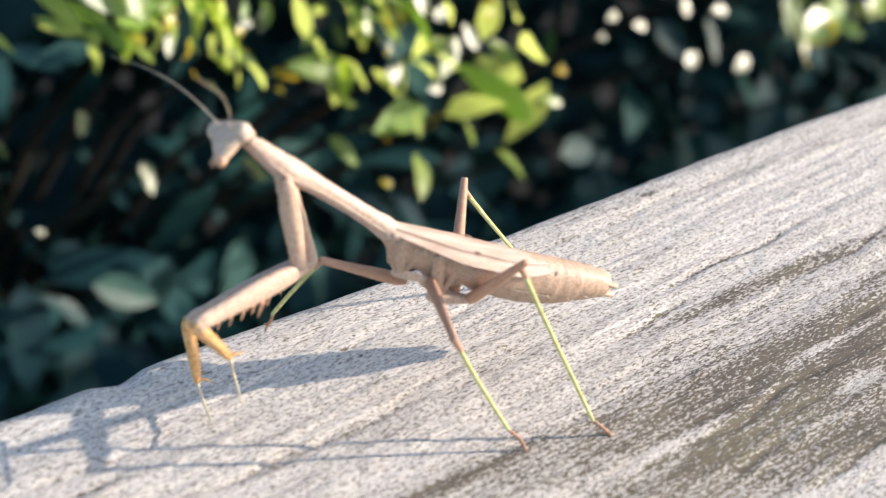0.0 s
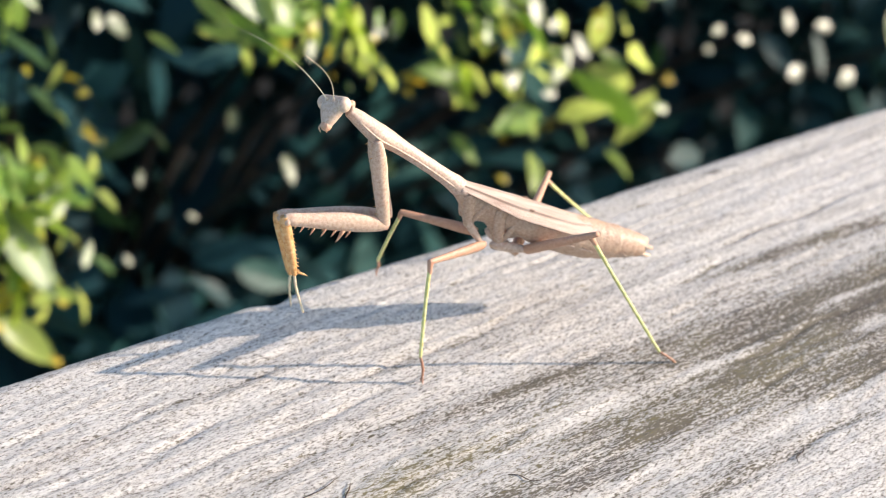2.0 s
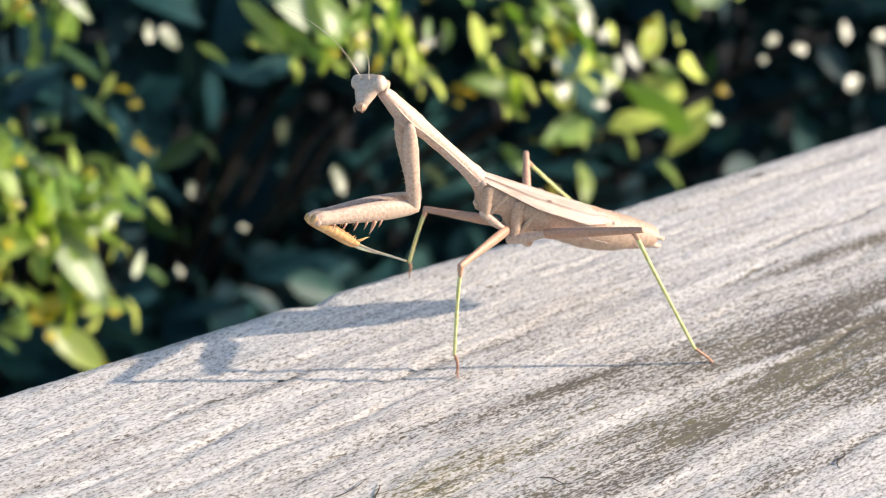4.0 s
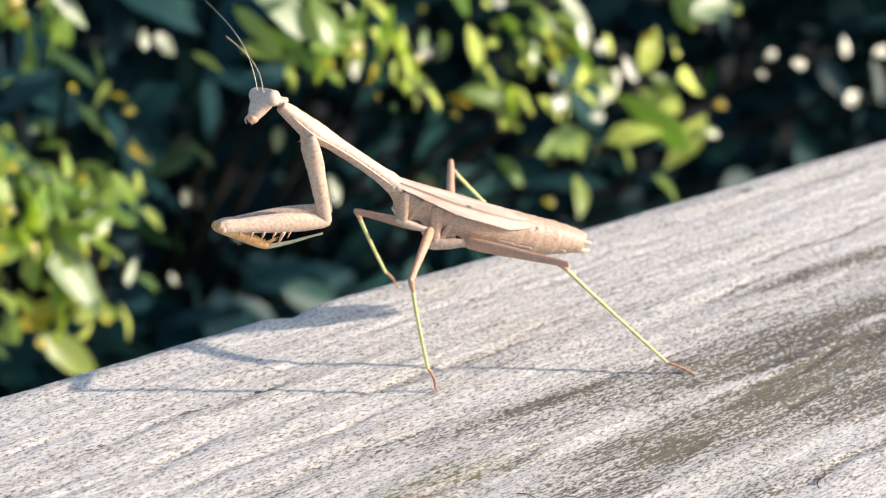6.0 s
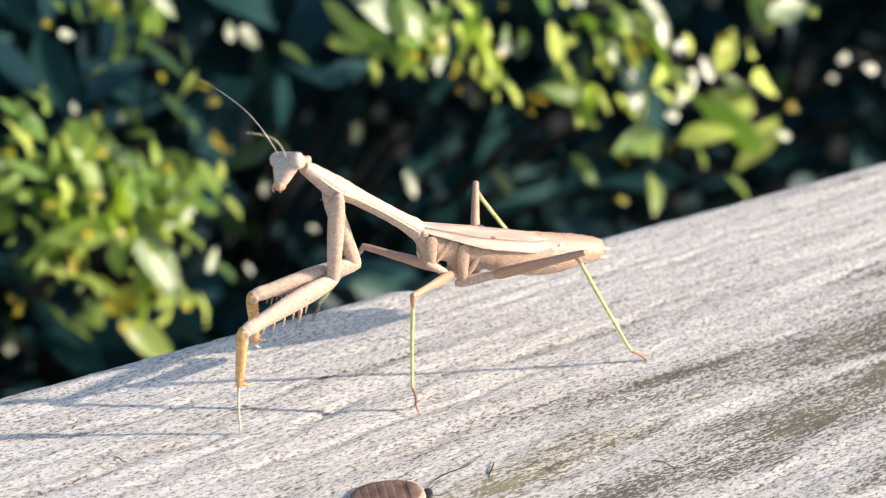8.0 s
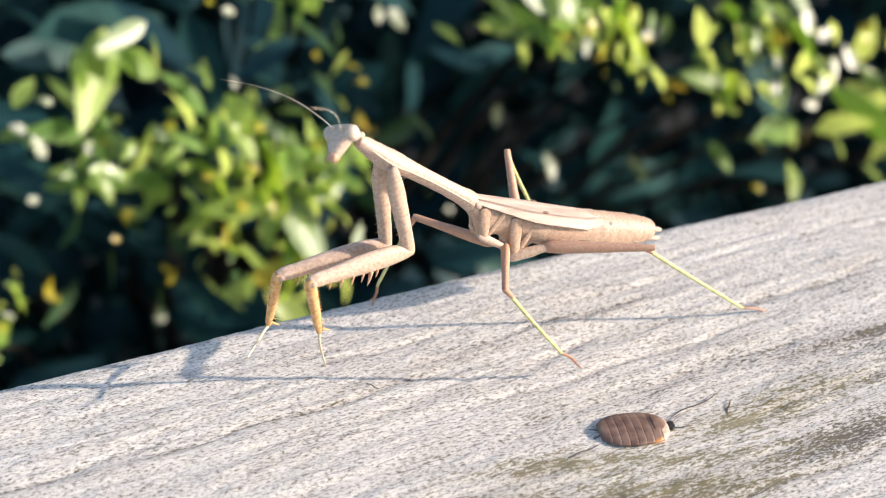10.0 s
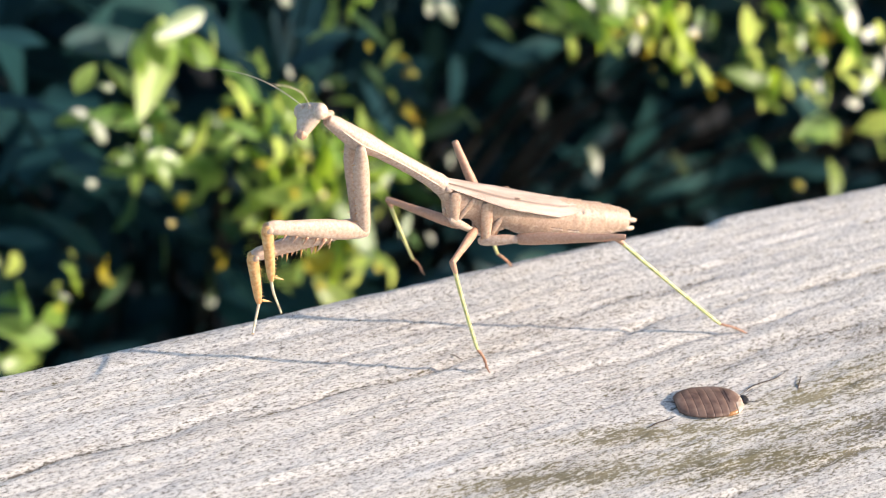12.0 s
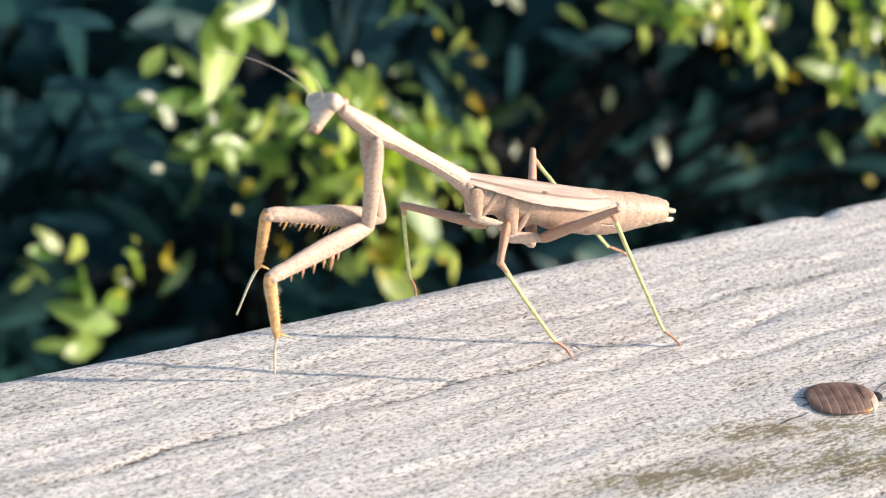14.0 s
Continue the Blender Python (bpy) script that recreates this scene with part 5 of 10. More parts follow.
    walk(limb["head"], [
        (0, pose(0.02493, -0.00143, 0.00772, 32.69, -14.67, 23.72)), (0.25, pose(0.02488, -0.00087, 0.00797, 32.79, -13.52, 23.07)), (0.5, pose(0.02481, -0.00031, 0.00822, 32.90, -12.37, 22.40)),
        (0.75, pose(0.02485, -0.00040, 0.00809, 32.62, -11.62, 23.74)), (1, pose(0.02489, -0.00049, 0.00796, 32.34, -10.88, 25.09)), (1.25, pose(0.02495, -0.00028, 0.00779, 32.07, -9.78, 26.47)),
        (1.5, pose(0.02500, -0.00008, 0.00762, 31.82, -8.69, 27.86)), (1.75, pose(0.02500, -0.00032, 0.00763, 30.56, -9.05, 26.88)), (2, pose(0.02499, -0.00056, 0.00764, 29.29, -9.40, 25.90)),
        (2.25, pose(0.02500, -0.00071, 0.00758, 30.22, -10.70, 27.03)), (2.5, pose(0.02501, -0.00086, 0.00752, 31.16, -12.01, 28.14)), (2.75, pose(0.02499, -0.00079, 0.00762, 31.07, -11.78, 27.87)),
        (3, pose(0.02490, -0.00062, 0.00790, 30.79, -11.14, 27.15)), (3.25, pose(0.02478, -0.00036, 0.00831, 30.36, -10.19, 26.09)), (3.5, pose(0.02461, -0.00007, 0.00880, 29.80, -9.02, 24.82)),
        (3.75, pose(0.02441, 0.00023, 0.00933, 29.14, -7.75, 23.46)), (4, pose(0.02420, 0.00050, 0.00986, 28.43, -6.47, 22.10)), (4.25, pose(0.02399, 0.00073, 0.01034, 27.74, -5.29, 20.87)),
        (4.5, pose(0.02381, 0.00091, 0.01074, 27.13, -4.32, 19.86)), (4.75, pose(0.02368, 0.00102, 0.01101, 26.71, -3.66, 19.18)), (5, pose(0.02363, 0.00106, 0.01111, 26.55, -3.41, 18.93)),
        (5.25, pose(0.02410, 0.00107, 0.01006, 28.19, -2.25, 18.07)), (5.5, pose(0.02452, 0.00108, 0.00899, 29.79, -1.09, 17.21)), (5.75, pose(0.02469, 0.00067, 0.00855, 26.81, -5.97, 15.84)),
        (6, pose(0.02485, 0.00017, 0.00811, 23.97, -10.91, 14.60)), (6.25, pose(0.02474, 0.00023, 0.00841, 24.18, -11.46, 14.49)), (6.5, pose(0.02464, 0.00029, 0.00871, 24.40, -12.02, 14.37)),
        (6.75, pose(0.02451, 0.00077, 0.00905, 25.43, -9.35, 14.27)), (7, pose(0.02436, 0.00124, 0.00939, 26.50, -6.69, 14.13)), (7.25, pose(0.02427, 0.00102, 0.00964, 27.18, -6.92, 13.73)),
        (7.5, pose(0.02418, 0.00080, 0.00989, 27.86, -7.15, 13.33)), (7.75, pose(0.02433, 0.00025, 0.00953, 26.14, -7.75, 12.67)), (8, pose(0.02447, -0.00033, 0.00918, 24.43, -8.36, 11.99)),
        (8.25, pose(0.02473, -0.00037, 0.00845, 24.16, -8.96, 11.97)), (8.5, pose(0.02497, -0.00042, 0.00772, 23.89, -9.56, 11.94)), (8.75, pose(0.02493, -0.00018, 0.00785, 25.61, -10.18, 11.21)),
        (9, pose(0.02488, 0.00006, 0.00799, 27.30, -10.80, 10.50)), (9.25, pose(0.02489, 0.00010, 0.00797, 27.63, -11.13, 10.52)), (9.5, pose(0.02490, 0.00014, 0.00795, 27.95, -11.46, 10.54)),
        (9.75, pose(0.02490, 0.00018, 0.00793, 28.27, -11.80, 10.56)), (10, pose(0.02491, 0.00022, 0.00791, 28.59, -12.13, 10.58)), (10.25, pose(0.02491, 0.00025, 0.00789, 28.92, -12.46, 10.60)),
        (10.5, pose(0.02492, 0.00029, 0.00787, 29.24, -12.79, 10.63)), (10.75, pose(0.02493, 0.00033, 0.00785, 29.56, -13.13, 10.65)), (11, pose(0.02493, 0.00037, 0.00783, 29.88, -13.46, 10.67)),
        (11.25, pose(0.02494, 0.00042, 0.00781, 30.20, -13.79, 10.70)), (11.5, pose(0.02494, 0.00046, 0.00779, 30.52, -14.12, 10.72)), (11.75, pose(0.02489, 0.00006, 0.00796, 29.13, -13.04, 11.46)),
        (12, pose(0.02484, -0.00032, 0.00813, 27.77, -11.96, 12.19)), (12.25, pose(0.02468, 0.00005, 0.00860, 28.83, -14.68, 13.34)), (12.5, pose(0.02450, 0.00042, 0.00908, 29.87, -17.40, 14.49)),
        (12.75, pose(0.02420, 0.00051, 0.00986, 28.35, -15.65, 15.65)), (13, pose(0.02387, 0.00060, 0.01062, 26.80, -13.88, 16.81)), (13.25, pose(0.02402, 0.00048, 0.01029, 25.74, -12.24, 16.79)),
        (13.5, pose(0.02416, 0.00036, 0.00996, 24.69, -10.59, 16.75)), (13.75, pose(0.02426, 0.00041, 0.00971, 24.81, -10.69, 17.23)), (14, pose(0.02436, 0.00046, 0.00946, 24.95, -10.79, 17.71)),
    ])
    walk(limb["antenna_r"], [
        (0, bone(27.57, -1.15, 8.33, 37.66, -16.56, 6.67)), (0.25, bone(27.53, -0.61, 8.53, 38.21, -15.66, 7.21)), (0.5, bone(27.47, -0.08, 8.73, 38.72, -14.73, 7.72)),
        (0.75, bone(27.51, -0.11, 8.57, 39.59, -14.05, 10.01)), (1, bone(27.55, -0.13, 8.41, 40.25, -13.02, 12.26)), (1.25, bone(27.60, 0.14, 8.20, 40.42, -12.58, 12.20)),
        (1.5, bone(27.65, 0.42, 7.98, 40.59, -12.13, 12.15)), (1.75, bone(27.65, 0.12, 8.02, 42.08, -10.83, 11.76)), (2, bone(27.65, -0.16, 8.07, 43.36, -9.39, 11.28)),
        (2.25, bone(27.65, -0.27, 8.05, 43.63, -8.35, 12.67)), (2.5, bone(27.64, -0.37, 8.04, 43.70, -7.30, 14.07)), (2.75, bone(27.62, -0.31, 8.14, 43.57, -7.62, 13.99)),
        (3, bone(27.55, -0.17, 8.39, 43.15, -8.51, 13.78)), (3.25, bone(27.43, 0.04, 8.76, 42.37, -9.82, 13.45)), (3.5, bone(27.28, 0.28, 9.20, 41.12, -11.38, 13.04)),
        (3.75, bone(27.09, 0.51, 9.69, 39.44, -12.95, 12.63)), (4, bone(26.89, 0.73, 10.17, 37.46, -14.31, 12.29)), (4.25, bone(26.69, 0.90, 10.61, 35.46, -15.32, 12.07)),
        (4.5, bone(26.52, 1.03, 10.97, 33.74, -15.97, 11.96)), (4.75, bone(26.39, 1.11, 11.22, 32.55, -16.32, 11.94)), (5, bone(26.35, 1.14, 11.31, 32.12, -16.43, 11.94)),
        (5.25, bone(26.82, 1.11, 10.18, 34.64, -15.35, 13.39)), (5.5, bone(27.24, 1.08, 9.04, 36.93, -13.65, 14.62)), (5.75, bone(27.39, 0.60, 8.86, 36.02, -14.70, 14.68)),
        (6, bone(27.50, 0.04, 8.68, 35.06, -15.77, 14.61)), (6.25, bone(27.40, 0.09, 9.00, 36.00, -15.54, 13.92)), (6.5, bone(27.29, 0.14, 9.33, 36.89, -15.19, 13.21)),
        (6.75, bone(27.18, 0.62, 9.53, 35.59, -15.49, 12.99)), (7, bone(27.05, 1.09, 9.74, 34.17, -15.70, 12.87)), (7.25, bone(26.96, 0.85, 9.99, 35.22, -15.26, 13.82)),
        (7.5, bone(26.87, 0.61, 10.24, 36.19, -14.71, 14.77)), (7.75, bone(27.02, 0.03, 9.93, 36.38, -15.16, 14.79)), (8, bone(27.14, -0.58, 9.63, 36.55, -15.64, 14.80)),
        (8.25, bone(27.39, -0.63, 8.93, 38.13, -15.38, 11.97)), (8.5, bone(27.63, -0.68, 8.23, 39.52, -14.83, 9.09)), (8.75, bone(27.58, -0.47, 8.37, 39.41, -14.68, 8.89)),
        (9, bone(27.54, -0.26, 8.51, 39.31, -14.53, 8.70)), (9.25, bone(27.54, -0.23, 8.50, 39.40, -14.42, 8.61)), (9.5, bone(27.54, -0.19, 8.49, 39.50, -14.31, 8.53)),
        (9.75, bone(27.55, -0.15, 8.48, 39.59, -14.20, 8.44)), (10, bone(27.55, -0.11, 8.47, 39.68, -14.08, 8.35)), (10.25, bone(27.56, -0.07, 8.46, 39.77, -13.96, 8.27)),
        (10.5, bone(27.56, -0.03, 8.45, 39.87, -13.84, 8.19)), (10.75, bone(27.56, 0.01, 8.44, 39.96, -13.71, 8.11)), (11, bone(27.57, 0.05, 8.44, 40.06, -13.59, 8.04)),
        (11.25, bone(27.57, 0.09, 8.43, 40.15, -13.46, 7.96)), (11.5, bone(27.57, 0.13, 8.42, 40.25, -13.33, 7.89)), (11.75, bone(27.53, -0.23, 8.55, 39.11, -14.59, 7.13)),
        (12, bone(27.49, -0.58, 8.69, 37.84, -15.75, 6.47)), (12.25, bone(27.31, -0.15, 9.28, 39.59, -13.89, 7.67)), (12.5, bone(27.11, 0.26, 9.86, 41.08, -11.84, 9.09)),
        (12.75, bone(26.82, 0.41, 10.58, 40.92, -11.56, 10.02)), (13, bone(26.51, 0.56, 11.29, 40.75, -11.25, 10.96)), (13.25, bone(26.67, 0.44, 10.90, 40.53, -11.81, 10.52)),
        (13.5, bone(26.83, 0.32, 10.50, 40.29, -12.36, 10.10)), (13.75, bone(26.93, 0.39, 10.26, 39.66, -13.01, 9.65)), (14, bone(27.02, 0.47, 10.01, 38.99, -13.62, 9.19)),
    ])
    walk(limb["antenna_l"], [
        (0, bone(26.92, -0.15, 9.07, 37.18, 11.10, 19.57)), (0.25, bone(26.90, 0.40, 9.27, 36.70, 11.91, 19.94)), (0.5, bone(26.87, 0.94, 9.47, 36.19, 12.68, 20.32)),
        (0.75, bone(26.90, 0.91, 9.31, 36.43, 12.20, 20.44)), (1, bone(26.92, 0.88, 9.15, 36.67, 11.70, 20.55)), (1.25, bone(26.96, 1.15, 8.93, 36.74, 11.93, 20.35)),
        (1.5, bone(27.00, 1.42, 8.71, 36.80, 12.15, 20.15)), (1.75, bone(27.01, 1.15, 8.73, 37.08, 12.02, 19.80)), (2, bone(27.01, 0.89, 8.74, 37.37, 11.86, 19.44)),
        (2.25, bone(26.98, 0.75, 8.75, 36.93, 11.92, 19.64)), (2.5, bone(26.94, 0.62, 8.75, 36.48, 11.95, 19.84)), (2.75, bone(26.93, 0.68, 8.84, 36.54, 12.00, 19.88)),
        (3, bone(26.87, 0.84, 9.09, 36.70, 12.11, 19.99)), (3.25, bone(26.79, 1.07, 9.45, 36.92, 12.26, 20.15)), (3.5, bone(26.67, 1.33, 9.89, 37.17, 12.43, 20.32)),
        (3.75, bone(26.52, 1.60, 10.37, 37.42, 12.58, 20.50)), (4, bone(26.36, 1.84, 10.83, 37.64, 12.71, 20.67)), (4.25, bone(26.20, 2.04, 11.26, 37.82, 12.81, 20.81)),
        (4.5, bone(26.05, 2.19, 11.61, 37.95, 12.86, 20.91)), (4.75, bone(25.94, 2.28, 11.85, 38.03, 12.89, 20.98)), (5, bone(25.91, 2.31, 11.93, 38.06, 12.90, 21.01)),
        (5.25, bone(26.41, 2.28, 10.84, 39.02, 12.73, 19.44)), (5.5, bone(26.87, 2.24, 9.73, 39.90, 12.56, 17.84)), (5.75, bone(26.99, 1.78, 9.49, 39.26, 12.02, 18.80)),
        (6, bone(27.08, 1.25, 9.24, 38.47, 11.44, 19.65)), (6.25, bone(26.97, 1.30, 9.57, 38.74, 11.03, 20.00)), (6.5, bone(26.85, 1.35, 9.89, 39.00, 10.60, 20.34)),
        (6.75, bone(26.77, 1.82, 10.13, 38.40, 12.54, 19.72)), (7, bone(26.68, 2.28, 10.36, 37.63, 14.35, 19.11)), (7.25, bone(26.59, 2.04, 10.63, 38.08, 13.96, 18.89)),
        (7.5, bone(26.51, 1.80, 10.89, 38.49, 13.56, 18.66)), (7.75, bone(26.66, 1.24, 10.55, 39.02, 12.62, 18.29)), (8, bone(26.79, 0.65, 10.20, 39.52, 11.62, 17.95)),
        (8.25, bone(27.04, 0.60, 9.50, 39.16, 12.20, 17.30)), (8.5, bone(27.27, 0.55, 8.79, 38.76, 12.76, 16.61)), (8.75, bone(27.23, 0.75, 8.97, 39.52, 12.66, 16.00)),
        (9, bone(27.19, 0.94, 9.14, 40.20, 12.54, 15.34)), (9.25, bone(27.19, 0.97, 9.14, 39.97, 12.70, 15.56)), (9.5, bone(27.19, 1.00, 9.13, 39.74, 12.87, 15.77)),
        (9.75, bone(27.19, 1.04, 9.13, 39.50, 13.03, 15.98)), (10, bone(27.19, 1.07, 9.13, 39.26, 13.19, 16.18)), (10.25, bone(27.19, 1.11, 9.12, 39.01, 13.34, 16.39)),
        (10.5, bone(27.18, 1.14, 9.12, 38.76, 13.49, 16.59)), (10.75, bone(27.18, 1.18, 9.12, 38.50, 13.63, 16.80)), (11, bone(27.18, 1.21, 9.11, 38.24, 13.77, 17.00)),
        (11.25, bone(27.18, 1.25, 9.11, 37.98, 13.91, 17.19)), (11.5, bone(27.18, 1.29, 9.11, 37.71, 14.04, 17.39)), (11.75, bone(27.14, 0.94, 9.22, 38.47, 13.38, 16.89)),
        (12, bone(27.09, 0.61, 9.33, 39.19, 12.70, 16.39)), (12.25, bone(26.86, 1.00, 9.93, 38.61, 13.25, 17.29)), (12.5, bone(26.60, 1.39, 10.52, 38.00, 13.78, 18.19)),
        (12.75, bone(26.32, 1.55, 11.22, 37.46, 14.07, 19.05)), (13, bone(26.00, 1.71, 11.90, 36.87, 14.37, 19.90)), (13.25, bone(26.19, 1.61, 11.49, 37.35, 14.05, 19.43)),
        (13.5, bone(26.36, 1.51, 11.08, 37.82, 13.72, 18.95)), (13.75, bone(26.45, 1.58, 10.84, 37.59, 13.95, 18.89)), (14, bone(26.53, 1.64, 10.59, 37.37, 14.17, 18.84)),
    ])
    walk(limb["fore_coxa_l"], [
        (0, bone(17.58, 1.26, 3.76, 9.36, -1.13, -9.93)), (0.25, bone(17.51, 1.67, 3.95, 9.12, -0.30, -9.71)), (0.5, bone(17.42, 2.07, 4.15, 8.88, 0.55, -9.47)),
        (0.75, bone(17.45, 2.00, 4.05, 9.10, 0.96, -9.73)), (1, bone(17.48, 1.94, 3.96, 9.33, 1.38, -9.97)), (1.25, bone(17.49, 2.09, 3.84, 9.64, 1.40, -10.25)),
        (1.5, bone(17.49, 2.24, 3.73, 9.96, 1.43, -10.52)), (1.75, bone(17.51, 2.06, 3.73, 10.07, 1.17, -10.57)), (2, bone(17.53, 1.89, 3.73, 10.19, 0.91, -10.62)),
        (2.25, bone(17.56, 1.78, 3.68, 9.97, 0.81, -10.54)), (2.5, bone(17.58, 1.67, 3.64, 9.76, 0.71, -10.46)), (2.75, bone(17.56, 1.72, 3.71, 9.72, 0.69, -10.37)),
        (3, bone(17.50, 1.84, 3.91, 9.61, 0.64, -10.12)), (3.25, bone(17.41, 2.03, 4.20, 9.44, 0.55, -9.76)), (3.5, bone(17.29, 2.24, 4.56, 9.23, 0.45, -9.32)),
        (3.75, bone(17.16, 2.46, 4.95, 9.01, 0.35, -8.83)), (4, bone(17.01, 2.66, 5.34, 8.79, 0.24, -8.35)), (4.25, bone(16.87, 2.84, 5.69, 8.59, 0.13, -7.90)),
        (4.5, bone(16.74, 2.97, 5.99, 8.42, 0.05, -7.54)), (4.75, bone(16.65, 3.05, 6.19, 8.30, -0.01, -7.29)), (5, bone(16.62, 3.08, 6.26, 8.26, -0.03, -7.20)),
        (5.25, bone(16.88, 3.09, 5.52, 8.12, 0.15, -7.72)), (5.5, bone(17.10, 3.10, 4.77, 7.97, 0.32, -8.25)), (5.75, bone(17.25, 2.78, 4.42, 8.55, 0.39, -8.97)),
        (6, bone(17.39, 2.42, 4.08, 9.15, 0.47, -9.67)), (6.25, bone(17.33, 2.46, 4.30, 9.03, 0.47, -9.41)), (6.5, bone(17.27, 2.50, 4.51, 8.91, 0.48, -9.15)),
        (6.75, bone(17.15, 2.85, 4.77, 10.19, 0.87, -9.66)), (7, bone(17.01, 3.20, 5.03, 11.50, 1.29, -10.02)), (7.25, bone(16.99, 3.04, 5.20, 11.52, 0.76, -9.82)),
        (7.5, bone(16.97, 2.88, 5.36, 11.55, 0.23, -9.62)), (7.75, bone(17.11, 2.48, 5.09, 11.93, -0.17, -9.97)), (8, bone(17.25, 2.05, 4.82, 12.32, -0.57, -10.33)),
        (8.25, bone(17.39, 2.02, 4.31, 9.50, -0.05, -9.63)), (8.5, bone(17.51, 1.99, 3.79, 7.06, 0.54, -8.43)), (8.75, bone(17.47, 2.16, 3.89, 7.82, 0.79, -8.98)),
        (9, bone(17.42, 2.34, 4.00, 8.62, 1.06, -9.48)), (9.25, bone(17.42, 2.37, 3.99, 8.70, 0.94, -9.53)), (9.5, bone(17.42, 2.39, 3.97, 8.78, 0.82, -9.58)),
        (9.75, bone(17.42, 2.42, 3.96, 8.86, 0.70, -9.63)), (10, bone(17.42, 2.45, 3.95, 8.95, 0.58, -9.67)), (10.25, bone(17.42, 2.48, 3.93, 9.03, 0.45, -9.72)),
        (10.5, bone(17.41, 2.50, 3.92, 9.12, 0.33, -9.76)), (10.75, bone(17.41, 2.53, 3.91, 9.20, 0.21, -9.80)), (11, bone(17.41, 2.56, 3.90, 9.29, 0.09, -9.84)),
        (11.25, bone(17.41, 2.59, 3.88, 9.38, -0.03, -9.88)), (11.5, bone(17.41, 2.62, 3.87, 9.47, -0.15, -9.91)), (11.75, bone(17.43, 2.34, 3.98, 10.24, -0.28, -10.25)),
        (12, bone(17.44, 2.06, 4.08, 11.05, -0.39, -10.55)), (12.25, bone(17.32, 2.33, 4.43, 10.91, -0.39, -10.14)), (12.5, bone(17.19, 2.60, 4.77, 10.77, -0.38, -9.74)),
        (12.75, bone(17.01, 2.66, 5.32, 12.41, -0.17, -9.89)), (13, bone(16.82, 2.73, 5.87, 14.14, 0.08, -9.83)), (13.25, bone(16.92, 2.64, 5.63, 13.69, 0.30, -10.02)),
        (13.5, bone(17.01, 2.55, 5.39, 13.23, 0.52, -10.18)), (13.75, bone(17.06, 2.59, 5.21, 13.09, -0.20, -10.19)), (14, bone(17.11, 2.62, 5.04, 12.96, -0.90, -10.16)),
    ])
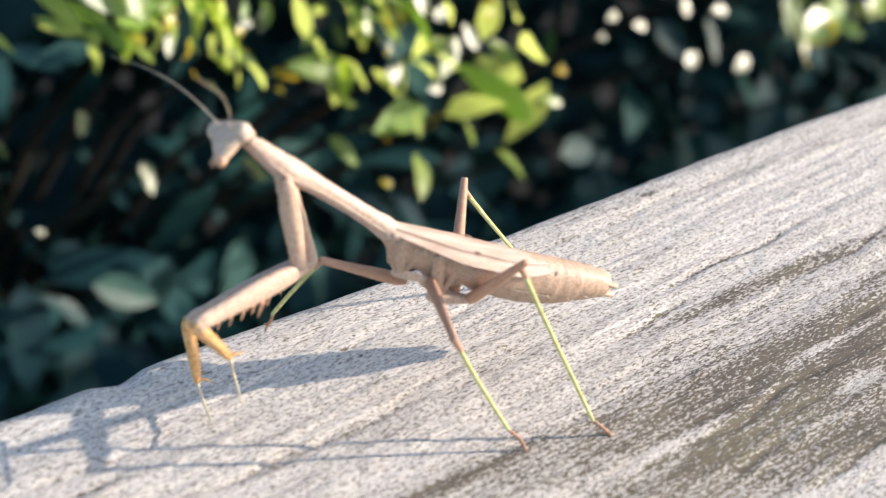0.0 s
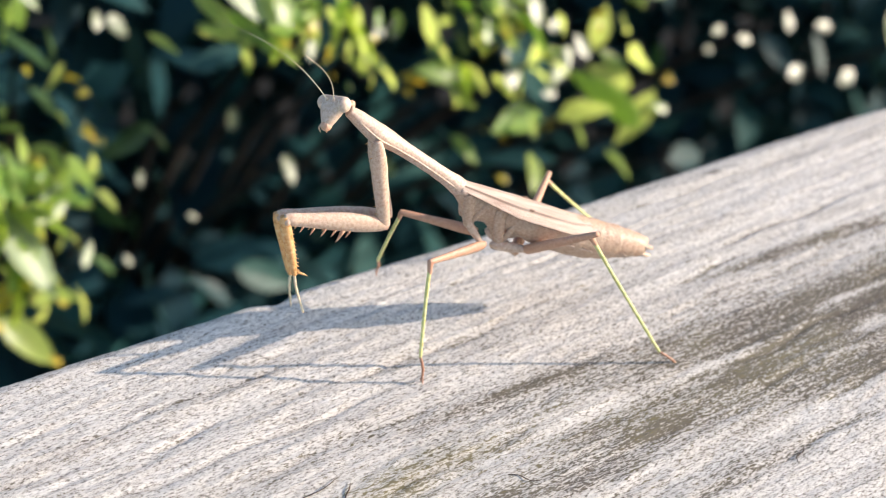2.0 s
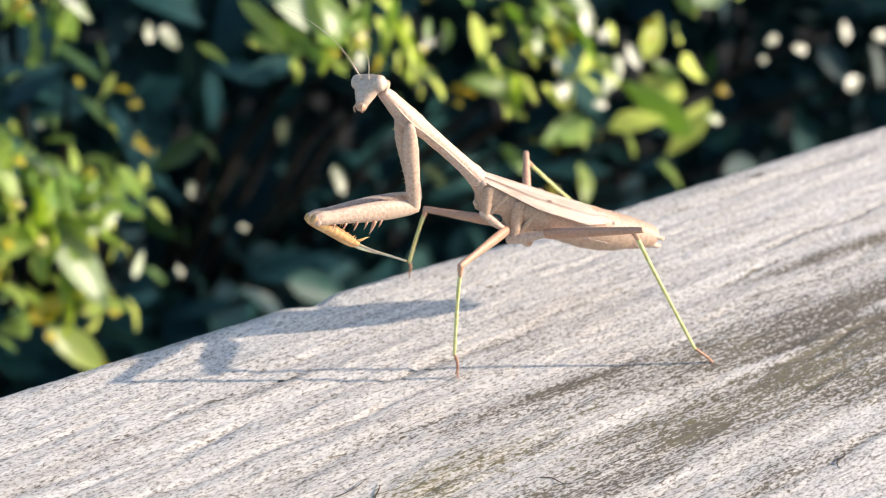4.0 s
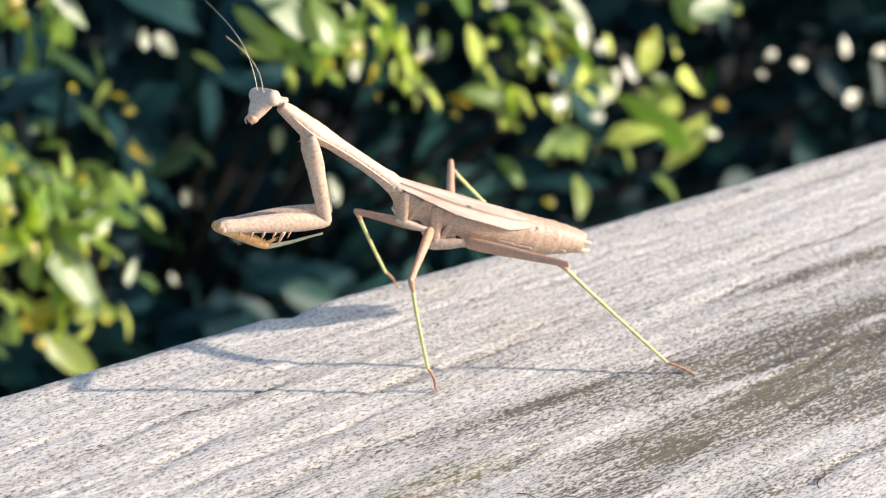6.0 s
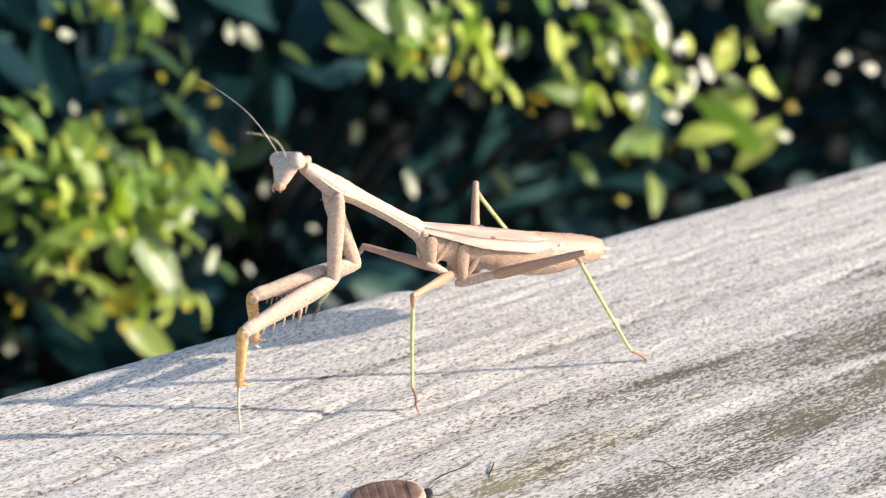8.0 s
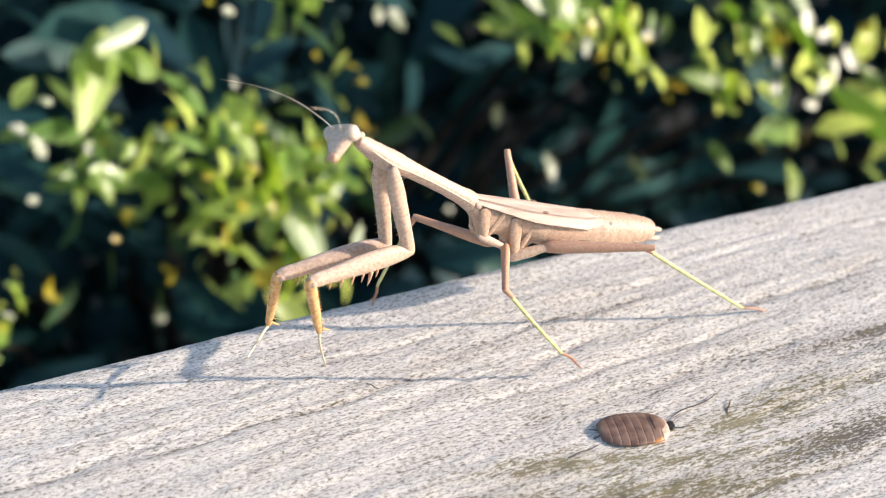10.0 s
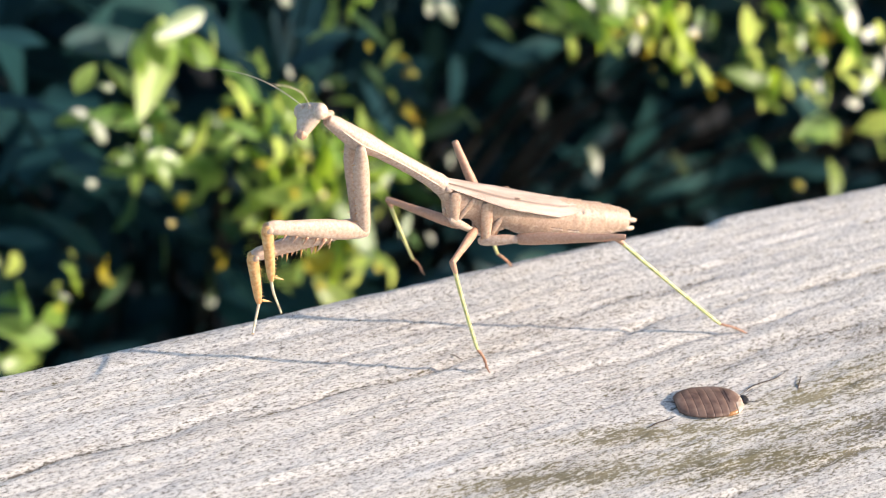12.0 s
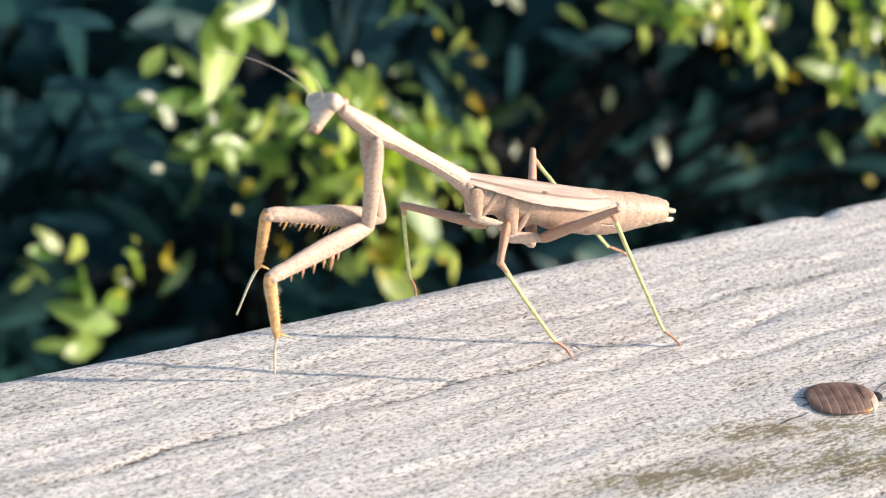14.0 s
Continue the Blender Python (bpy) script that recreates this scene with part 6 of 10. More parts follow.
    walk(limb["fore_femur_l"], [
        (0, bone(9.36, -1.13, -9.93, 24.11, 7.41, -14.87)), (0.25, bone(9.12, -0.30, -9.71, 25.03, 6.39, -13.80)), (0.5, bone(8.88, 0.55, -9.47, 25.68, 5.26, -12.67)),
        (0.75, bone(9.10, 0.96, -9.73, 26.03, 5.49, -12.48)), (1, bone(9.33, 1.38, -9.97, 26.38, 5.70, -12.29)), (1.25, bone(9.64, 1.40, -10.25, 26.95, 4.73, -12.28)),
        (1.5, bone(9.96, 1.43, -10.52, 27.46, 3.75, -12.26)), (1.75, bone(10.07, 1.17, -10.57, 27.52, 4.00, -12.06)), (2, bone(10.19, 0.91, -10.62, 27.56, 4.25, -11.87)),
        (2.25, bone(9.97, 0.81, -10.54, 27.33, 4.25, -11.89)), (2.5, bone(9.76, 0.71, -10.46, 27.09, 4.25, -11.91)), (2.75, bone(9.72, 0.69, -10.37, 27.03, 4.23, -11.94)),
        (3, bone(9.61, 0.64, -10.12, 26.88, 4.19, -12.03)), (3.25, bone(9.44, 0.55, -9.76, 26.65, 4.13, -12.15)), (3.5, bone(9.23, 0.45, -9.32, 26.35, 4.05, -12.31)),
        (3.75, bone(9.01, 0.35, -8.83, 26.00, 3.95, -12.47)), (4, bone(8.79, 0.24, -8.35, 25.62, 3.85, -12.63)), (4.25, bone(8.59, 0.13, -7.90, 25.26, 3.76, -12.76)),
        (4.5, bone(8.42, 0.05, -7.54, 24.94, 3.68, -12.87)), (4.75, bone(8.30, -0.01, -7.29, 24.72, 3.62, -12.94)), (5, bone(8.26, -0.03, -7.20, 24.64, 3.60, -12.96)),
        (5.25, bone(8.12, 0.15, -7.72, 24.62, 3.57, -13.26)), (5.5, bone(7.97, 0.32, -8.25, 24.58, 3.55, -13.56)), (5.75, bone(8.55, 0.39, -8.97, 25.47, 3.53, -13.30)),
        (6, bone(9.15, 0.47, -9.67, 26.30, 3.51, -13.03)), (6.25, bone(9.03, 0.47, -9.41, 26.13, 3.32, -13.17)), (6.5, bone(8.91, 0.48, -9.15, 25.95, 3.12, -13.30)),
        (6.75, bone(10.19, 0.87, -9.66, 27.50, 3.55, -12.46)), (7, bone(11.50, 1.29, -10.02, 28.97, 3.95, -11.56)), (7.25, bone(11.52, 0.76, -9.82, 28.07, 5.88, -13.64)),
        (7.5, bone(11.55, 0.23, -9.62, 26.56, 7.59, -15.57)), (7.75, bone(11.93, -0.17, -9.97, 27.39, 6.26, -15.84)), (8, bone(12.32, -0.57, -10.33, 28.17, 4.93, -16.09)),
        (8.25, bone(9.50, -0.05, -9.63, 25.60, 5.14, -15.00)), (8.5, bone(7.06, 0.54, -8.43, 23.20, 5.39, -13.96)), (8.75, bone(7.82, 0.79, -8.98, 24.48, 3.98, -14.18)),
        (9, bone(8.62, 1.06, -9.48, 25.61, 2.55, -14.37)), (9.25, bone(8.70, 0.94, -9.53, 25.67, 2.80, -14.37)), (9.5, bone(8.78, 0.82, -9.58, 25.72, 3.06, -14.36)),
        (9.75, bone(8.86, 0.70, -9.63, 25.76, 3.32, -14.36)), (10, bone(8.95, 0.58, -9.67, 25.79, 3.57, -14.36)), (10.25, bone(9.03, 0.45, -9.72, 25.82, 3.83, -14.35)),
        (10.5, bone(9.12, 0.33, -9.76, 25.84, 4.08, -14.34)), (10.75, bone(9.20, 0.21, -9.80, 25.85, 4.33, -14.33)), (11, bone(9.29, 0.09, -9.84, 25.86, 4.58, -14.32)),
        (11.25, bone(9.38, -0.03, -9.88, 25.86, 4.83, -14.30)), (11.5, bone(9.47, -0.15, -9.91, 25.85, 5.07, -14.28)), (11.75, bone(10.24, -0.28, -10.25, 27.41, 3.75, -12.16)),
        (12, bone(11.05, -0.39, -10.55, 28.56, 2.39, -10.08)), (12.25, bone(10.91, -0.39, -10.14, 28.34, 2.79, -11.19)), (12.5, bone(10.77, -0.38, -9.74, 27.96, 3.17, -12.33)),
        (12.75, bone(12.41, -0.17, -9.89, 28.91, 4.99, -13.86)), (13, bone(14.14, 0.08, -9.83, 29.65, 6.72, -15.32)), (13.25, bone(13.69, 0.30, -10.02, 29.39, 6.52, -15.44)),
        (13.5, bone(13.23, 0.52, -10.18, 29.12, 6.32, -15.55)), (13.75, bone(13.09, -0.20, -10.19, 28.86, 5.69, -15.79)), (14, bone(12.96, -0.90, -10.16, 28.60, 5.06, -16.04)),
    ])
    walk(limb["fore_tibia_l"], [
        (0, bone(24.11, 7.41, -14.87, 15.87, 3.68, -22.11)), (0.25, bone(25.03, 6.39, -13.80, 17.74, 3.52, -22.33)), (0.5, bone(25.68, 5.26, -12.67, 19.73, 3.42, -22.44)),
        (0.75, bone(26.03, 5.49, -12.48, 20.30, 4.54, -22.51)), (1, bone(26.38, 5.70, -12.29, 20.90, 5.66, -22.50)), (1.25, bone(26.95, 4.73, -12.28, 21.64, 4.82, -22.57)),
        (1.5, bone(27.46, 3.75, -12.26, 22.37, 3.99, -22.66)), (1.75, bone(27.52, 4.00, -12.06, 22.19, 4.02, -22.35)), (2, bone(27.56, 4.25, -11.87, 22.02, 4.06, -22.04)),
        (2.25, bone(27.33, 4.25, -11.89, 21.03, 4.07, -21.61)), (2.5, bone(27.09, 4.25, -11.91, 20.07, 4.09, -21.12)), (2.75, bone(27.03, 4.23, -11.94, 19.83, 3.96, -21.01)),
        (3, bone(26.88, 4.19, -12.03, 19.18, 3.58, -20.66)), (3.25, bone(26.65, 4.13, -12.15, 18.24, 3.00, -20.05)), (3.5, bone(26.35, 4.05, -12.31, 17.17, 2.28, -19.15)),
        (3.75, bone(26.00, 3.95, -12.47, 16.13, 1.49, -18.01)), (4, bone(25.62, 3.85, -12.63, 15.26, 0.75, -16.78)), (4.25, bone(25.26, 3.76, -12.76, 14.63, 0.14, -15.62)),
        (4.5, bone(24.94, 3.68, -12.87, 14.22, -0.32, -14.69)), (4.75, bone(24.72, 3.62, -12.94, 13.99, -0.59, -14.08)), (5, bone(24.64, 3.60, -12.96, 13.92, -0.69, -13.86)),
        (5.25, bone(24.62, 3.57, -13.26, 13.87, -0.61, -14.34)), (5.5, bone(24.58, 3.55, -13.56, 13.81, -0.53, -14.81)), (5.75, bone(25.47, 3.53, -13.30, 14.93, -0.62, -15.75)),
        (6, bone(26.30, 3.51, -13.03, 16.15, -0.68, -16.70)), (6.25, bone(26.13, 3.32, -13.17, 15.74, -0.49, -16.57)), (6.5, bone(25.95, 3.12, -13.30, 15.34, -0.30, -16.44)),
        (6.75, bone(27.50, 3.55, -12.46, 19.22, -0.03, -19.73)), (7, bone(28.97, 3.95, -11.56, 24.23, 0.81, -21.65)), (7.25, bone(28.07, 5.88, -13.64, 22.77, 2.53, -23.38)),
        (7.5, bone(26.56, 7.59, -15.57, 21.21, 4.20, -25.27)), (7.75, bone(27.39, 6.26, -15.84, 23.13, 3.55, -26.27)), (8, bone(28.17, 4.93, -16.09, 25.15, 2.96, -27.10)),
        (8.25, bone(25.60, 5.14, -15.00, 19.74, 3.34, -24.83)), (8.5, bone(23.20, 5.39, -13.96, 14.89, 3.86, -21.88)), (8.75, bone(24.48, 3.98, -14.18, 17.36, 2.21, -23.15)),
        (9, bone(25.61, 2.55, -14.37, 19.97, 0.59, -24.29)), (9.25, bone(25.67, 2.80, -14.37, 20.04, 0.81, -24.30)), (9.5, bone(25.72, 3.06, -14.36, 20.11, 1.03, -24.30)),
        (9.75, bone(25.76, 3.32, -14.36, 20.19, 1.25, -24.30)), (10, bone(25.79, 3.57, -14.36, 20.26, 1.47, -24.31)), (10.25, bone(25.82, 3.83, -14.35, 20.32, 1.68, -24.32)),
        (10.5, bone(25.84, 4.08, -14.34, 20.39, 1.90, -24.33)), (10.75, bone(25.85, 4.33, -14.33, 20.46, 2.11, -24.34)), (11, bone(25.86, 4.58, -14.32, 20.53, 2.33, -24.35)),
        (11.25, bone(25.86, 4.83, -14.30, 20.59, 2.55, -24.36)), (11.5, bone(25.85, 5.07, -14.28, 20.66, 2.76, -24.38)), (11.75, bone(27.41, 3.75, -12.16, 22.40, 1.47, -22.36)),
        (12, bone(28.56, 2.39, -10.08, 24.07, 0.14, -20.51)), (12.25, bone(28.34, 2.79, -11.19, 24.05, 1.54, -21.88)), (12.5, bone(27.96, 3.17, -12.33, 24.03, 2.90, -23.23)),
        (12.75, bone(28.91, 4.99, -13.86, 25.74, 3.40, -24.89)), (13, bone(29.65, 6.72, -15.32, 27.54, 3.88, -26.35)), (13.25, bone(29.39, 6.52, -15.44, 26.74, 3.39, -26.27)),
        (13.5, bone(29.12, 6.32, -15.55, 25.95, 2.91, -26.16)), (13.75, bone(28.86, 5.69, -15.79, 25.25, 3.47, -26.58)), (14, bone(28.60, 5.06, -16.04, 24.61, 4.05, -26.87)),
    ])
    walk(limb["fore_tarsus_l"], [
        (0, bone(15.87, 3.68, -22.11, 16.66, 13.06, -21.99)), (0.25, bone(17.74, 3.52, -22.33, 15.62, 12.52, -24.15)), (0.5, bone(19.73, 3.42, -22.44, 14.77, 5.08, -30.27)),
        (0.75, bone(20.30, 4.54, -22.51, 15.47, 4.82, -30.59)), (1, bone(20.90, 5.66, -22.50, 16.33, 4.56, -30.67)), (1.25, bone(21.64, 4.82, -22.57, 16.94, 4.31, -30.72)),
        (1.5, bone(22.37, 3.99, -22.66, 17.56, 4.07, -30.76)), (1.75, bone(22.19, 4.02, -22.35, 17.35, 3.35, -30.41)), (2, bone(22.02, 4.06, -22.04, 17.17, 2.63, -29.99)),
        (2.25, bone(21.03, 4.07, -21.61, 15.56, 2.94, -29.20)), (2.5, bone(20.07, 4.09, -21.12, 14.02, 3.23, -28.29)), (2.75, bone(19.83, 3.96, -21.01, 13.63, 3.28, -28.07)),
        (3, bone(19.18, 3.58, -20.66, 12.56, 3.53, -27.36)), (3.25, bone(18.24, 3.00, -20.05, 10.95, 4.30, -25.86)), (3.5, bone(17.17, 2.28, -19.15, 9.37, 6.01, -22.89)),
        (3.75, bone(16.13, 1.49, -18.01, 9.16, 7.83, -18.23)), (4, bone(15.26, 0.75, -16.78, 10.08, 8.11, -13.98)), (4.25, bone(14.63, 0.14, -15.62, 10.77, 7.48, -11.16)),
        (4.5, bone(14.22, -0.32, -14.69, 11.06, 6.79, -9.37)), (4.75, bone(13.99, -0.59, -14.08, 11.17, 6.31, -8.33)), (5, bone(13.92, -0.69, -13.86, 11.19, 6.14, -7.97)),
        (5.25, bone(13.87, -0.61, -14.34, 10.87, 6.04, -8.38)), (5.5, bone(13.81, -0.53, -14.81, 10.53, 5.94, -8.79)), (5.75, bone(14.93, -0.62, -15.75, 11.82, 3.27, -7.76)),
        (6, bone(16.15, -0.68, -16.70, 9.09, 1.94, -11.03)), (6.25, bone(15.74, -0.49, -16.57, 9.29, 2.56, -10.42)), (6.5, bone(15.34, -0.30, -16.44, 9.54, 3.15, -9.87)),
        (6.75, bone(19.22, -0.03, -19.73, 14.90, 4.25, -12.52)), (7, bone(24.23, 0.81, -21.65, 20.90, -0.23, -30.40)), (7.25, bone(22.77, 2.53, -23.38, 25.74, 11.29, -25.21)),
        (7.5, bone(21.21, 4.20, -25.27, 24.69, 12.93, -25.90)), (7.75, bone(23.13, 3.55, -26.27, 26.42, 12.13, -28.35)), (8, bone(25.15, 2.96, -27.10, 22.33, 2.30, -36.06)),
        (8.25, bone(19.74, 3.34, -24.83, 15.49, 1.05, -32.92)), (8.5, bone(14.89, 3.86, -21.88, 9.36, 0.39, -28.68)), (8.75, bone(17.36, 2.21, -23.15, 11.11, -3.40, -27.41)),
        (9, bone(19.97, 0.59, -24.29, 14.57, -3.28, -30.97)), (9.25, bone(20.04, 0.81, -24.30, 14.81, -2.73, -31.28)), (9.5, bone(20.11, 1.03, -24.30, 15.06, -2.17, -31.58)),
        (9.75, bone(20.19, 1.25, -24.30, 15.33, -1.59, -31.86)), (10, bone(20.26, 1.47, -24.31, 15.62, -1.00, -32.13)), (10.25, bone(20.32, 1.68, -24.32, 15.92, -0.40, -32.38)),
        (10.5, bone(20.39, 1.90, -24.33, 16.24, 0.21, -32.61)), (10.75, bone(20.46, 2.11, -24.34, 16.56, 0.82, -32.82)), (11, bone(20.53, 2.33, -24.35, 16.90, 1.43, -33.00)),
        (11.25, bone(20.59, 2.55, -24.36, 17.24, 2.03, -33.15)), (11.5, bone(20.66, 2.76, -24.38, 17.58, 2.64, -33.28)), (11.75, bone(22.40, 1.47, -22.36, 17.71, -0.68, -30.24)),
        (12, bone(24.07, 0.14, -20.51, 19.14, -2.66, -28.04)), (12.25, bone(24.05, 1.54, -21.88, 19.51, -2.33, -29.16)), (12.5, bone(24.03, 2.90, -23.23, 20.52, -0.18, -31.41)),
        (12.75, bone(25.74, 3.40, -24.89, 23.07, -1.38, -32.56)), (13, bone(27.54, 3.88, -26.35, 25.70, 0.53, -34.96)), (13.25, bone(26.74, 3.39, -26.27, 24.87, 1.10, -35.22)),
        (13.5, bone(25.95, 2.91, -26.16, 24.09, 1.73, -35.32)), (13.75, bone(25.25, 3.47, -26.58, 23.04, 1.48, -35.52)), (14, bone(24.61, 4.05, -26.87, 22.06, 1.28, -35.50)),
    ])
    walk(limb["middle_coxa_l"], [
        (0, bone(-3.14, 1.66, -6.12, -7.88, 1.65, -6.41)), (0.25, bone(-3.14, 1.66, -6.12, -7.85, 2.25, -6.25)), (0.5, bone(-3.14, 1.66, -6.12, -7.73, 2.86, -6.08)),
        (0.75, bone(-3.14, 1.66, -6.12, -7.50, 3.18, -7.21)), (1, bone(-3.14, 1.66, -6.12, -6.96, 3.41, -8.32)), (1.25, bone(-3.14, 1.66, -6.12, -6.90, 3.40, -8.44)),
        (1.5, bone(-3.14, 1.66, -6.12, -6.84, 3.38, -8.55)), (1.75, bone(-3.14, 1.66, -6.12, -6.86, 3.06, -8.72)), (2, bone(-3.14, 1.66, -6.12, -6.85, 2.74, -8.87)),
        (2.25, bone(-3.14, 1.66, -6.12, -6.92, 2.69, -8.80)), (2.5, bone(-3.14, 1.66, -6.12, -6.99, 2.65, -8.72)), (2.75, bone(-3.14, 1.66, -6.12, -7.02, 2.62, -8.68)),
        (3, bone(-3.14, 1.66, -6.12, -7.11, 2.54, -8.56)), (3.25, bone(-3.14, 1.66, -6.12, -7.23, 2.43, -8.39)), (3.5, bone(-3.14, 1.66, -6.12, -7.37, 2.29, -8.18)),
        (3.75, bone(-3.14, 1.66, -6.12, -7.50, 2.13, -7.94)), (4, bone(-3.14, 1.66, -6.12, -7.61, 1.98, -7.69)), (4.25, bone(-3.14, 1.66, -6.12, -7.69, 1.83, -7.46)),
        (4.5, bone(-3.14, 1.66, -6.12, -7.74, 1.72, -7.28)), (4.75, bone(-3.14, 1.66, -6.12, -7.77, 1.64, -7.15)), (5, bone(-3.14, 1.66, -6.12, -7.78, 1.62, -7.10)),
        (5.25, bone(-3.14, 1.66, -6.12, -7.85, 1.39, -6.64)), (5.5, bone(-3.14, 1.66, -6.12, -7.86, 1.17, -6.16)), (5.75, bone(-3.14, 1.66, -6.12, -7.88, 1.76, -6.24)),
        (6, bone(-3.14, 1.66, -6.12, -7.83, 2.34, -6.32)), (6.25, bone(-3.14, 1.66, -6.12, -7.79, 2.58, -6.41)), (6.5, bone(-3.14, 1.66, -6.12, -7.73, 2.81, -6.50)),
        (6.75, bone(-3.14, 1.66, -6.12, -7.75, 2.69, -6.57)), (7, bone(-3.14, 1.66, -6.12, -7.77, 2.57, -6.64)), (7.25, bone(-3.14, 1.66, -6.12, -7.80, 2.37, -5.58)),
        (7.5, bone(-3.14, 1.66, -6.12, -7.60, 2.13, -4.57)), (7.75, bone(-3.14, 1.66, -6.12, -7.88, 1.70, -6.29)), (8, bone(-3.14, 1.66, -6.12, -7.48, 1.27, -7.99)),
        (8.25, bone(-3.14, 1.66, -6.12, -7.38, 2.04, -8.22)), (8.5, bone(-3.14, 1.66, -6.12, -7.14, 2.82, -8.40)), (8.75, bone(-3.14, 1.66, -6.12, -7.62, 2.36, -7.53)),
        (9, bone(-3.14, 1.66, -6.12, -7.87, 1.82, -6.51)), (9.25, bone(-3.14, 1.66, -6.12, -7.84, 1.78, -6.75)), (9.5, bone(-3.14, 1.66, -6.12, -7.81, 1.74, -6.99)),
        (9.75, bone(-3.14, 1.66, -6.12, -7.76, 1.70, -7.22)), (10, bone(-3.14, 1.66, -6.12, -7.69, 1.66, -7.46)), (10.25, bone(-3.14, 1.66, -6.12, -7.62, 1.62, -7.69)),
        (10.5, bone(-3.14, 1.66, -6.12, -7.53, 1.58, -7.91)), (10.75, bone(-3.14, 1.66, -6.12, -7.44, 1.54, -8.13)), (11, bone(-3.14, 1.66, -6.12, -7.34, 1.50, -8.33)),
        (11.25, bone(-3.14, 1.66, -6.12, -7.22, 1.47, -8.53)), (11.5, bone(-3.14, 1.66, -6.12, -7.11, 1.43, -8.71)), (11.75, bone(-3.14, 1.66, -6.12, -7.38, 1.30, -8.21)),
        (12, bone(-3.14, 1.66, -6.12, -7.59, 1.19, -7.71)), (12.25, bone(-3.14, 1.66, -6.12, -7.07, 3.62, -4.31)), (12.5, bone(-3.14, 1.66, -6.12, -3.06, 4.48, -2.30)),
        (12.75, bone(-3.14, 1.66, -6.12, -6.17, 2.87, -2.66)), (13, bone(-3.14, 1.66, -6.12, -7.60, 0.67, -4.83)), (13.25, bone(-3.14, 1.66, -6.12, -7.68, 0.45, -5.43)),
        (13.5, bone(-3.14, 1.66, -6.12, -7.67, 0.25, -6.02)), (13.75, bone(-3.14, 1.66, -6.12, -7.87, 1.30, -6.30)), (14, bone(-3.14, 1.66, -6.12, -7.81, 2.40, -6.58)),
    ])
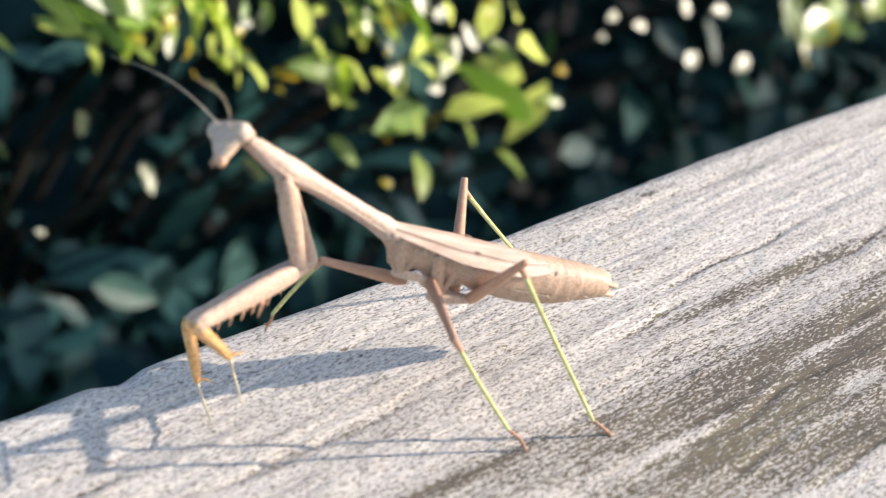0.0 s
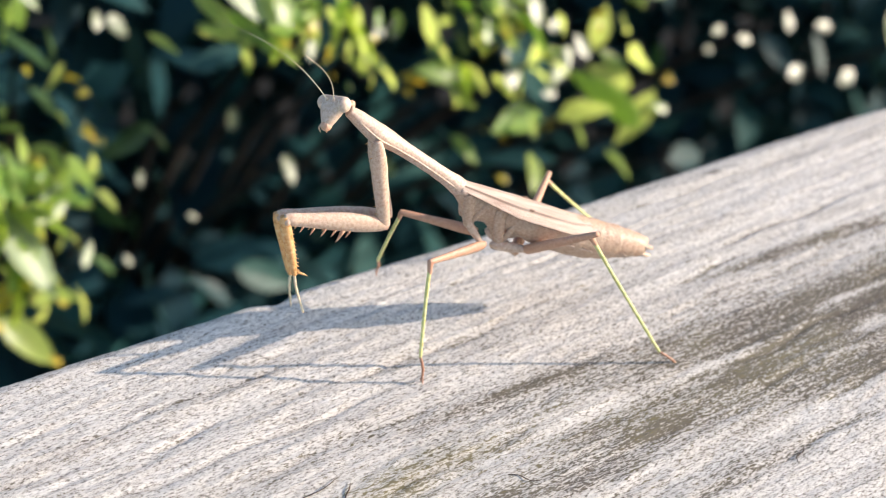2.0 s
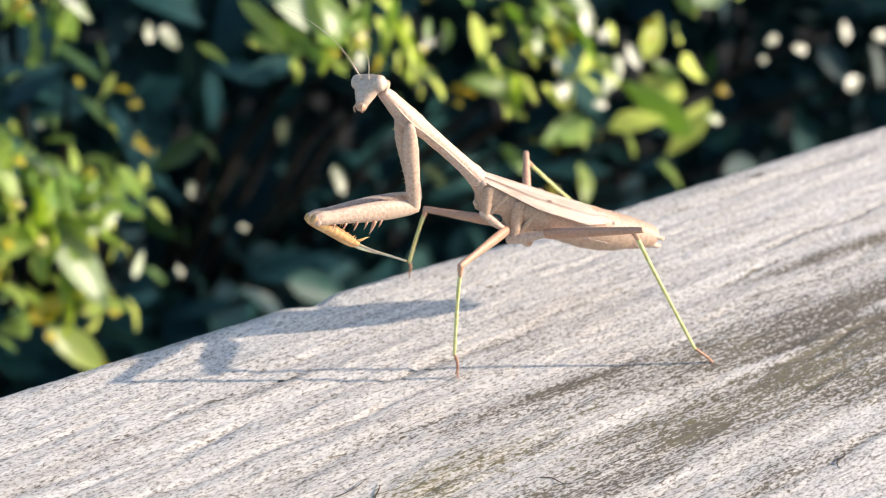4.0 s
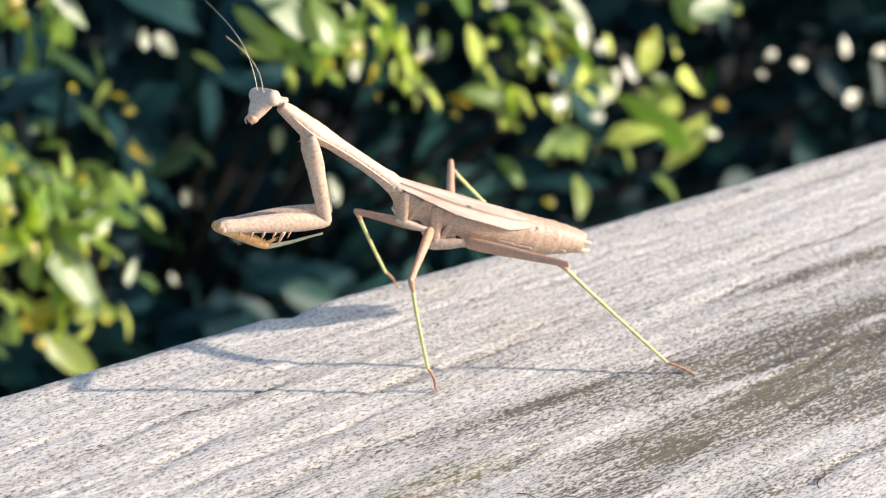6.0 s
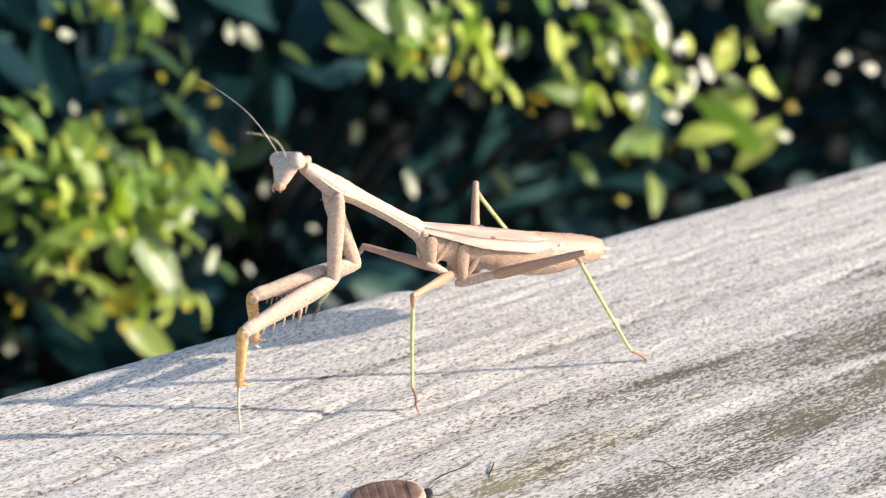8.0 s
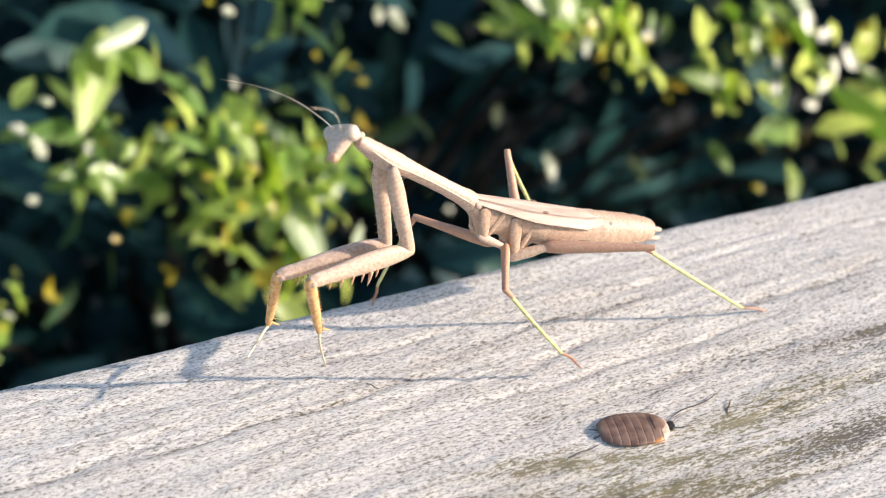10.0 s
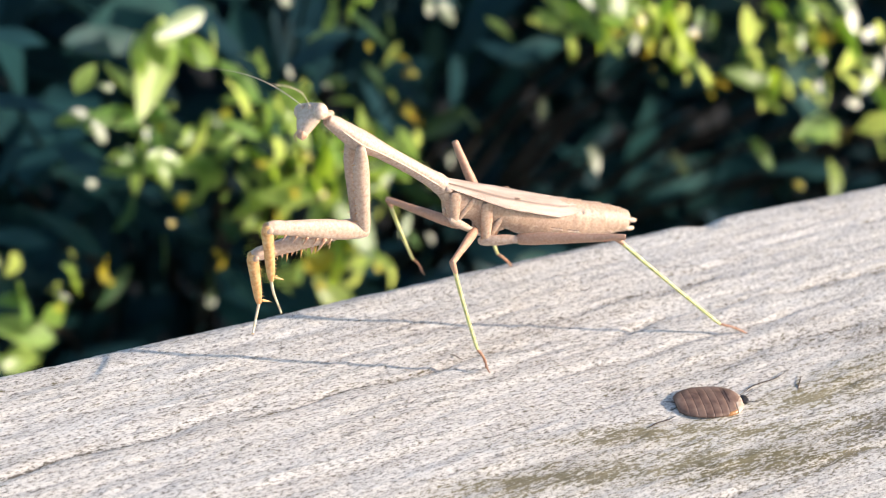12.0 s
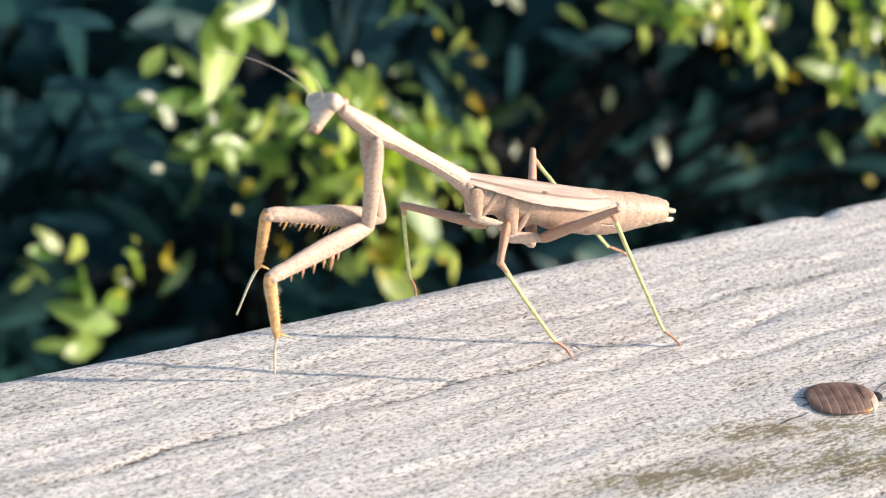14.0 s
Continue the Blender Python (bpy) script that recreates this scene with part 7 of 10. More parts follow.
    walk(limb["middle_femur_l"], [
        (0, bone(-7.88, 1.65, -6.41, -6.73, 14.32, -6.68)), (0.25, bone(-7.85, 2.25, -6.25, -1.51, 13.25, -5.25)), (0.5, bone(-7.73, 2.86, -6.08, -0.54, 13.35, -6.70)),
        (0.75, bone(-7.50, 3.18, -7.21, 3.19, 9.41, -4.20)), (1, bone(-6.96, 3.41, -8.32, 3.08, 11.16, -9.43)), (1.25, bone(-6.90, 3.40, -8.44, 3.19, 11.07, -9.64)),
        (1.5, bone(-6.84, 3.38, -8.55, 3.28, 10.98, -9.87)), (1.75, bone(-6.86, 3.06, -8.72, 3.59, 10.21, -10.05)), (2, bone(-6.85, 2.74, -8.87, 3.88, 9.43, -10.26)),
        (2.25, bone(-6.92, 2.69, -8.80, 3.59, 9.71, -10.31)), (2.5, bone(-6.99, 2.65, -8.72, 3.29, 9.98, -10.37)), (2.75, bone(-7.02, 2.62, -8.68, 3.24, 9.95, -10.42)),
        (3, bone(-7.11, 2.54, -8.56, 3.10, 9.88, -10.58)), (3.25, bone(-7.23, 2.43, -8.39, 2.88, 9.76, -10.83)), (3.5, bone(-7.37, 2.29, -8.18, 2.59, 9.63, -11.17)),
        (3.75, bone(-7.50, 2.13, -7.94, 2.24, 9.47, -11.58)), (4, bone(-7.61, 1.98, -7.69, 1.86, 9.30, -12.03)), (4.25, bone(-7.69, 1.83, -7.46, 1.47, 9.13, -12.46)),
        (4.5, bone(-7.74, 1.72, -7.28, 1.12, 8.97, -12.84)), (4.75, bone(-7.77, 1.64, -7.15, 0.87, 8.86, -13.09)), (5, bone(-7.78, 1.62, -7.10, 0.77, 8.82, -13.19)),
        (5.25, bone(-7.85, 1.39, -6.64, 0.09, 8.57, -13.53)), (5.5, bone(-7.86, 1.17, -6.16, -0.62, 8.29, -13.84)), (5.75, bone(-7.88, 1.76, -6.24, -1.24, 10.98, -11.97)),
        (6, bone(-7.83, 2.34, -6.32, -2.46, 13.20, -10.22)), (6.25, bone(-7.79, 2.58, -6.41, -2.46, 13.62, -9.84)), (6.5, bone(-7.73, 2.81, -6.50, -2.48, 14.02, -9.47)),
        (6.75, bone(-7.75, 2.69, -6.57, -0.93, 13.12, -9.16)), (7, bone(-7.77, 2.57, -6.64, -0.09, 12.23, -9.78)), (7.25, bone(-7.80, 2.37, -5.58, -3.94, 14.00, -9.04)),
        (7.5, bone(-7.60, 2.13, -4.57, -8.02, 14.46, -7.70)), (7.75, bone(-7.88, 1.70, -6.29, 0.70, 10.60, -3.26)), (8, bone(-7.48, 1.27, -7.99, 3.33, 7.99, -7.95)),
        (8.25, bone(-7.38, 2.04, -8.22, 3.02, 8.78, -5.32)), (8.5, bone(-7.14, 2.82, -8.40, 2.15, 11.47, -7.49)), (8.75, bone(-7.62, 2.36, -7.53, -0.49, 12.90, -7.21)),
        (9, bone(-7.87, 1.82, -6.51, -3.47, 13.76, -7.05)), (9.25, bone(-7.84, 1.78, -6.75, -3.76, 13.75, -8.27)), (9.5, bone(-7.81, 1.74, -6.99, -4.41, 13.77, -9.43)),
        (9.75, bone(-7.76, 1.70, -7.22, -5.35, 13.78, -10.45)), (10, bone(-7.69, 1.66, -7.46, -1.58, 12.73, -8.92)), (10.25, bone(-7.62, 1.62, -7.69, 1.32, 9.39, -3.01)),
        (10.5, bone(-7.53, 1.58, -7.91, 0.87, 11.00, -9.55)), (10.75, bone(-7.44, 1.54, -8.13, 1.52, 10.54, -8.97)), (11, bone(-7.34, 1.50, -8.33, 2.20, 9.92, -8.73)),
        (11.25, bone(-7.22, 1.47, -8.53, 2.84, 9.26, -8.84)), (11.5, bone(-7.11, 1.43, -8.71, 3.37, 8.64, -9.27)), (11.75, bone(-7.38, 1.30, -8.21, 2.18, 9.68, -8.92)),
        (12, bone(-7.59, 1.19, -7.71, 0.78, 10.73, -8.69)), (12.25, bone(-7.07, 3.62, -4.31, -0.22, 13.84, -7.57)), (12.5, bone(-3.06, 4.48, -2.30, -1.51, 16.38, -6.52)),
        (12.75, bone(-6.17, 2.87, -2.66, -4.32, 14.73, -6.91)), (13, bone(-7.60, 0.67, -4.83, -7.22, 13.13, -7.43)), (13.25, bone(-7.68, 0.45, -5.43, -7.37, 12.79, -8.52)),
        (13.5, bone(-7.67, 0.25, -6.02, -7.60, 12.45, -9.67)), (13.75, bone(-7.87, 1.30, -6.30, -2.78, 12.95, -7.06)), (14, bone(-7.81, 2.40, -6.58, -1.51, 13.47, -6.65)),
    ])
    walk(limb["middle_tibia_l"], [
        (0, bone(-6.73, 14.32, -6.68, -22.45, 19.44, -18.94)), (0.25, bone(-1.51, 13.25, -5.25, -17.50, 19.55, -16.57)), (0.5, bone(-0.54, 13.35, -6.70, -14.35, 20.50, -20.18)),
        (0.75, bone(3.19, 9.41, -4.20, -6.18, 19.00, -19.81)), (1, bone(3.08, 11.16, -9.43, -0.99, 17.18, -28.68)), (1.25, bone(3.19, 11.07, -9.64, -1.28, 16.45, -28.99)),
        (1.5, bone(3.28, 10.98, -9.87, -1.57, 15.75, -29.30)), (1.75, bone(3.59, 10.21, -10.05, -1.61, 15.81, -29.15)), (2, bone(3.88, 9.43, -10.26, -1.63, 15.89, -29.01)),
        (2.25, bone(3.59, 9.71, -10.31, -1.74, 15.76, -29.23)), (2.5, bone(3.29, 9.98, -10.37, -1.85, 15.63, -29.47)), (2.75, bone(3.24, 9.95, -10.42, -2.01, 15.42, -29.55)),
        (3, bone(3.10, 9.88, -10.58, -2.47, 14.85, -29.76)), (3.25, bone(2.88, 9.76, -10.83, -3.19, 14.03, -30.04)), (3.5, bone(2.59, 9.63, -11.17, -4.11, 13.06, -30.33)),
        (3.75, bone(2.24, 9.47, -11.58, -5.20, 12.07, -30.60)), (4, bone(1.86, 9.30, -12.03, -6.35, 11.11, -30.82)), (4.25, bone(1.47, 9.13, -12.46, -7.48, 10.29, -30.96)),
        (4.5, bone(1.12, 8.97, -12.84, -8.43, 9.64, -31.05)), (4.75, bone(0.87, 8.86, -13.09, -9.11, 9.22, -31.09)), (5, bone(0.77, 8.82, -13.19, -9.36, 9.07, -31.10)),
        (5.25, bone(0.09, 8.57, -13.53, -10.59, 9.12, -31.10)), (5.5, bone(-0.62, 8.29, -13.84, -11.83, 9.17, -31.07)), (5.75, bone(-1.24, 10.98, -11.97, -12.53, 12.81, -29.08)),
        (6, bone(-2.46, 13.20, -10.22, -13.85, 16.08, -27.11)), (6.25, bone(-2.46, 13.62, -9.84, -13.51, 16.50, -26.96)), (6.5, bone(-2.48, 14.02, -9.47, -13.20, 16.92, -26.80)),
        (6.75, bone(-0.93, 13.12, -9.16, -13.76, 12.68, -25.25)), (7, bone(-0.09, 12.23, -9.78, -15.14, 8.92, -23.42)), (7.25, bone(-3.94, 14.00, -9.04, -19.53, 10.36, -21.97)),
        (7.5, bone(-8.02, 14.46, -7.70, -23.87, 12.03, -20.59)), (7.75, bone(0.70, 10.60, -3.26, -11.99, 10.95, -19.46)), (8, bone(3.33, 7.99, -7.95, -3.14, 9.60, -27.42)),
        (8.25, bone(3.02, 8.78, -5.32, -4.48, 12.54, -24.11)), (8.5, bone(2.15, 11.47, -7.49, -7.18, 15.54, -25.38)), (8.75, bone(-0.49, 12.90, -7.21, -12.40, 15.72, -23.75)),
        (9, bone(-3.47, 13.76, -7.05, -17.53, 16.04, -21.90)), (9.25, bone(-3.76, 13.75, -8.27, -19.28, 16.35, -21.54)), (9.5, bone(-4.41, 13.77, -9.43, -21.03, 16.64, -21.21)),
        (9.75, bone(-5.35, 13.78, -10.45, -22.80, 16.91, -20.91)), (10, bone(-1.58, 12.73, -8.92, -18.62, 15.81, -20.03)), (10.25, bone(1.32, 9.39, -3.01, -6.64, 12.84, -21.67)),
        (10.5, bone(0.87, 11.00, -9.55, 3.23, 10.02, -29.97)), (10.75, bone(1.52, 10.54, -8.97, 1.55, 10.40, -29.55)), (11, bone(2.20, 9.92, -8.73, -0.14, 10.76, -29.16)),
        (11.25, bone(2.84, 9.26, -8.84, -1.84, 11.09, -28.80)), (11.5, bone(3.37, 8.64, -9.27, -3.54, 11.40, -28.46)), (11.75, bone(2.18, 9.68, -8.92, -7.14, 12.76, -27.01)),
        (12, bone(0.78, 10.73, -8.69, -10.68, 14.14, -25.44)), (12.25, bone(-0.22, 13.84, -7.57, -12.50, 16.10, -23.93)), (12.5, bone(-1.51, 16.38, -6.52, -14.43, 17.98, -22.46)),
        (12.75, bone(-4.32, 14.73, -6.91, -18.02, 16.84, -22.11)), (13, bone(-7.22, 13.13, -7.43, -21.63, 15.70, -21.89)), (13.25, bone(-7.37, 12.79, -8.52, -22.67, 15.24, -22.07)),
        (13.5, bone(-7.60, 12.45, -9.67, -23.73, 14.79, -22.24)), (13.75, bone(-2.78, 12.95, -7.06, -19.62, 16.17, -18.44)), (14, bone(-1.51, 13.47, -6.65, -16.82, 17.52, -19.79)),
    ])
    walk(limb["hind_coxa_l"], [
        (0, bone(-10.00, 1.78, -8.78, -15.41, 1.71, -8.26)), (0.25, bone(-10.00, 1.78, -8.78, -15.43, 1.62, -8.48)), (0.5, bone(-10.00, 1.78, -8.78, -15.43, 1.53, -8.69)),
        (0.75, bone(-10.00, 1.78, -8.78, -15.42, 1.28, -8.82)), (1, bone(-10.00, 1.78, -8.78, -15.38, 1.02, -8.95)), (1.25, bone(-10.00, 1.78, -8.78, -15.40, 1.12, -8.77)),
        (1.5, bone(-10.00, 1.78, -8.78, -15.41, 1.23, -8.58)), (1.75, bone(-10.00, 1.78, -8.78, -15.42, 1.42, -8.47)), (2, bone(-10.00, 1.78, -8.78, -15.42, 1.62, -8.36)),
        (2.25, bone(-10.00, 1.78, -8.78, -15.41, 1.56, -8.30)), (2.5, bone(-10.00, 1.78, -8.78, -15.40, 1.50, -8.24)), (2.75, bone(-10.00, 1.78, -8.78, -15.40, 1.58, -8.13)),
        (3, bone(-10.00, 1.78, -8.78, -15.36, 1.83, -7.84)), (3.25, bone(-10.00, 1.78, -8.78, -15.23, 2.23, -7.36)), (3.5, bone(-10.00, 1.78, -8.78, -14.95, 2.76, -6.75)),
        (3.75, bone(-10.00, 1.78, -8.78, -14.46, 3.36, -6.10)), (4, bone(-10.00, 1.78, -8.78, -13.80, 3.91, -5.52)), (4.25, bone(-10.00, 1.78, -8.78, -13.10, 4.33, -5.12)),
        (4.5, bone(-10.00, 1.78, -8.78, -12.52, 4.60, -4.88)), (4.75, bone(-10.00, 1.78, -8.78, -12.14, 4.75, -4.76)), (5, bone(-10.00, 1.78, -8.78, -12.00, 4.80, -4.73)),
        (5.25, bone(-10.00, 1.78, -8.78, -13.28, 4.19, -5.17)), (5.5, bone(-10.00, 1.78, -8.78, -14.27, 3.44, -5.85)), (5.75, bone(-10.00, 1.78, -8.78, -14.51, 3.30, -6.16)),
        (6, bone(-10.00, 1.78, -8.78, -14.74, 3.14, -6.49)), (6.25, bone(-10.00, 1.78, -8.78, -14.80, 3.05, -6.56)), (6.5, bone(-10.00, 1.78, -8.78, -14.85, 2.96, -6.63)),
        (6.75, bone(-10.00, 1.78, -8.78, -14.57, 3.41, -6.32)), (7, bone(-10.00, 1.78, -8.78, -14.23, 3.82, -6.05)), (7.25, bone(-10.00, 1.78, -8.78, -14.40, 3.69, -6.22)),
        (7.5, bone(-10.00, 1.78, -8.78, -14.55, 3.55, -6.40)), (7.75, bone(-10.00, 1.78, -8.78, -14.50, 3.63, -6.35)), (8, bone(-10.00, 1.78, -8.78, -14.44, 3.71, -6.31)),
        (8.25, bone(-10.00, 1.78, -8.78, -14.43, 3.74, -6.30)), (8.5, bone(-10.00, 1.78, -8.78, -14.41, 3.77, -6.30)), (8.75, bone(-10.00, 1.78, -8.78, -14.12, 3.73, -5.81)),
        (9, bone(-10.00, 1.78, -8.78, -13.76, 3.66, -5.34)), (9.25, bone(-10.00, 1.78, -8.78, -13.94, 3.58, -5.49)), (9.5, bone(-10.00, 1.78, -8.78, -14.11, 3.48, -5.65)),
        (9.75, bone(-10.00, 1.78, -8.78, -14.27, 3.39, -5.83)), (10, bone(-10.00, 1.78, -8.78, -14.43, 3.28, -6.01)), (10.25, bone(-10.00, 1.78, -8.78, -14.58, 3.18, -6.21)),
        (10.5, bone(-10.00, 1.78, -8.78, -14.72, 3.07, -6.41)), (10.75, bone(-10.00, 1.78, -8.78, -14.85, 2.95, -6.62)), (11, bone(-10.00, 1.78, -8.78, -14.97, 2.83, -6.83)),
        (11.25, bone(-10.00, 1.78, -8.78, -15.07, 2.71, -7.05)), (11.5, bone(-10.00, 1.78, -8.78, -15.16, 2.59, -7.27)), (11.75, bone(-10.00, 1.78, -8.78, -14.91, 3.30, -7.01)),
        (12, bone(-10.00, 1.78, -8.78, -14.58, 3.94, -6.81)), (12.25, bone(-10.00, 1.78, -8.78, -13.97, 4.42, -6.16)), (12.5, bone(-10.00, 1.78, -8.78, -13.23, 4.80, -5.61)),
        (12.75, bone(-10.00, 1.78, -8.78, -13.98, 4.28, -6.05)), (13, bone(-10.00, 1.78, -8.78, -14.66, 3.59, -6.65)), (13.25, bone(-10.00, 1.78, -8.78, -14.96, 3.34, -7.18)),
        (13.5, bone(-10.00, 1.78, -8.78, -15.17, 3.07, -7.71)), (13.75, bone(-10.00, 1.78, -8.78, -15.38, 2.32, -8.18)), (14, bone(-10.00, 1.78, -8.78, -15.43, 1.58, -8.65)),
    ])
    walk(limb["hind_femur_l"], [
        (0, bone(-15.41, 1.71, -8.26, -12.97, 10.84, 3.88)), (0.25, bone(-15.43, 1.62, -8.48, -14.50, 11.43, 3.32)), (0.5, bone(-15.43, 1.53, -8.69, -16.04, 11.90, 2.66)),
        (0.75, bone(-15.42, 1.28, -8.82, -17.12, 11.69, 2.37)), (1, bone(-15.38, 1.02, -8.95, -18.18, 11.42, 2.03)), (1.25, bone(-15.40, 1.12, -8.77, -18.31, 11.46, 2.25)),
        (1.5, bone(-15.41, 1.23, -8.58, -18.45, 11.50, 2.46)), (1.75, bone(-15.42, 1.42, -8.47, -18.52, 11.60, 2.64)), (2, bone(-15.42, 1.62, -8.36, -18.59, 11.70, 2.82)),
        (2.25, bone(-15.41, 1.56, -8.30, -18.82, 11.55, 2.89)), (2.5, bone(-15.40, 1.50, -8.24, -19.06, 11.40, 2.95)), (2.75, bone(-15.40, 1.58, -8.13, -19.13, 11.54, 2.98)),
        (3, bone(-15.36, 1.83, -7.84, -19.32, 11.91, 3.08)), (3.25, bone(-15.23, 2.23, -7.36, -19.62, 12.48, 3.23)), (3.5, bone(-14.95, 2.76, -6.75, -19.99, 13.16, 3.40)),
        (3.75, bone(-14.46, 3.36, -6.10, -20.36, 13.82, 3.51)), (4, bone(-13.80, 3.91, -5.52, -20.65, 14.34, 3.47)), (4.25, bone(-13.10, 4.33, -5.12, -20.85, 14.65, 3.26)),
        (4.5, bone(-12.52, 4.60, -4.88, -20.97, 14.80, 2.95)), (4.75, bone(-12.14, 4.75, -4.76, -21.03, 14.86, 2.69)), (5, bone(-12.00, 4.80, -4.73, -21.05, 14.87, 2.58)),
        (5.25, bone(-13.28, 4.19, -5.17, -21.56, 14.55, 2.61)), (5.5, bone(-14.27, 3.44, -5.85, -21.98, 13.94, 2.32)), (5.75, bone(-14.51, 3.30, -6.16, -23.92, 13.31, 0.76)),
        (6, bone(-14.74, 3.14, -6.49, -26.21, 12.27, -1.83)), (6.25, bone(-14.80, 3.05, -6.56, -26.27, 11.98, -1.54)), (6.5, bone(-14.85, 2.96, -6.63, -26.34, 11.68, -1.28)),
        (6.75, bone(-14.57, 3.41, -6.32, -26.29, 11.79, -0.95)), (7, bone(-14.23, 3.82, -6.05, -26.56, 11.79, -1.45)), (7.25, bone(-14.40, 3.69, -6.22, -17.06, 12.92, 5.80)),
        (7.5, bone(-14.55, 3.55, -6.40, -14.76, 13.70, 5.16)), (7.75, bone(-14.50, 3.63, -6.35, -16.69, 14.28, 4.53)), (8, bone(-14.44, 3.71, -6.31, -18.72, 14.68, 3.58)),
        (8.25, bone(-14.43, 3.74, -6.30, -22.57, 13.35, 2.52)), (8.5, bone(-14.41, 3.77, -6.30, -26.88, 11.08, -1.06)), (8.75, bone(-14.12, 3.73, -5.81, -22.29, 11.42, 4.71)),
        (9, bone(-13.76, 3.66, -5.34, -22.81, 10.97, 4.73)), (9.25, bone(-13.94, 3.58, -5.49, -23.89, 11.12, 3.49)), (9.5, bone(-14.11, 3.48, -5.65, -25.02, 11.08, 2.09)),
        (9.75, bone(-14.27, 3.39, -5.83, -26.19, 10.79, 0.47)), (10, bone(-14.43, 3.28, -6.01, -27.43, 10.14, -1.47)), (10.25, bone(-14.58, 3.18, -6.21, -28.78, 8.75, -4.17)),
        (10.5, bone(-14.72, 3.07, -6.41, -30.53, 6.61, -7.53)), (10.75, bone(-14.85, 2.95, -6.62, -26.51, 11.20, -0.92)), (11, bone(-14.97, 2.83, -6.83, -21.57, 13.04, 2.59)),
        (11.25, bone(-15.07, 2.71, -7.05, -21.58, 13.04, 2.30)), (11.5, bone(-15.16, 2.59, -7.27, -22.44, 13.30, 1.03)), (11.75, bone(-14.91, 3.30, -7.01, -24.46, 12.64, 0.61)),
        (12, bone(-14.58, 3.94, -6.81, -26.52, 11.60, -0.87)), (12.25, bone(-13.97, 4.42, -6.16, -19.62, 13.39, 4.98)), (12.5, bone(-13.23, 4.80, -5.61, -18.50, 14.55, 5.05)),
        (12.75, bone(-13.98, 4.28, -6.05, -13.94, 12.96, 6.65)), (13, bone(-14.66, 3.59, -6.65, -15.47, 13.49, 5.10)), (13.25, bone(-14.96, 3.34, -7.18, -16.00, 13.39, 4.42)),
        (13.5, bone(-15.17, 3.07, -7.71, -16.54, 13.29, 3.70)), (13.75, bone(-15.38, 2.32, -8.18, -17.17, 12.76, 2.97)), (14, bone(-15.43, 1.58, -8.65, -17.82, 12.21, 2.21)),
    ])
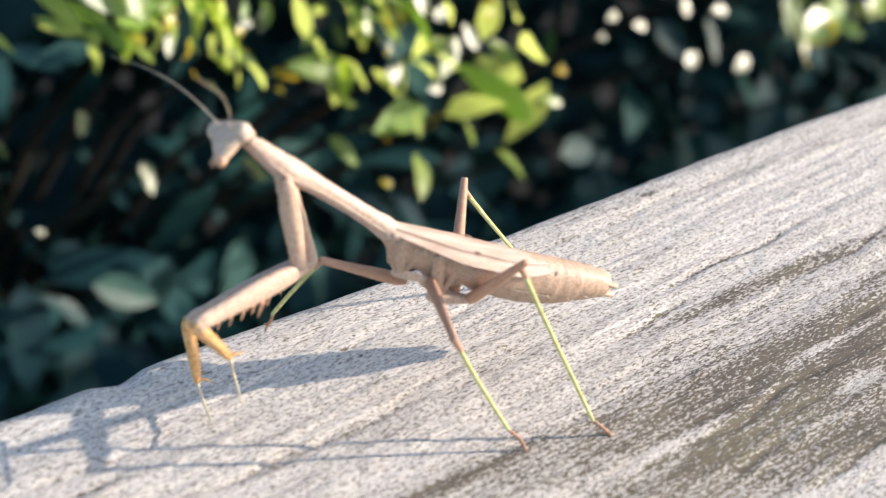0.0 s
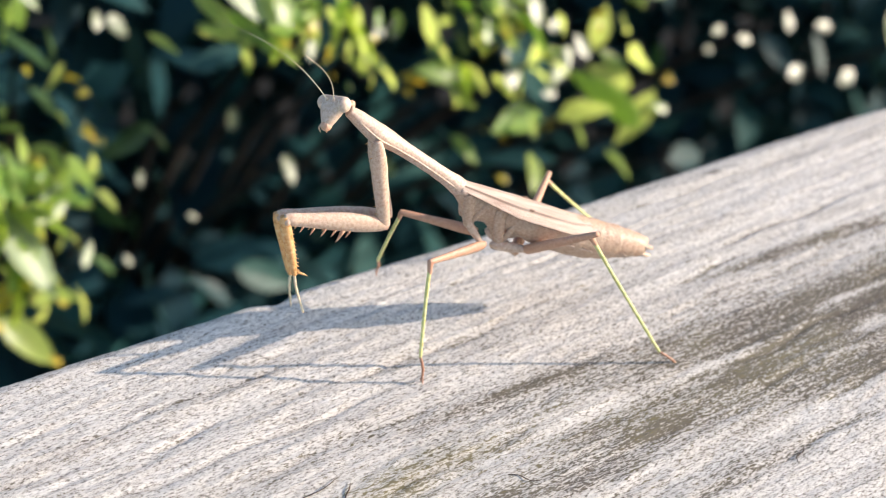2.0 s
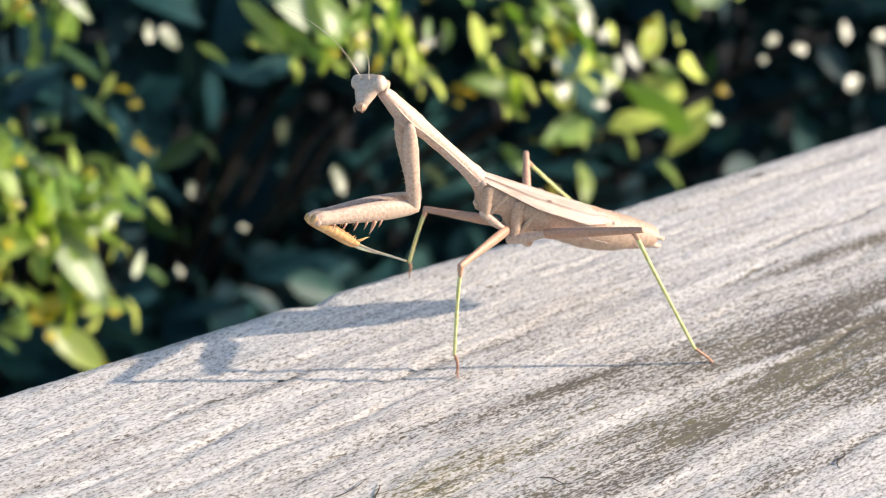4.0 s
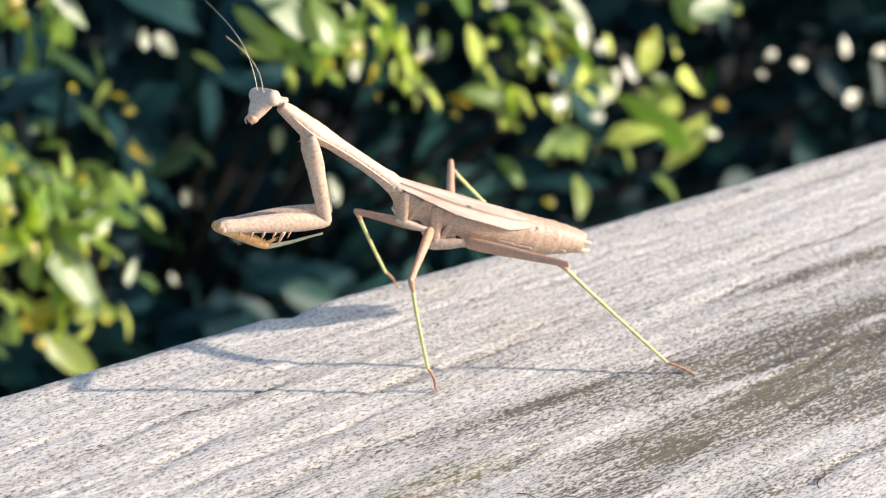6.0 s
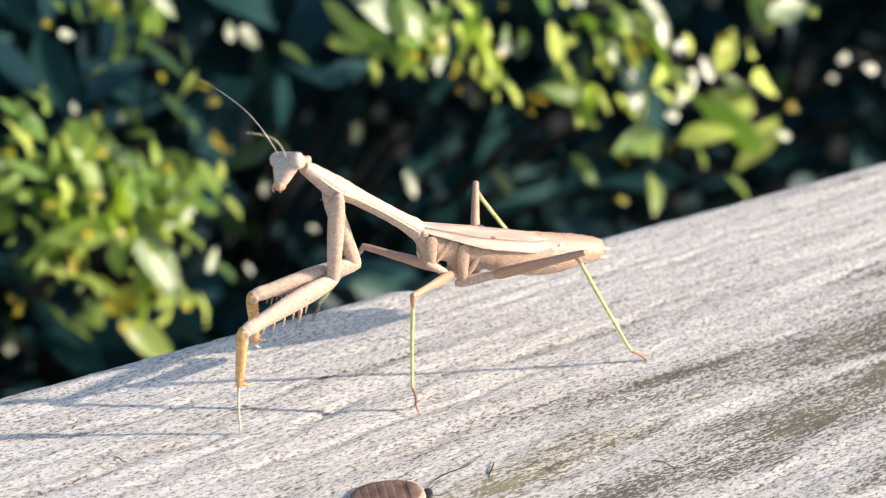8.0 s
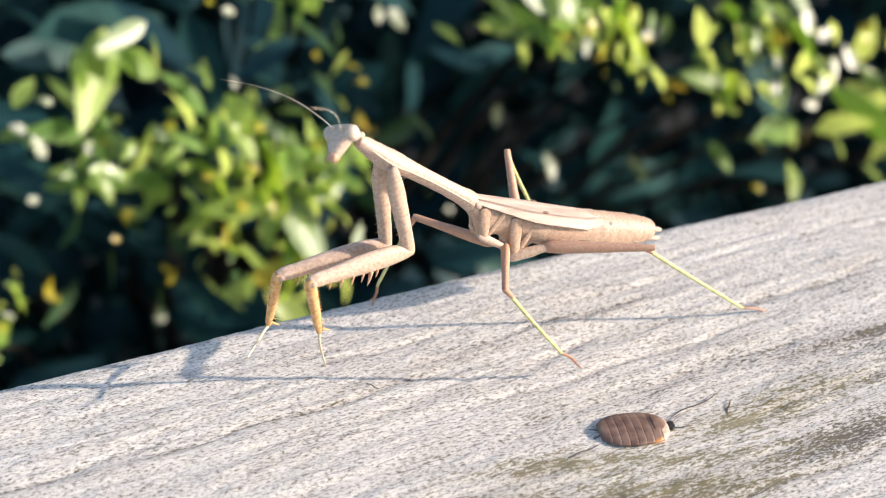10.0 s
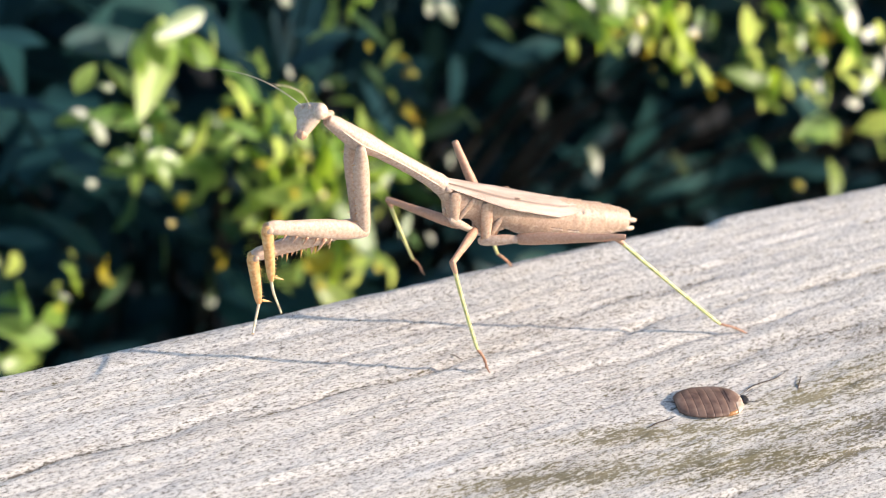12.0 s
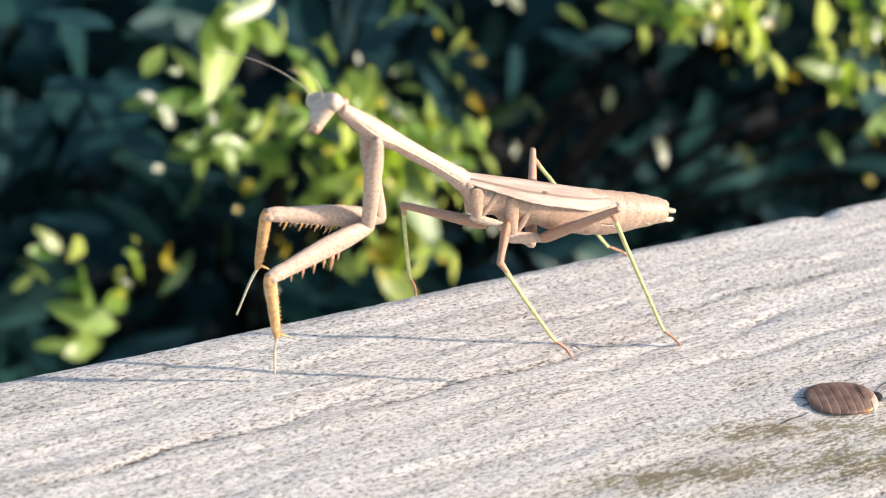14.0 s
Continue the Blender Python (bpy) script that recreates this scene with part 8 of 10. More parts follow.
    walk(limb["hind_tibia_l"], [
        (0, bone(-12.97, 10.84, 3.88, -34.87, 20.26, -14.92)), (0.25, bone(-14.50, 11.43, 3.32, -37.11, 20.06, -15.02)), (0.5, bone(-16.04, 11.90, 2.66, -39.41, 19.54, -15.16)),
        (0.75, bone(-17.12, 11.69, 2.37, -40.82, 19.47, -14.95)), (1, bone(-18.18, 11.42, 2.03, -42.18, 19.57, -14.69)), (1.25, bone(-18.31, 11.46, 2.25, -42.42, 18.99, -14.60)),
        (1.5, bone(-18.45, 11.50, 2.46, -42.64, 18.41, -14.54)), (1.75, bone(-18.52, 11.60, 2.64, -42.95, 18.23, -14.13)), (2, bone(-18.59, 11.70, 2.82, -43.27, 18.01, -13.70)),
        (2.25, bone(-18.82, 11.55, 2.89, -43.17, 18.20, -13.99)), (2.5, bone(-19.06, 11.40, 2.95, -43.05, 18.42, -14.28)), (2.75, bone(-19.13, 11.54, 2.98, -43.14, 18.47, -14.26)),
        (3, bone(-19.32, 11.91, 3.08, -43.37, 18.63, -14.19)), (3.25, bone(-19.62, 12.48, 3.23, -43.71, 18.87, -14.08)), (3.5, bone(-19.99, 13.16, 3.40, -44.14, 19.17, -13.94)),
        (3.75, bone(-20.36, 13.82, 3.51, -44.63, 19.53, -13.77)), (4, bone(-20.65, 14.34, 3.47, -45.12, 19.92, -13.60)), (4.25, bone(-20.85, 14.65, 3.26, -45.59, 20.29, -13.41)),
        (4.5, bone(-20.97, 14.80, 2.95, -45.97, 20.63, -13.26)), (4.75, bone(-21.03, 14.86, 2.69, -46.22, 20.86, -13.15)), (5, bone(-21.05, 14.87, 2.58, -46.32, 20.95, -13.11)),
        (5.25, bone(-21.56, 14.55, 2.61, -47.27, 20.97, -12.22)), (5.5, bone(-21.98, 13.94, 2.32, -48.19, 20.99, -11.29)), (5.75, bone(-23.92, 13.31, 0.76, -50.51, 22.08, -10.99)),
        (6, bone(-26.21, 12.27, -1.83, -53.22, 22.77, -10.90)), (6.25, bone(-26.27, 11.98, -1.54, -53.15, 22.30, -11.19)), (6.5, bone(-26.34, 11.68, -1.28, -53.08, 21.83, -11.47)),
        (6.75, bone(-26.29, 11.79, -0.95, -53.24, 22.05, -10.48)), (7, bone(-26.56, 11.79, -1.45, -53.78, 22.69, -9.35)), (7.25, bone(-17.06, 12.92, 5.80, -43.12, 19.64, -8.27)),
        (7.5, bone(-14.76, 13.70, 5.16, -35.96, 16.17, -16.44)), (7.75, bone(-16.69, 14.28, 4.53, -39.09, 15.43, -15.94)), (8, bone(-18.72, 14.68, 3.58, -42.29, 14.79, -15.56)),
        (8.25, bone(-22.57, 13.35, 2.52, -48.51, 17.08, -12.81)), (8.5, bone(-26.88, 11.08, -1.06, -54.64, 19.55, -10.00)), (8.75, bone(-22.29, 11.42, 4.71, -50.37, 16.24, -5.80)),
        (9, bone(-22.81, 10.97, 4.73, -49.16, 12.86, -10.23)), (9.25, bone(-23.89, 11.12, 3.49, -50.97, 12.94, -10.12)), (9.5, bone(-25.02, 11.08, 2.09, -52.79, 13.00, -10.04)),
        (9.75, bone(-26.19, 10.79, 0.47, -54.61, 13.03, -9.99)), (10, bone(-27.43, 10.14, -1.47, -56.44, 13.04, -9.96)), (10.25, bone(-28.78, 8.75, -4.17, -58.28, 13.02, -9.96)),
        (10.5, bone(-30.53, 6.61, -7.53, -60.12, 12.97, -9.98)), (10.75, bone(-26.51, 11.20, -0.92, -55.87, 13.84, -8.22)), (11, bone(-21.57, 13.04, 2.59, -49.08, 15.41, -10.02)),
        (11.25, bone(-21.58, 13.04, 2.30, -45.42, 16.74, -16.14)), (11.5, bone(-22.44, 13.30, 1.03, -47.26, 16.73, -16.12)), (11.75, bone(-24.46, 12.64, 0.61, -50.53, 18.28, -13.90)),
        (12, bone(-26.52, 11.60, -0.87, -53.72, 19.85, -11.56)), (12.25, bone(-19.62, 13.39, 4.98, -46.43, 17.57, -8.63)), (12.5, bone(-18.50, 14.55, 5.05, -41.82, 15.49, -14.37)),
        (12.75, bone(-13.94, 12.96, 6.65, -37.04, 15.32, -12.91)), (13, bone(-15.47, 13.49, 5.10, -34.28, 15.14, -18.68)), (13.25, bone(-16.00, 13.39, 4.42, -35.29, 14.57, -19.00)),
        (13.5, bone(-16.54, 13.29, 3.70, -36.31, 14.00, -19.32)), (13.75, bone(-17.17, 12.76, 2.97, -37.71, 13.71, -19.37)), (14, bone(-17.82, 12.21, 2.21, -39.11, 13.43, -19.40)),
    ])
    walk(limb["fore_coxa_r"], [
        (0, bone(17.29, -3.32, 3.85, 7.75, -2.34, -9.14)), (0.25, bone(17.33, -2.92, 4.01, 7.83, -1.63, -8.99)), (0.5, bone(17.36, -2.52, 4.17, 7.91, -0.92, -8.83)),
        (0.75, bone(17.37, -2.58, 4.08, 8.62, -1.48, -9.45)), (1, bone(17.38, -2.64, 3.99, 9.37, -2.04, -10.02)), (1.25, bone(17.43, -2.49, 3.86, 9.44, -1.74, -10.15)),
        (1.5, bone(17.48, -2.35, 3.74, 9.51, -1.43, -10.28)), (1.75, bone(17.45, -2.52, 3.75, 9.49, -1.34, -10.25)), (2, bone(17.42, -2.70, 3.77, 9.47, -1.24, -10.21)),
        (2.25, bone(17.41, -2.80, 3.73, 9.29, -1.70, -10.18)), (2.5, bone(17.40, -2.91, 3.70, 9.12, -2.15, -10.14)), (2.75, bone(17.39, -2.87, 3.77, 9.06, -2.16, -10.05)),
        (3, bone(17.37, -2.74, 3.96, 8.90, -2.17, -9.78)), (3.25, bone(17.33, -2.56, 4.23, 8.67, -2.18, -9.39)), (3.5, bone(17.28, -2.34, 4.57, 8.39, -2.20, -8.91)),
        (3.75, bone(17.21, -2.13, 4.93, 8.08, -2.22, -8.40)), (4, bone(17.13, -1.92, 5.28, 7.78, -2.25, -7.88)), (4.25, bone(17.04, -1.74, 5.61, 7.50, -2.26, -7.40)),
        (4.5, bone(16.96, -1.61, 5.88, 7.26, -2.28, -7.01)), (4.75, bone(16.91, -1.52, 6.06, 7.11, -2.29, -6.75)), (5, bone(16.89, -1.49, 6.13, 7.05, -2.29, -6.65)),
        (5.25, bone(17.14, -1.48, 5.38, 6.96, -2.26, -7.13)), (5.5, bone(17.36, -1.48, 4.63, 6.86, -2.23, -7.62)), (5.75, bone(17.40, -1.80, 4.35, 7.61, -2.28, -8.48)),
        (6, bone(17.43, -2.17, 4.07, 8.38, -2.32, -9.31)), (6.25, bone(17.38, -2.12, 4.28, 8.45, -2.09, -9.17)), (6.5, bone(17.33, -2.08, 4.49, 8.52, -1.85, -9.04)),
        (6.75, bone(17.31, -1.73, 4.71, 11.09, -1.76, -10.19)), (7, bone(17.28, -1.38, 4.93, 13.87, -1.67, -10.85)), (7.25, bone(17.21, -1.54, 5.12, 11.72, -1.22, -10.06)),
        (7.5, bone(17.14, -1.70, 5.30, 9.69, -0.77, -8.99)), (7.75, bone(17.17, -2.11, 5.07, 8.83, -1.60, -8.75)), (8, bone(17.18, -2.53, 4.84, 8.00, -2.44, -8.45)),
        (8.25, bone(17.31, -2.56, 4.33, 11.28, -2.56, -10.65)), (8.5, bone(17.42, -2.60, 3.82, 14.84, -2.68, -12.12)), (8.75, bone(17.43, -2.42, 3.91, 12.30, -2.83, -11.40)),
        (9, bone(17.43, -2.25, 3.99, 9.89, -2.98, -10.27)), (9.25, bone(17.44, -2.22, 3.98, 10.12, -3.02, -10.39)), (9.5, bone(17.45, -2.19, 3.96, 10.35, -3.07, -10.52)),
        (9.75, bone(17.45, -2.16, 3.95, 10.59, -3.11, -10.64)), (10, bone(17.46, -2.14, 3.93, 10.83, -3.15, -10.75)), (10.25, bone(17.47, -2.11, 3.92, 11.07, -3.20, -10.87)),
        (10.5, bone(17.47, -2.08, 3.90, 11.31, -3.24, -10.97)), (10.75, bone(17.48, -2.05, 3.89, 11.55, -3.28, -11.08)), (11, bone(17.49, -2.02, 3.87, 11.79, -3.32, -11.18)),
        (11.25, bone(17.49, -1.99, 3.86, 12.04, -3.37, -11.28)), (11.5, bone(17.50, -1.96, 3.84, 12.29, -3.41, -11.37)), (11.75, bone(17.44, -2.25, 3.97, 11.64, -3.20, -11.07)),
        (12, bone(17.37, -2.53, 4.10, 11.01, -3.00, -10.73)), (12.25, bone(17.33, -2.26, 4.42, 9.15, -2.71, -9.49)), (12.5, bone(17.28, -1.99, 4.75, 7.40, -2.42, -8.02)),
        (12.75, bone(17.12, -1.92, 5.29, 7.56, -2.80, -7.69)), (13, bone(16.95, -1.85, 5.83, 7.72, -3.17, -7.35)), (13.25, bone(17.02, -1.94, 5.60, 8.56, -2.81, -8.12)),
        (13.5, bone(17.09, -2.03, 5.37, 9.42, -2.44, -8.84)), (13.75, bone(17.15, -2.00, 5.19, 9.90, -2.74, -9.22)), (14, bone(17.20, -1.96, 5.01, 10.39, -3.04, -9.59)),
    ])
    walk(limb["fore_femur_r"], [
        (0, bone(7.75, -2.34, -9.14, 20.88, -1.82, -21.06)), (0.25, bone(7.83, -1.63, -8.99, 22.95, -1.37, -18.26)), (0.5, bone(7.91, -0.92, -8.83, 24.53, -0.94, -15.03)),
        (0.75, bone(8.62, -1.48, -9.45, 25.18, -2.75, -15.68)), (1, bone(9.37, -2.04, -10.02, 25.77, -4.54, -16.32)), (1.25, bone(9.44, -1.74, -10.15, 25.91, -4.31, -16.22)),
        (1.5, bone(9.51, -1.43, -10.28, 26.05, -4.09, -16.13)), (1.75, bone(9.49, -1.34, -10.25, 25.88, -4.21, -16.40)), (2, bone(9.47, -1.24, -10.21, 25.70, -4.32, -16.67)),
        (2.25, bone(9.29, -1.70, -10.18, 25.55, -4.27, -16.79)), (2.5, bone(9.12, -2.15, -10.14, 25.39, -4.22, -16.90)), (2.75, bone(9.06, -2.16, -10.05, 25.34, -4.12, -16.83)),
        (3, bone(8.90, -2.17, -9.78, 25.18, -3.82, -16.64)), (3.25, bone(8.67, -2.18, -9.39, 24.94, -3.37, -16.36)), (3.5, bone(8.39, -2.20, -8.91, 24.64, -2.83, -16.01)),
        (3.75, bone(8.08, -2.22, -8.40, 24.28, -2.23, -15.63)), (4, bone(7.78, -2.25, -7.88, 23.91, -1.63, -15.24)), (4.25, bone(7.50, -2.26, -7.40, 23.55, -1.08, -14.87)),
        (4.5, bone(7.26, -2.28, -7.01, 23.24, -0.62, -14.56)), (4.75, bone(7.11, -2.29, -6.75, 23.02, -0.32, -14.34)), (5, bone(7.05, -2.29, -6.65, 22.94, -0.21, -14.26)),
        (5.25, bone(6.96, -2.26, -7.13, 22.85, -0.63, -14.85)), (5.5, bone(6.86, -2.23, -7.62, 22.74, -1.06, -15.42)), (5.75, bone(7.61, -2.28, -8.48, 23.79, -1.65, -15.71)),
        (6, bone(8.38, -2.32, -9.31, 24.82, -2.23, -15.99)), (6.25, bone(8.45, -2.09, -9.17, 24.76, -2.52, -16.15)), (6.5, bone(8.52, -1.85, -9.04, 24.68, -2.81, -16.30)),
        (6.75, bone(11.09, -1.76, -10.19, 26.88, -2.11, -18.28)), (7, bone(13.87, -1.67, -10.85, 28.95, -1.41, -20.19)), (7.25, bone(11.72, -1.22, -10.06, 25.33, -2.29, -21.40)),
        (7.5, bone(9.69, -0.77, -8.99, 21.28, -3.13, -22.22)), (7.75, bone(8.83, -1.60, -8.75, 23.78, -2.07, -18.30)), (8, bone(8.00, -2.44, -8.45, 24.95, -0.92, -13.46)),
        (8.25, bone(11.28, -2.56, -10.65, 27.14, -2.36, -18.59)), (8.5, bone(14.84, -2.68, -12.12, 28.55, -3.81, -23.33)), (8.75, bone(12.30, -2.83, -11.40, 26.86, -3.77, -21.48)),
        (9, bone(9.89, -2.98, -10.27, 25.01, -3.72, -19.51)), (9.25, bone(10.12, -3.02, -10.39, 25.61, -3.64, -19.01)), (9.5, bone(10.35, -3.07, -10.52, 26.19, -3.56, -18.49)),
        (9.75, bone(10.59, -3.11, -10.64, 26.75, -3.47, -17.96)), (10, bone(10.83, -3.15, -10.75, 27.27, -3.39, -17.40)), (10.25, bone(11.07, -3.20, -10.87, 27.77, -3.30, -16.83)),
        (10.5, bone(11.31, -3.24, -10.97, 28.24, -3.22, -16.26)), (10.75, bone(11.55, -3.28, -11.08, 28.68, -3.13, -15.67)), (11, bone(11.79, -3.32, -11.18, 29.10, -3.05, -15.09)),
        (11.25, bone(12.04, -3.37, -11.28, 29.48, -2.97, -14.51)), (11.5, bone(12.29, -3.41, -11.37, 29.83, -2.89, -13.93)), (11.75, bone(11.64, -3.20, -11.07, 28.74, -2.46, -15.72)),
        (12, bone(11.01, -3.00, -10.73, 27.39, -2.04, -17.48)), (12.25, bone(9.15, -2.71, -9.49, 24.57, -3.43, -18.22)), (12.5, bone(7.40, -2.42, -8.02, 21.36, -4.78, -18.71)),
        (12.75, bone(7.56, -2.80, -7.69, 23.49, -3.08, -15.50)), (13, bone(7.72, -3.17, -7.35, 24.78, -1.34, -11.85)), (13.25, bone(8.56, -2.81, -8.12, 25.98, -1.99, -11.37)),
        (13.5, bone(9.42, -2.44, -8.84, 27.05, -2.62, -10.89)), (13.75, bone(9.90, -2.74, -9.22, 27.59, -2.71, -10.54)), (14, bone(10.39, -3.04, -9.59, 28.12, -2.79, -10.19)),
    ])
    walk(limb["fore_tibia_r"], [
        (0, bone(20.88, -1.82, -21.06, 15.73, -2.31, -31.43)), (0.25, bone(22.95, -1.37, -18.26, 16.92, -1.41, -28.15)), (0.5, bone(24.53, -0.94, -15.03, 18.19, -0.50, -24.72)),
        (0.75, bone(25.18, -2.75, -15.68, 19.78, -1.28, -25.82)), (1, bone(25.77, -4.54, -16.32, 21.44, -2.08, -26.78)), (1.25, bone(25.91, -4.31, -16.22, 21.10, -2.50, -26.61)),
        (1.5, bone(26.05, -4.09, -16.13, 20.79, -2.93, -26.39)), (1.75, bone(25.88, -4.21, -16.40, 20.37, -2.87, -26.50)), (2, bone(25.70, -4.32, -16.67, 19.95, -2.81, -26.61)),
        (2.25, bone(25.55, -4.27, -16.79, 18.75, -2.92, -26.07)), (2.5, bone(25.39, -4.22, -16.90, 17.63, -3.05, -25.42)), (2.75, bone(25.34, -4.12, -16.83, 17.41, -3.07, -25.22)),
        (3, bone(25.18, -3.82, -16.64, 16.83, -3.15, -24.64)), (3.25, bone(24.94, -3.37, -16.36, 16.00, -3.28, -23.73)), (3.5, bone(24.64, -2.83, -16.01, 15.06, -3.47, -22.50)),
        (3.75, bone(24.28, -2.23, -15.63, 14.15, -3.69, -21.06)), (4, bone(23.91, -1.63, -15.24, 13.39, -3.88, -19.54)), (4.25, bone(23.55, -1.08, -14.87, 12.83, -4.01, -18.13)),
        (4.5, bone(23.24, -0.62, -14.56, 12.44, -4.07, -16.98)), (4.75, bone(23.02, -0.32, -14.34, 12.23, -4.09, -16.21)), (5, bone(22.94, -0.21, -14.26, 12.15, -4.09, -15.93)),
        (5.25, bone(22.85, -0.63, -14.85, 11.98, -4.26, -16.57)), (5.5, bone(22.74, -1.06, -15.42, 11.81, -4.44, -17.20)), (5.75, bone(23.79, -1.65, -15.71, 13.00, -4.89, -18.40)),
        (6, bone(24.82, -2.23, -15.99, 14.25, -5.32, -19.59)), (6.25, bone(24.76, -2.52, -16.15, 14.09, -5.47, -19.58)), (6.5, bone(24.68, -2.81, -16.30, 13.92, -5.62, -19.56)),
        (6.75, bone(26.88, -2.11, -18.28, 19.70, -5.54, -26.71)), (7, bone(28.95, -1.41, -20.19, 27.56, -4.44, -31.29)), (7.25, bone(25.33, -2.29, -21.40, 22.22, -4.87, -32.26)),
        (7.5, bone(21.28, -3.13, -22.22, 17.02, -5.21, -32.79)), (7.75, bone(23.78, -2.07, -18.30, 18.66, -4.59, -28.38)), (8, bone(24.95, -0.92, -13.46, 20.42, -3.91, -23.69)),
        (8.25, bone(27.14, -2.36, -18.59, 24.18, -5.27, -29.41)), (8.5, bone(28.55, -3.81, -23.33, 28.07, -6.48, -34.59)), (8.75, bone(26.86, -3.77, -21.48, 24.51, -6.39, -32.52)),
        (9, bone(25.01, -3.72, -19.51, 21.01, -6.21, -30.09)), (9.25, bone(25.61, -3.64, -19.01, 21.86, -6.32, -29.64)), (9.5, bone(26.19, -3.56, -18.49, 22.73, -6.43, -29.17)),
        (9.75, bone(26.75, -3.47, -17.96, 23.61, -6.53, -28.68)), (10, bone(27.27, -3.39, -17.40, 24.49, -6.63, -28.17)), (10.25, bone(27.77, -3.30, -16.83, 25.38, -6.72, -27.64)),
        (10.5, bone(28.24, -3.22, -16.26, 26.28, -6.81, -27.09)), (10.75, bone(28.68, -3.13, -15.67, 27.17, -6.89, -26.53)), (11, bone(29.10, -3.05, -15.09, 28.07, -6.96, -25.94)),
        (11.25, bone(29.48, -2.97, -14.51, 28.97, -7.03, -25.34)), (11.5, bone(29.83, -2.89, -13.93, 29.86, -7.09, -24.72)), (11.75, bone(28.74, -2.46, -15.72, 26.11, -6.01, -26.43)),
        (12, bone(27.39, -2.04, -17.48, 22.51, -4.77, -27.63)), (12.25, bone(24.57, -3.43, -18.22, 19.03, -5.58, -28.17)), (12.5, bone(21.36, -4.78, -18.71, 15.58, -6.36, -28.62)),
        (12.75, bone(23.49, -3.08, -15.50, 17.49, -5.15, -25.19)), (13, bone(24.78, -1.34, -11.85, 19.39, -3.94, -21.77)), (13.25, bone(25.98, -1.99, -11.37, 21.73, -4.69, -21.81)),
        (13.5, bone(27.05, -2.62, -10.89, 24.12, -5.42, -21.74)), (13.75, bone(27.59, -2.71, -10.54, 25.12, -5.63, -21.47)), (14, bone(28.12, -2.79, -10.19, 26.12, -5.83, -21.19)),
    ])
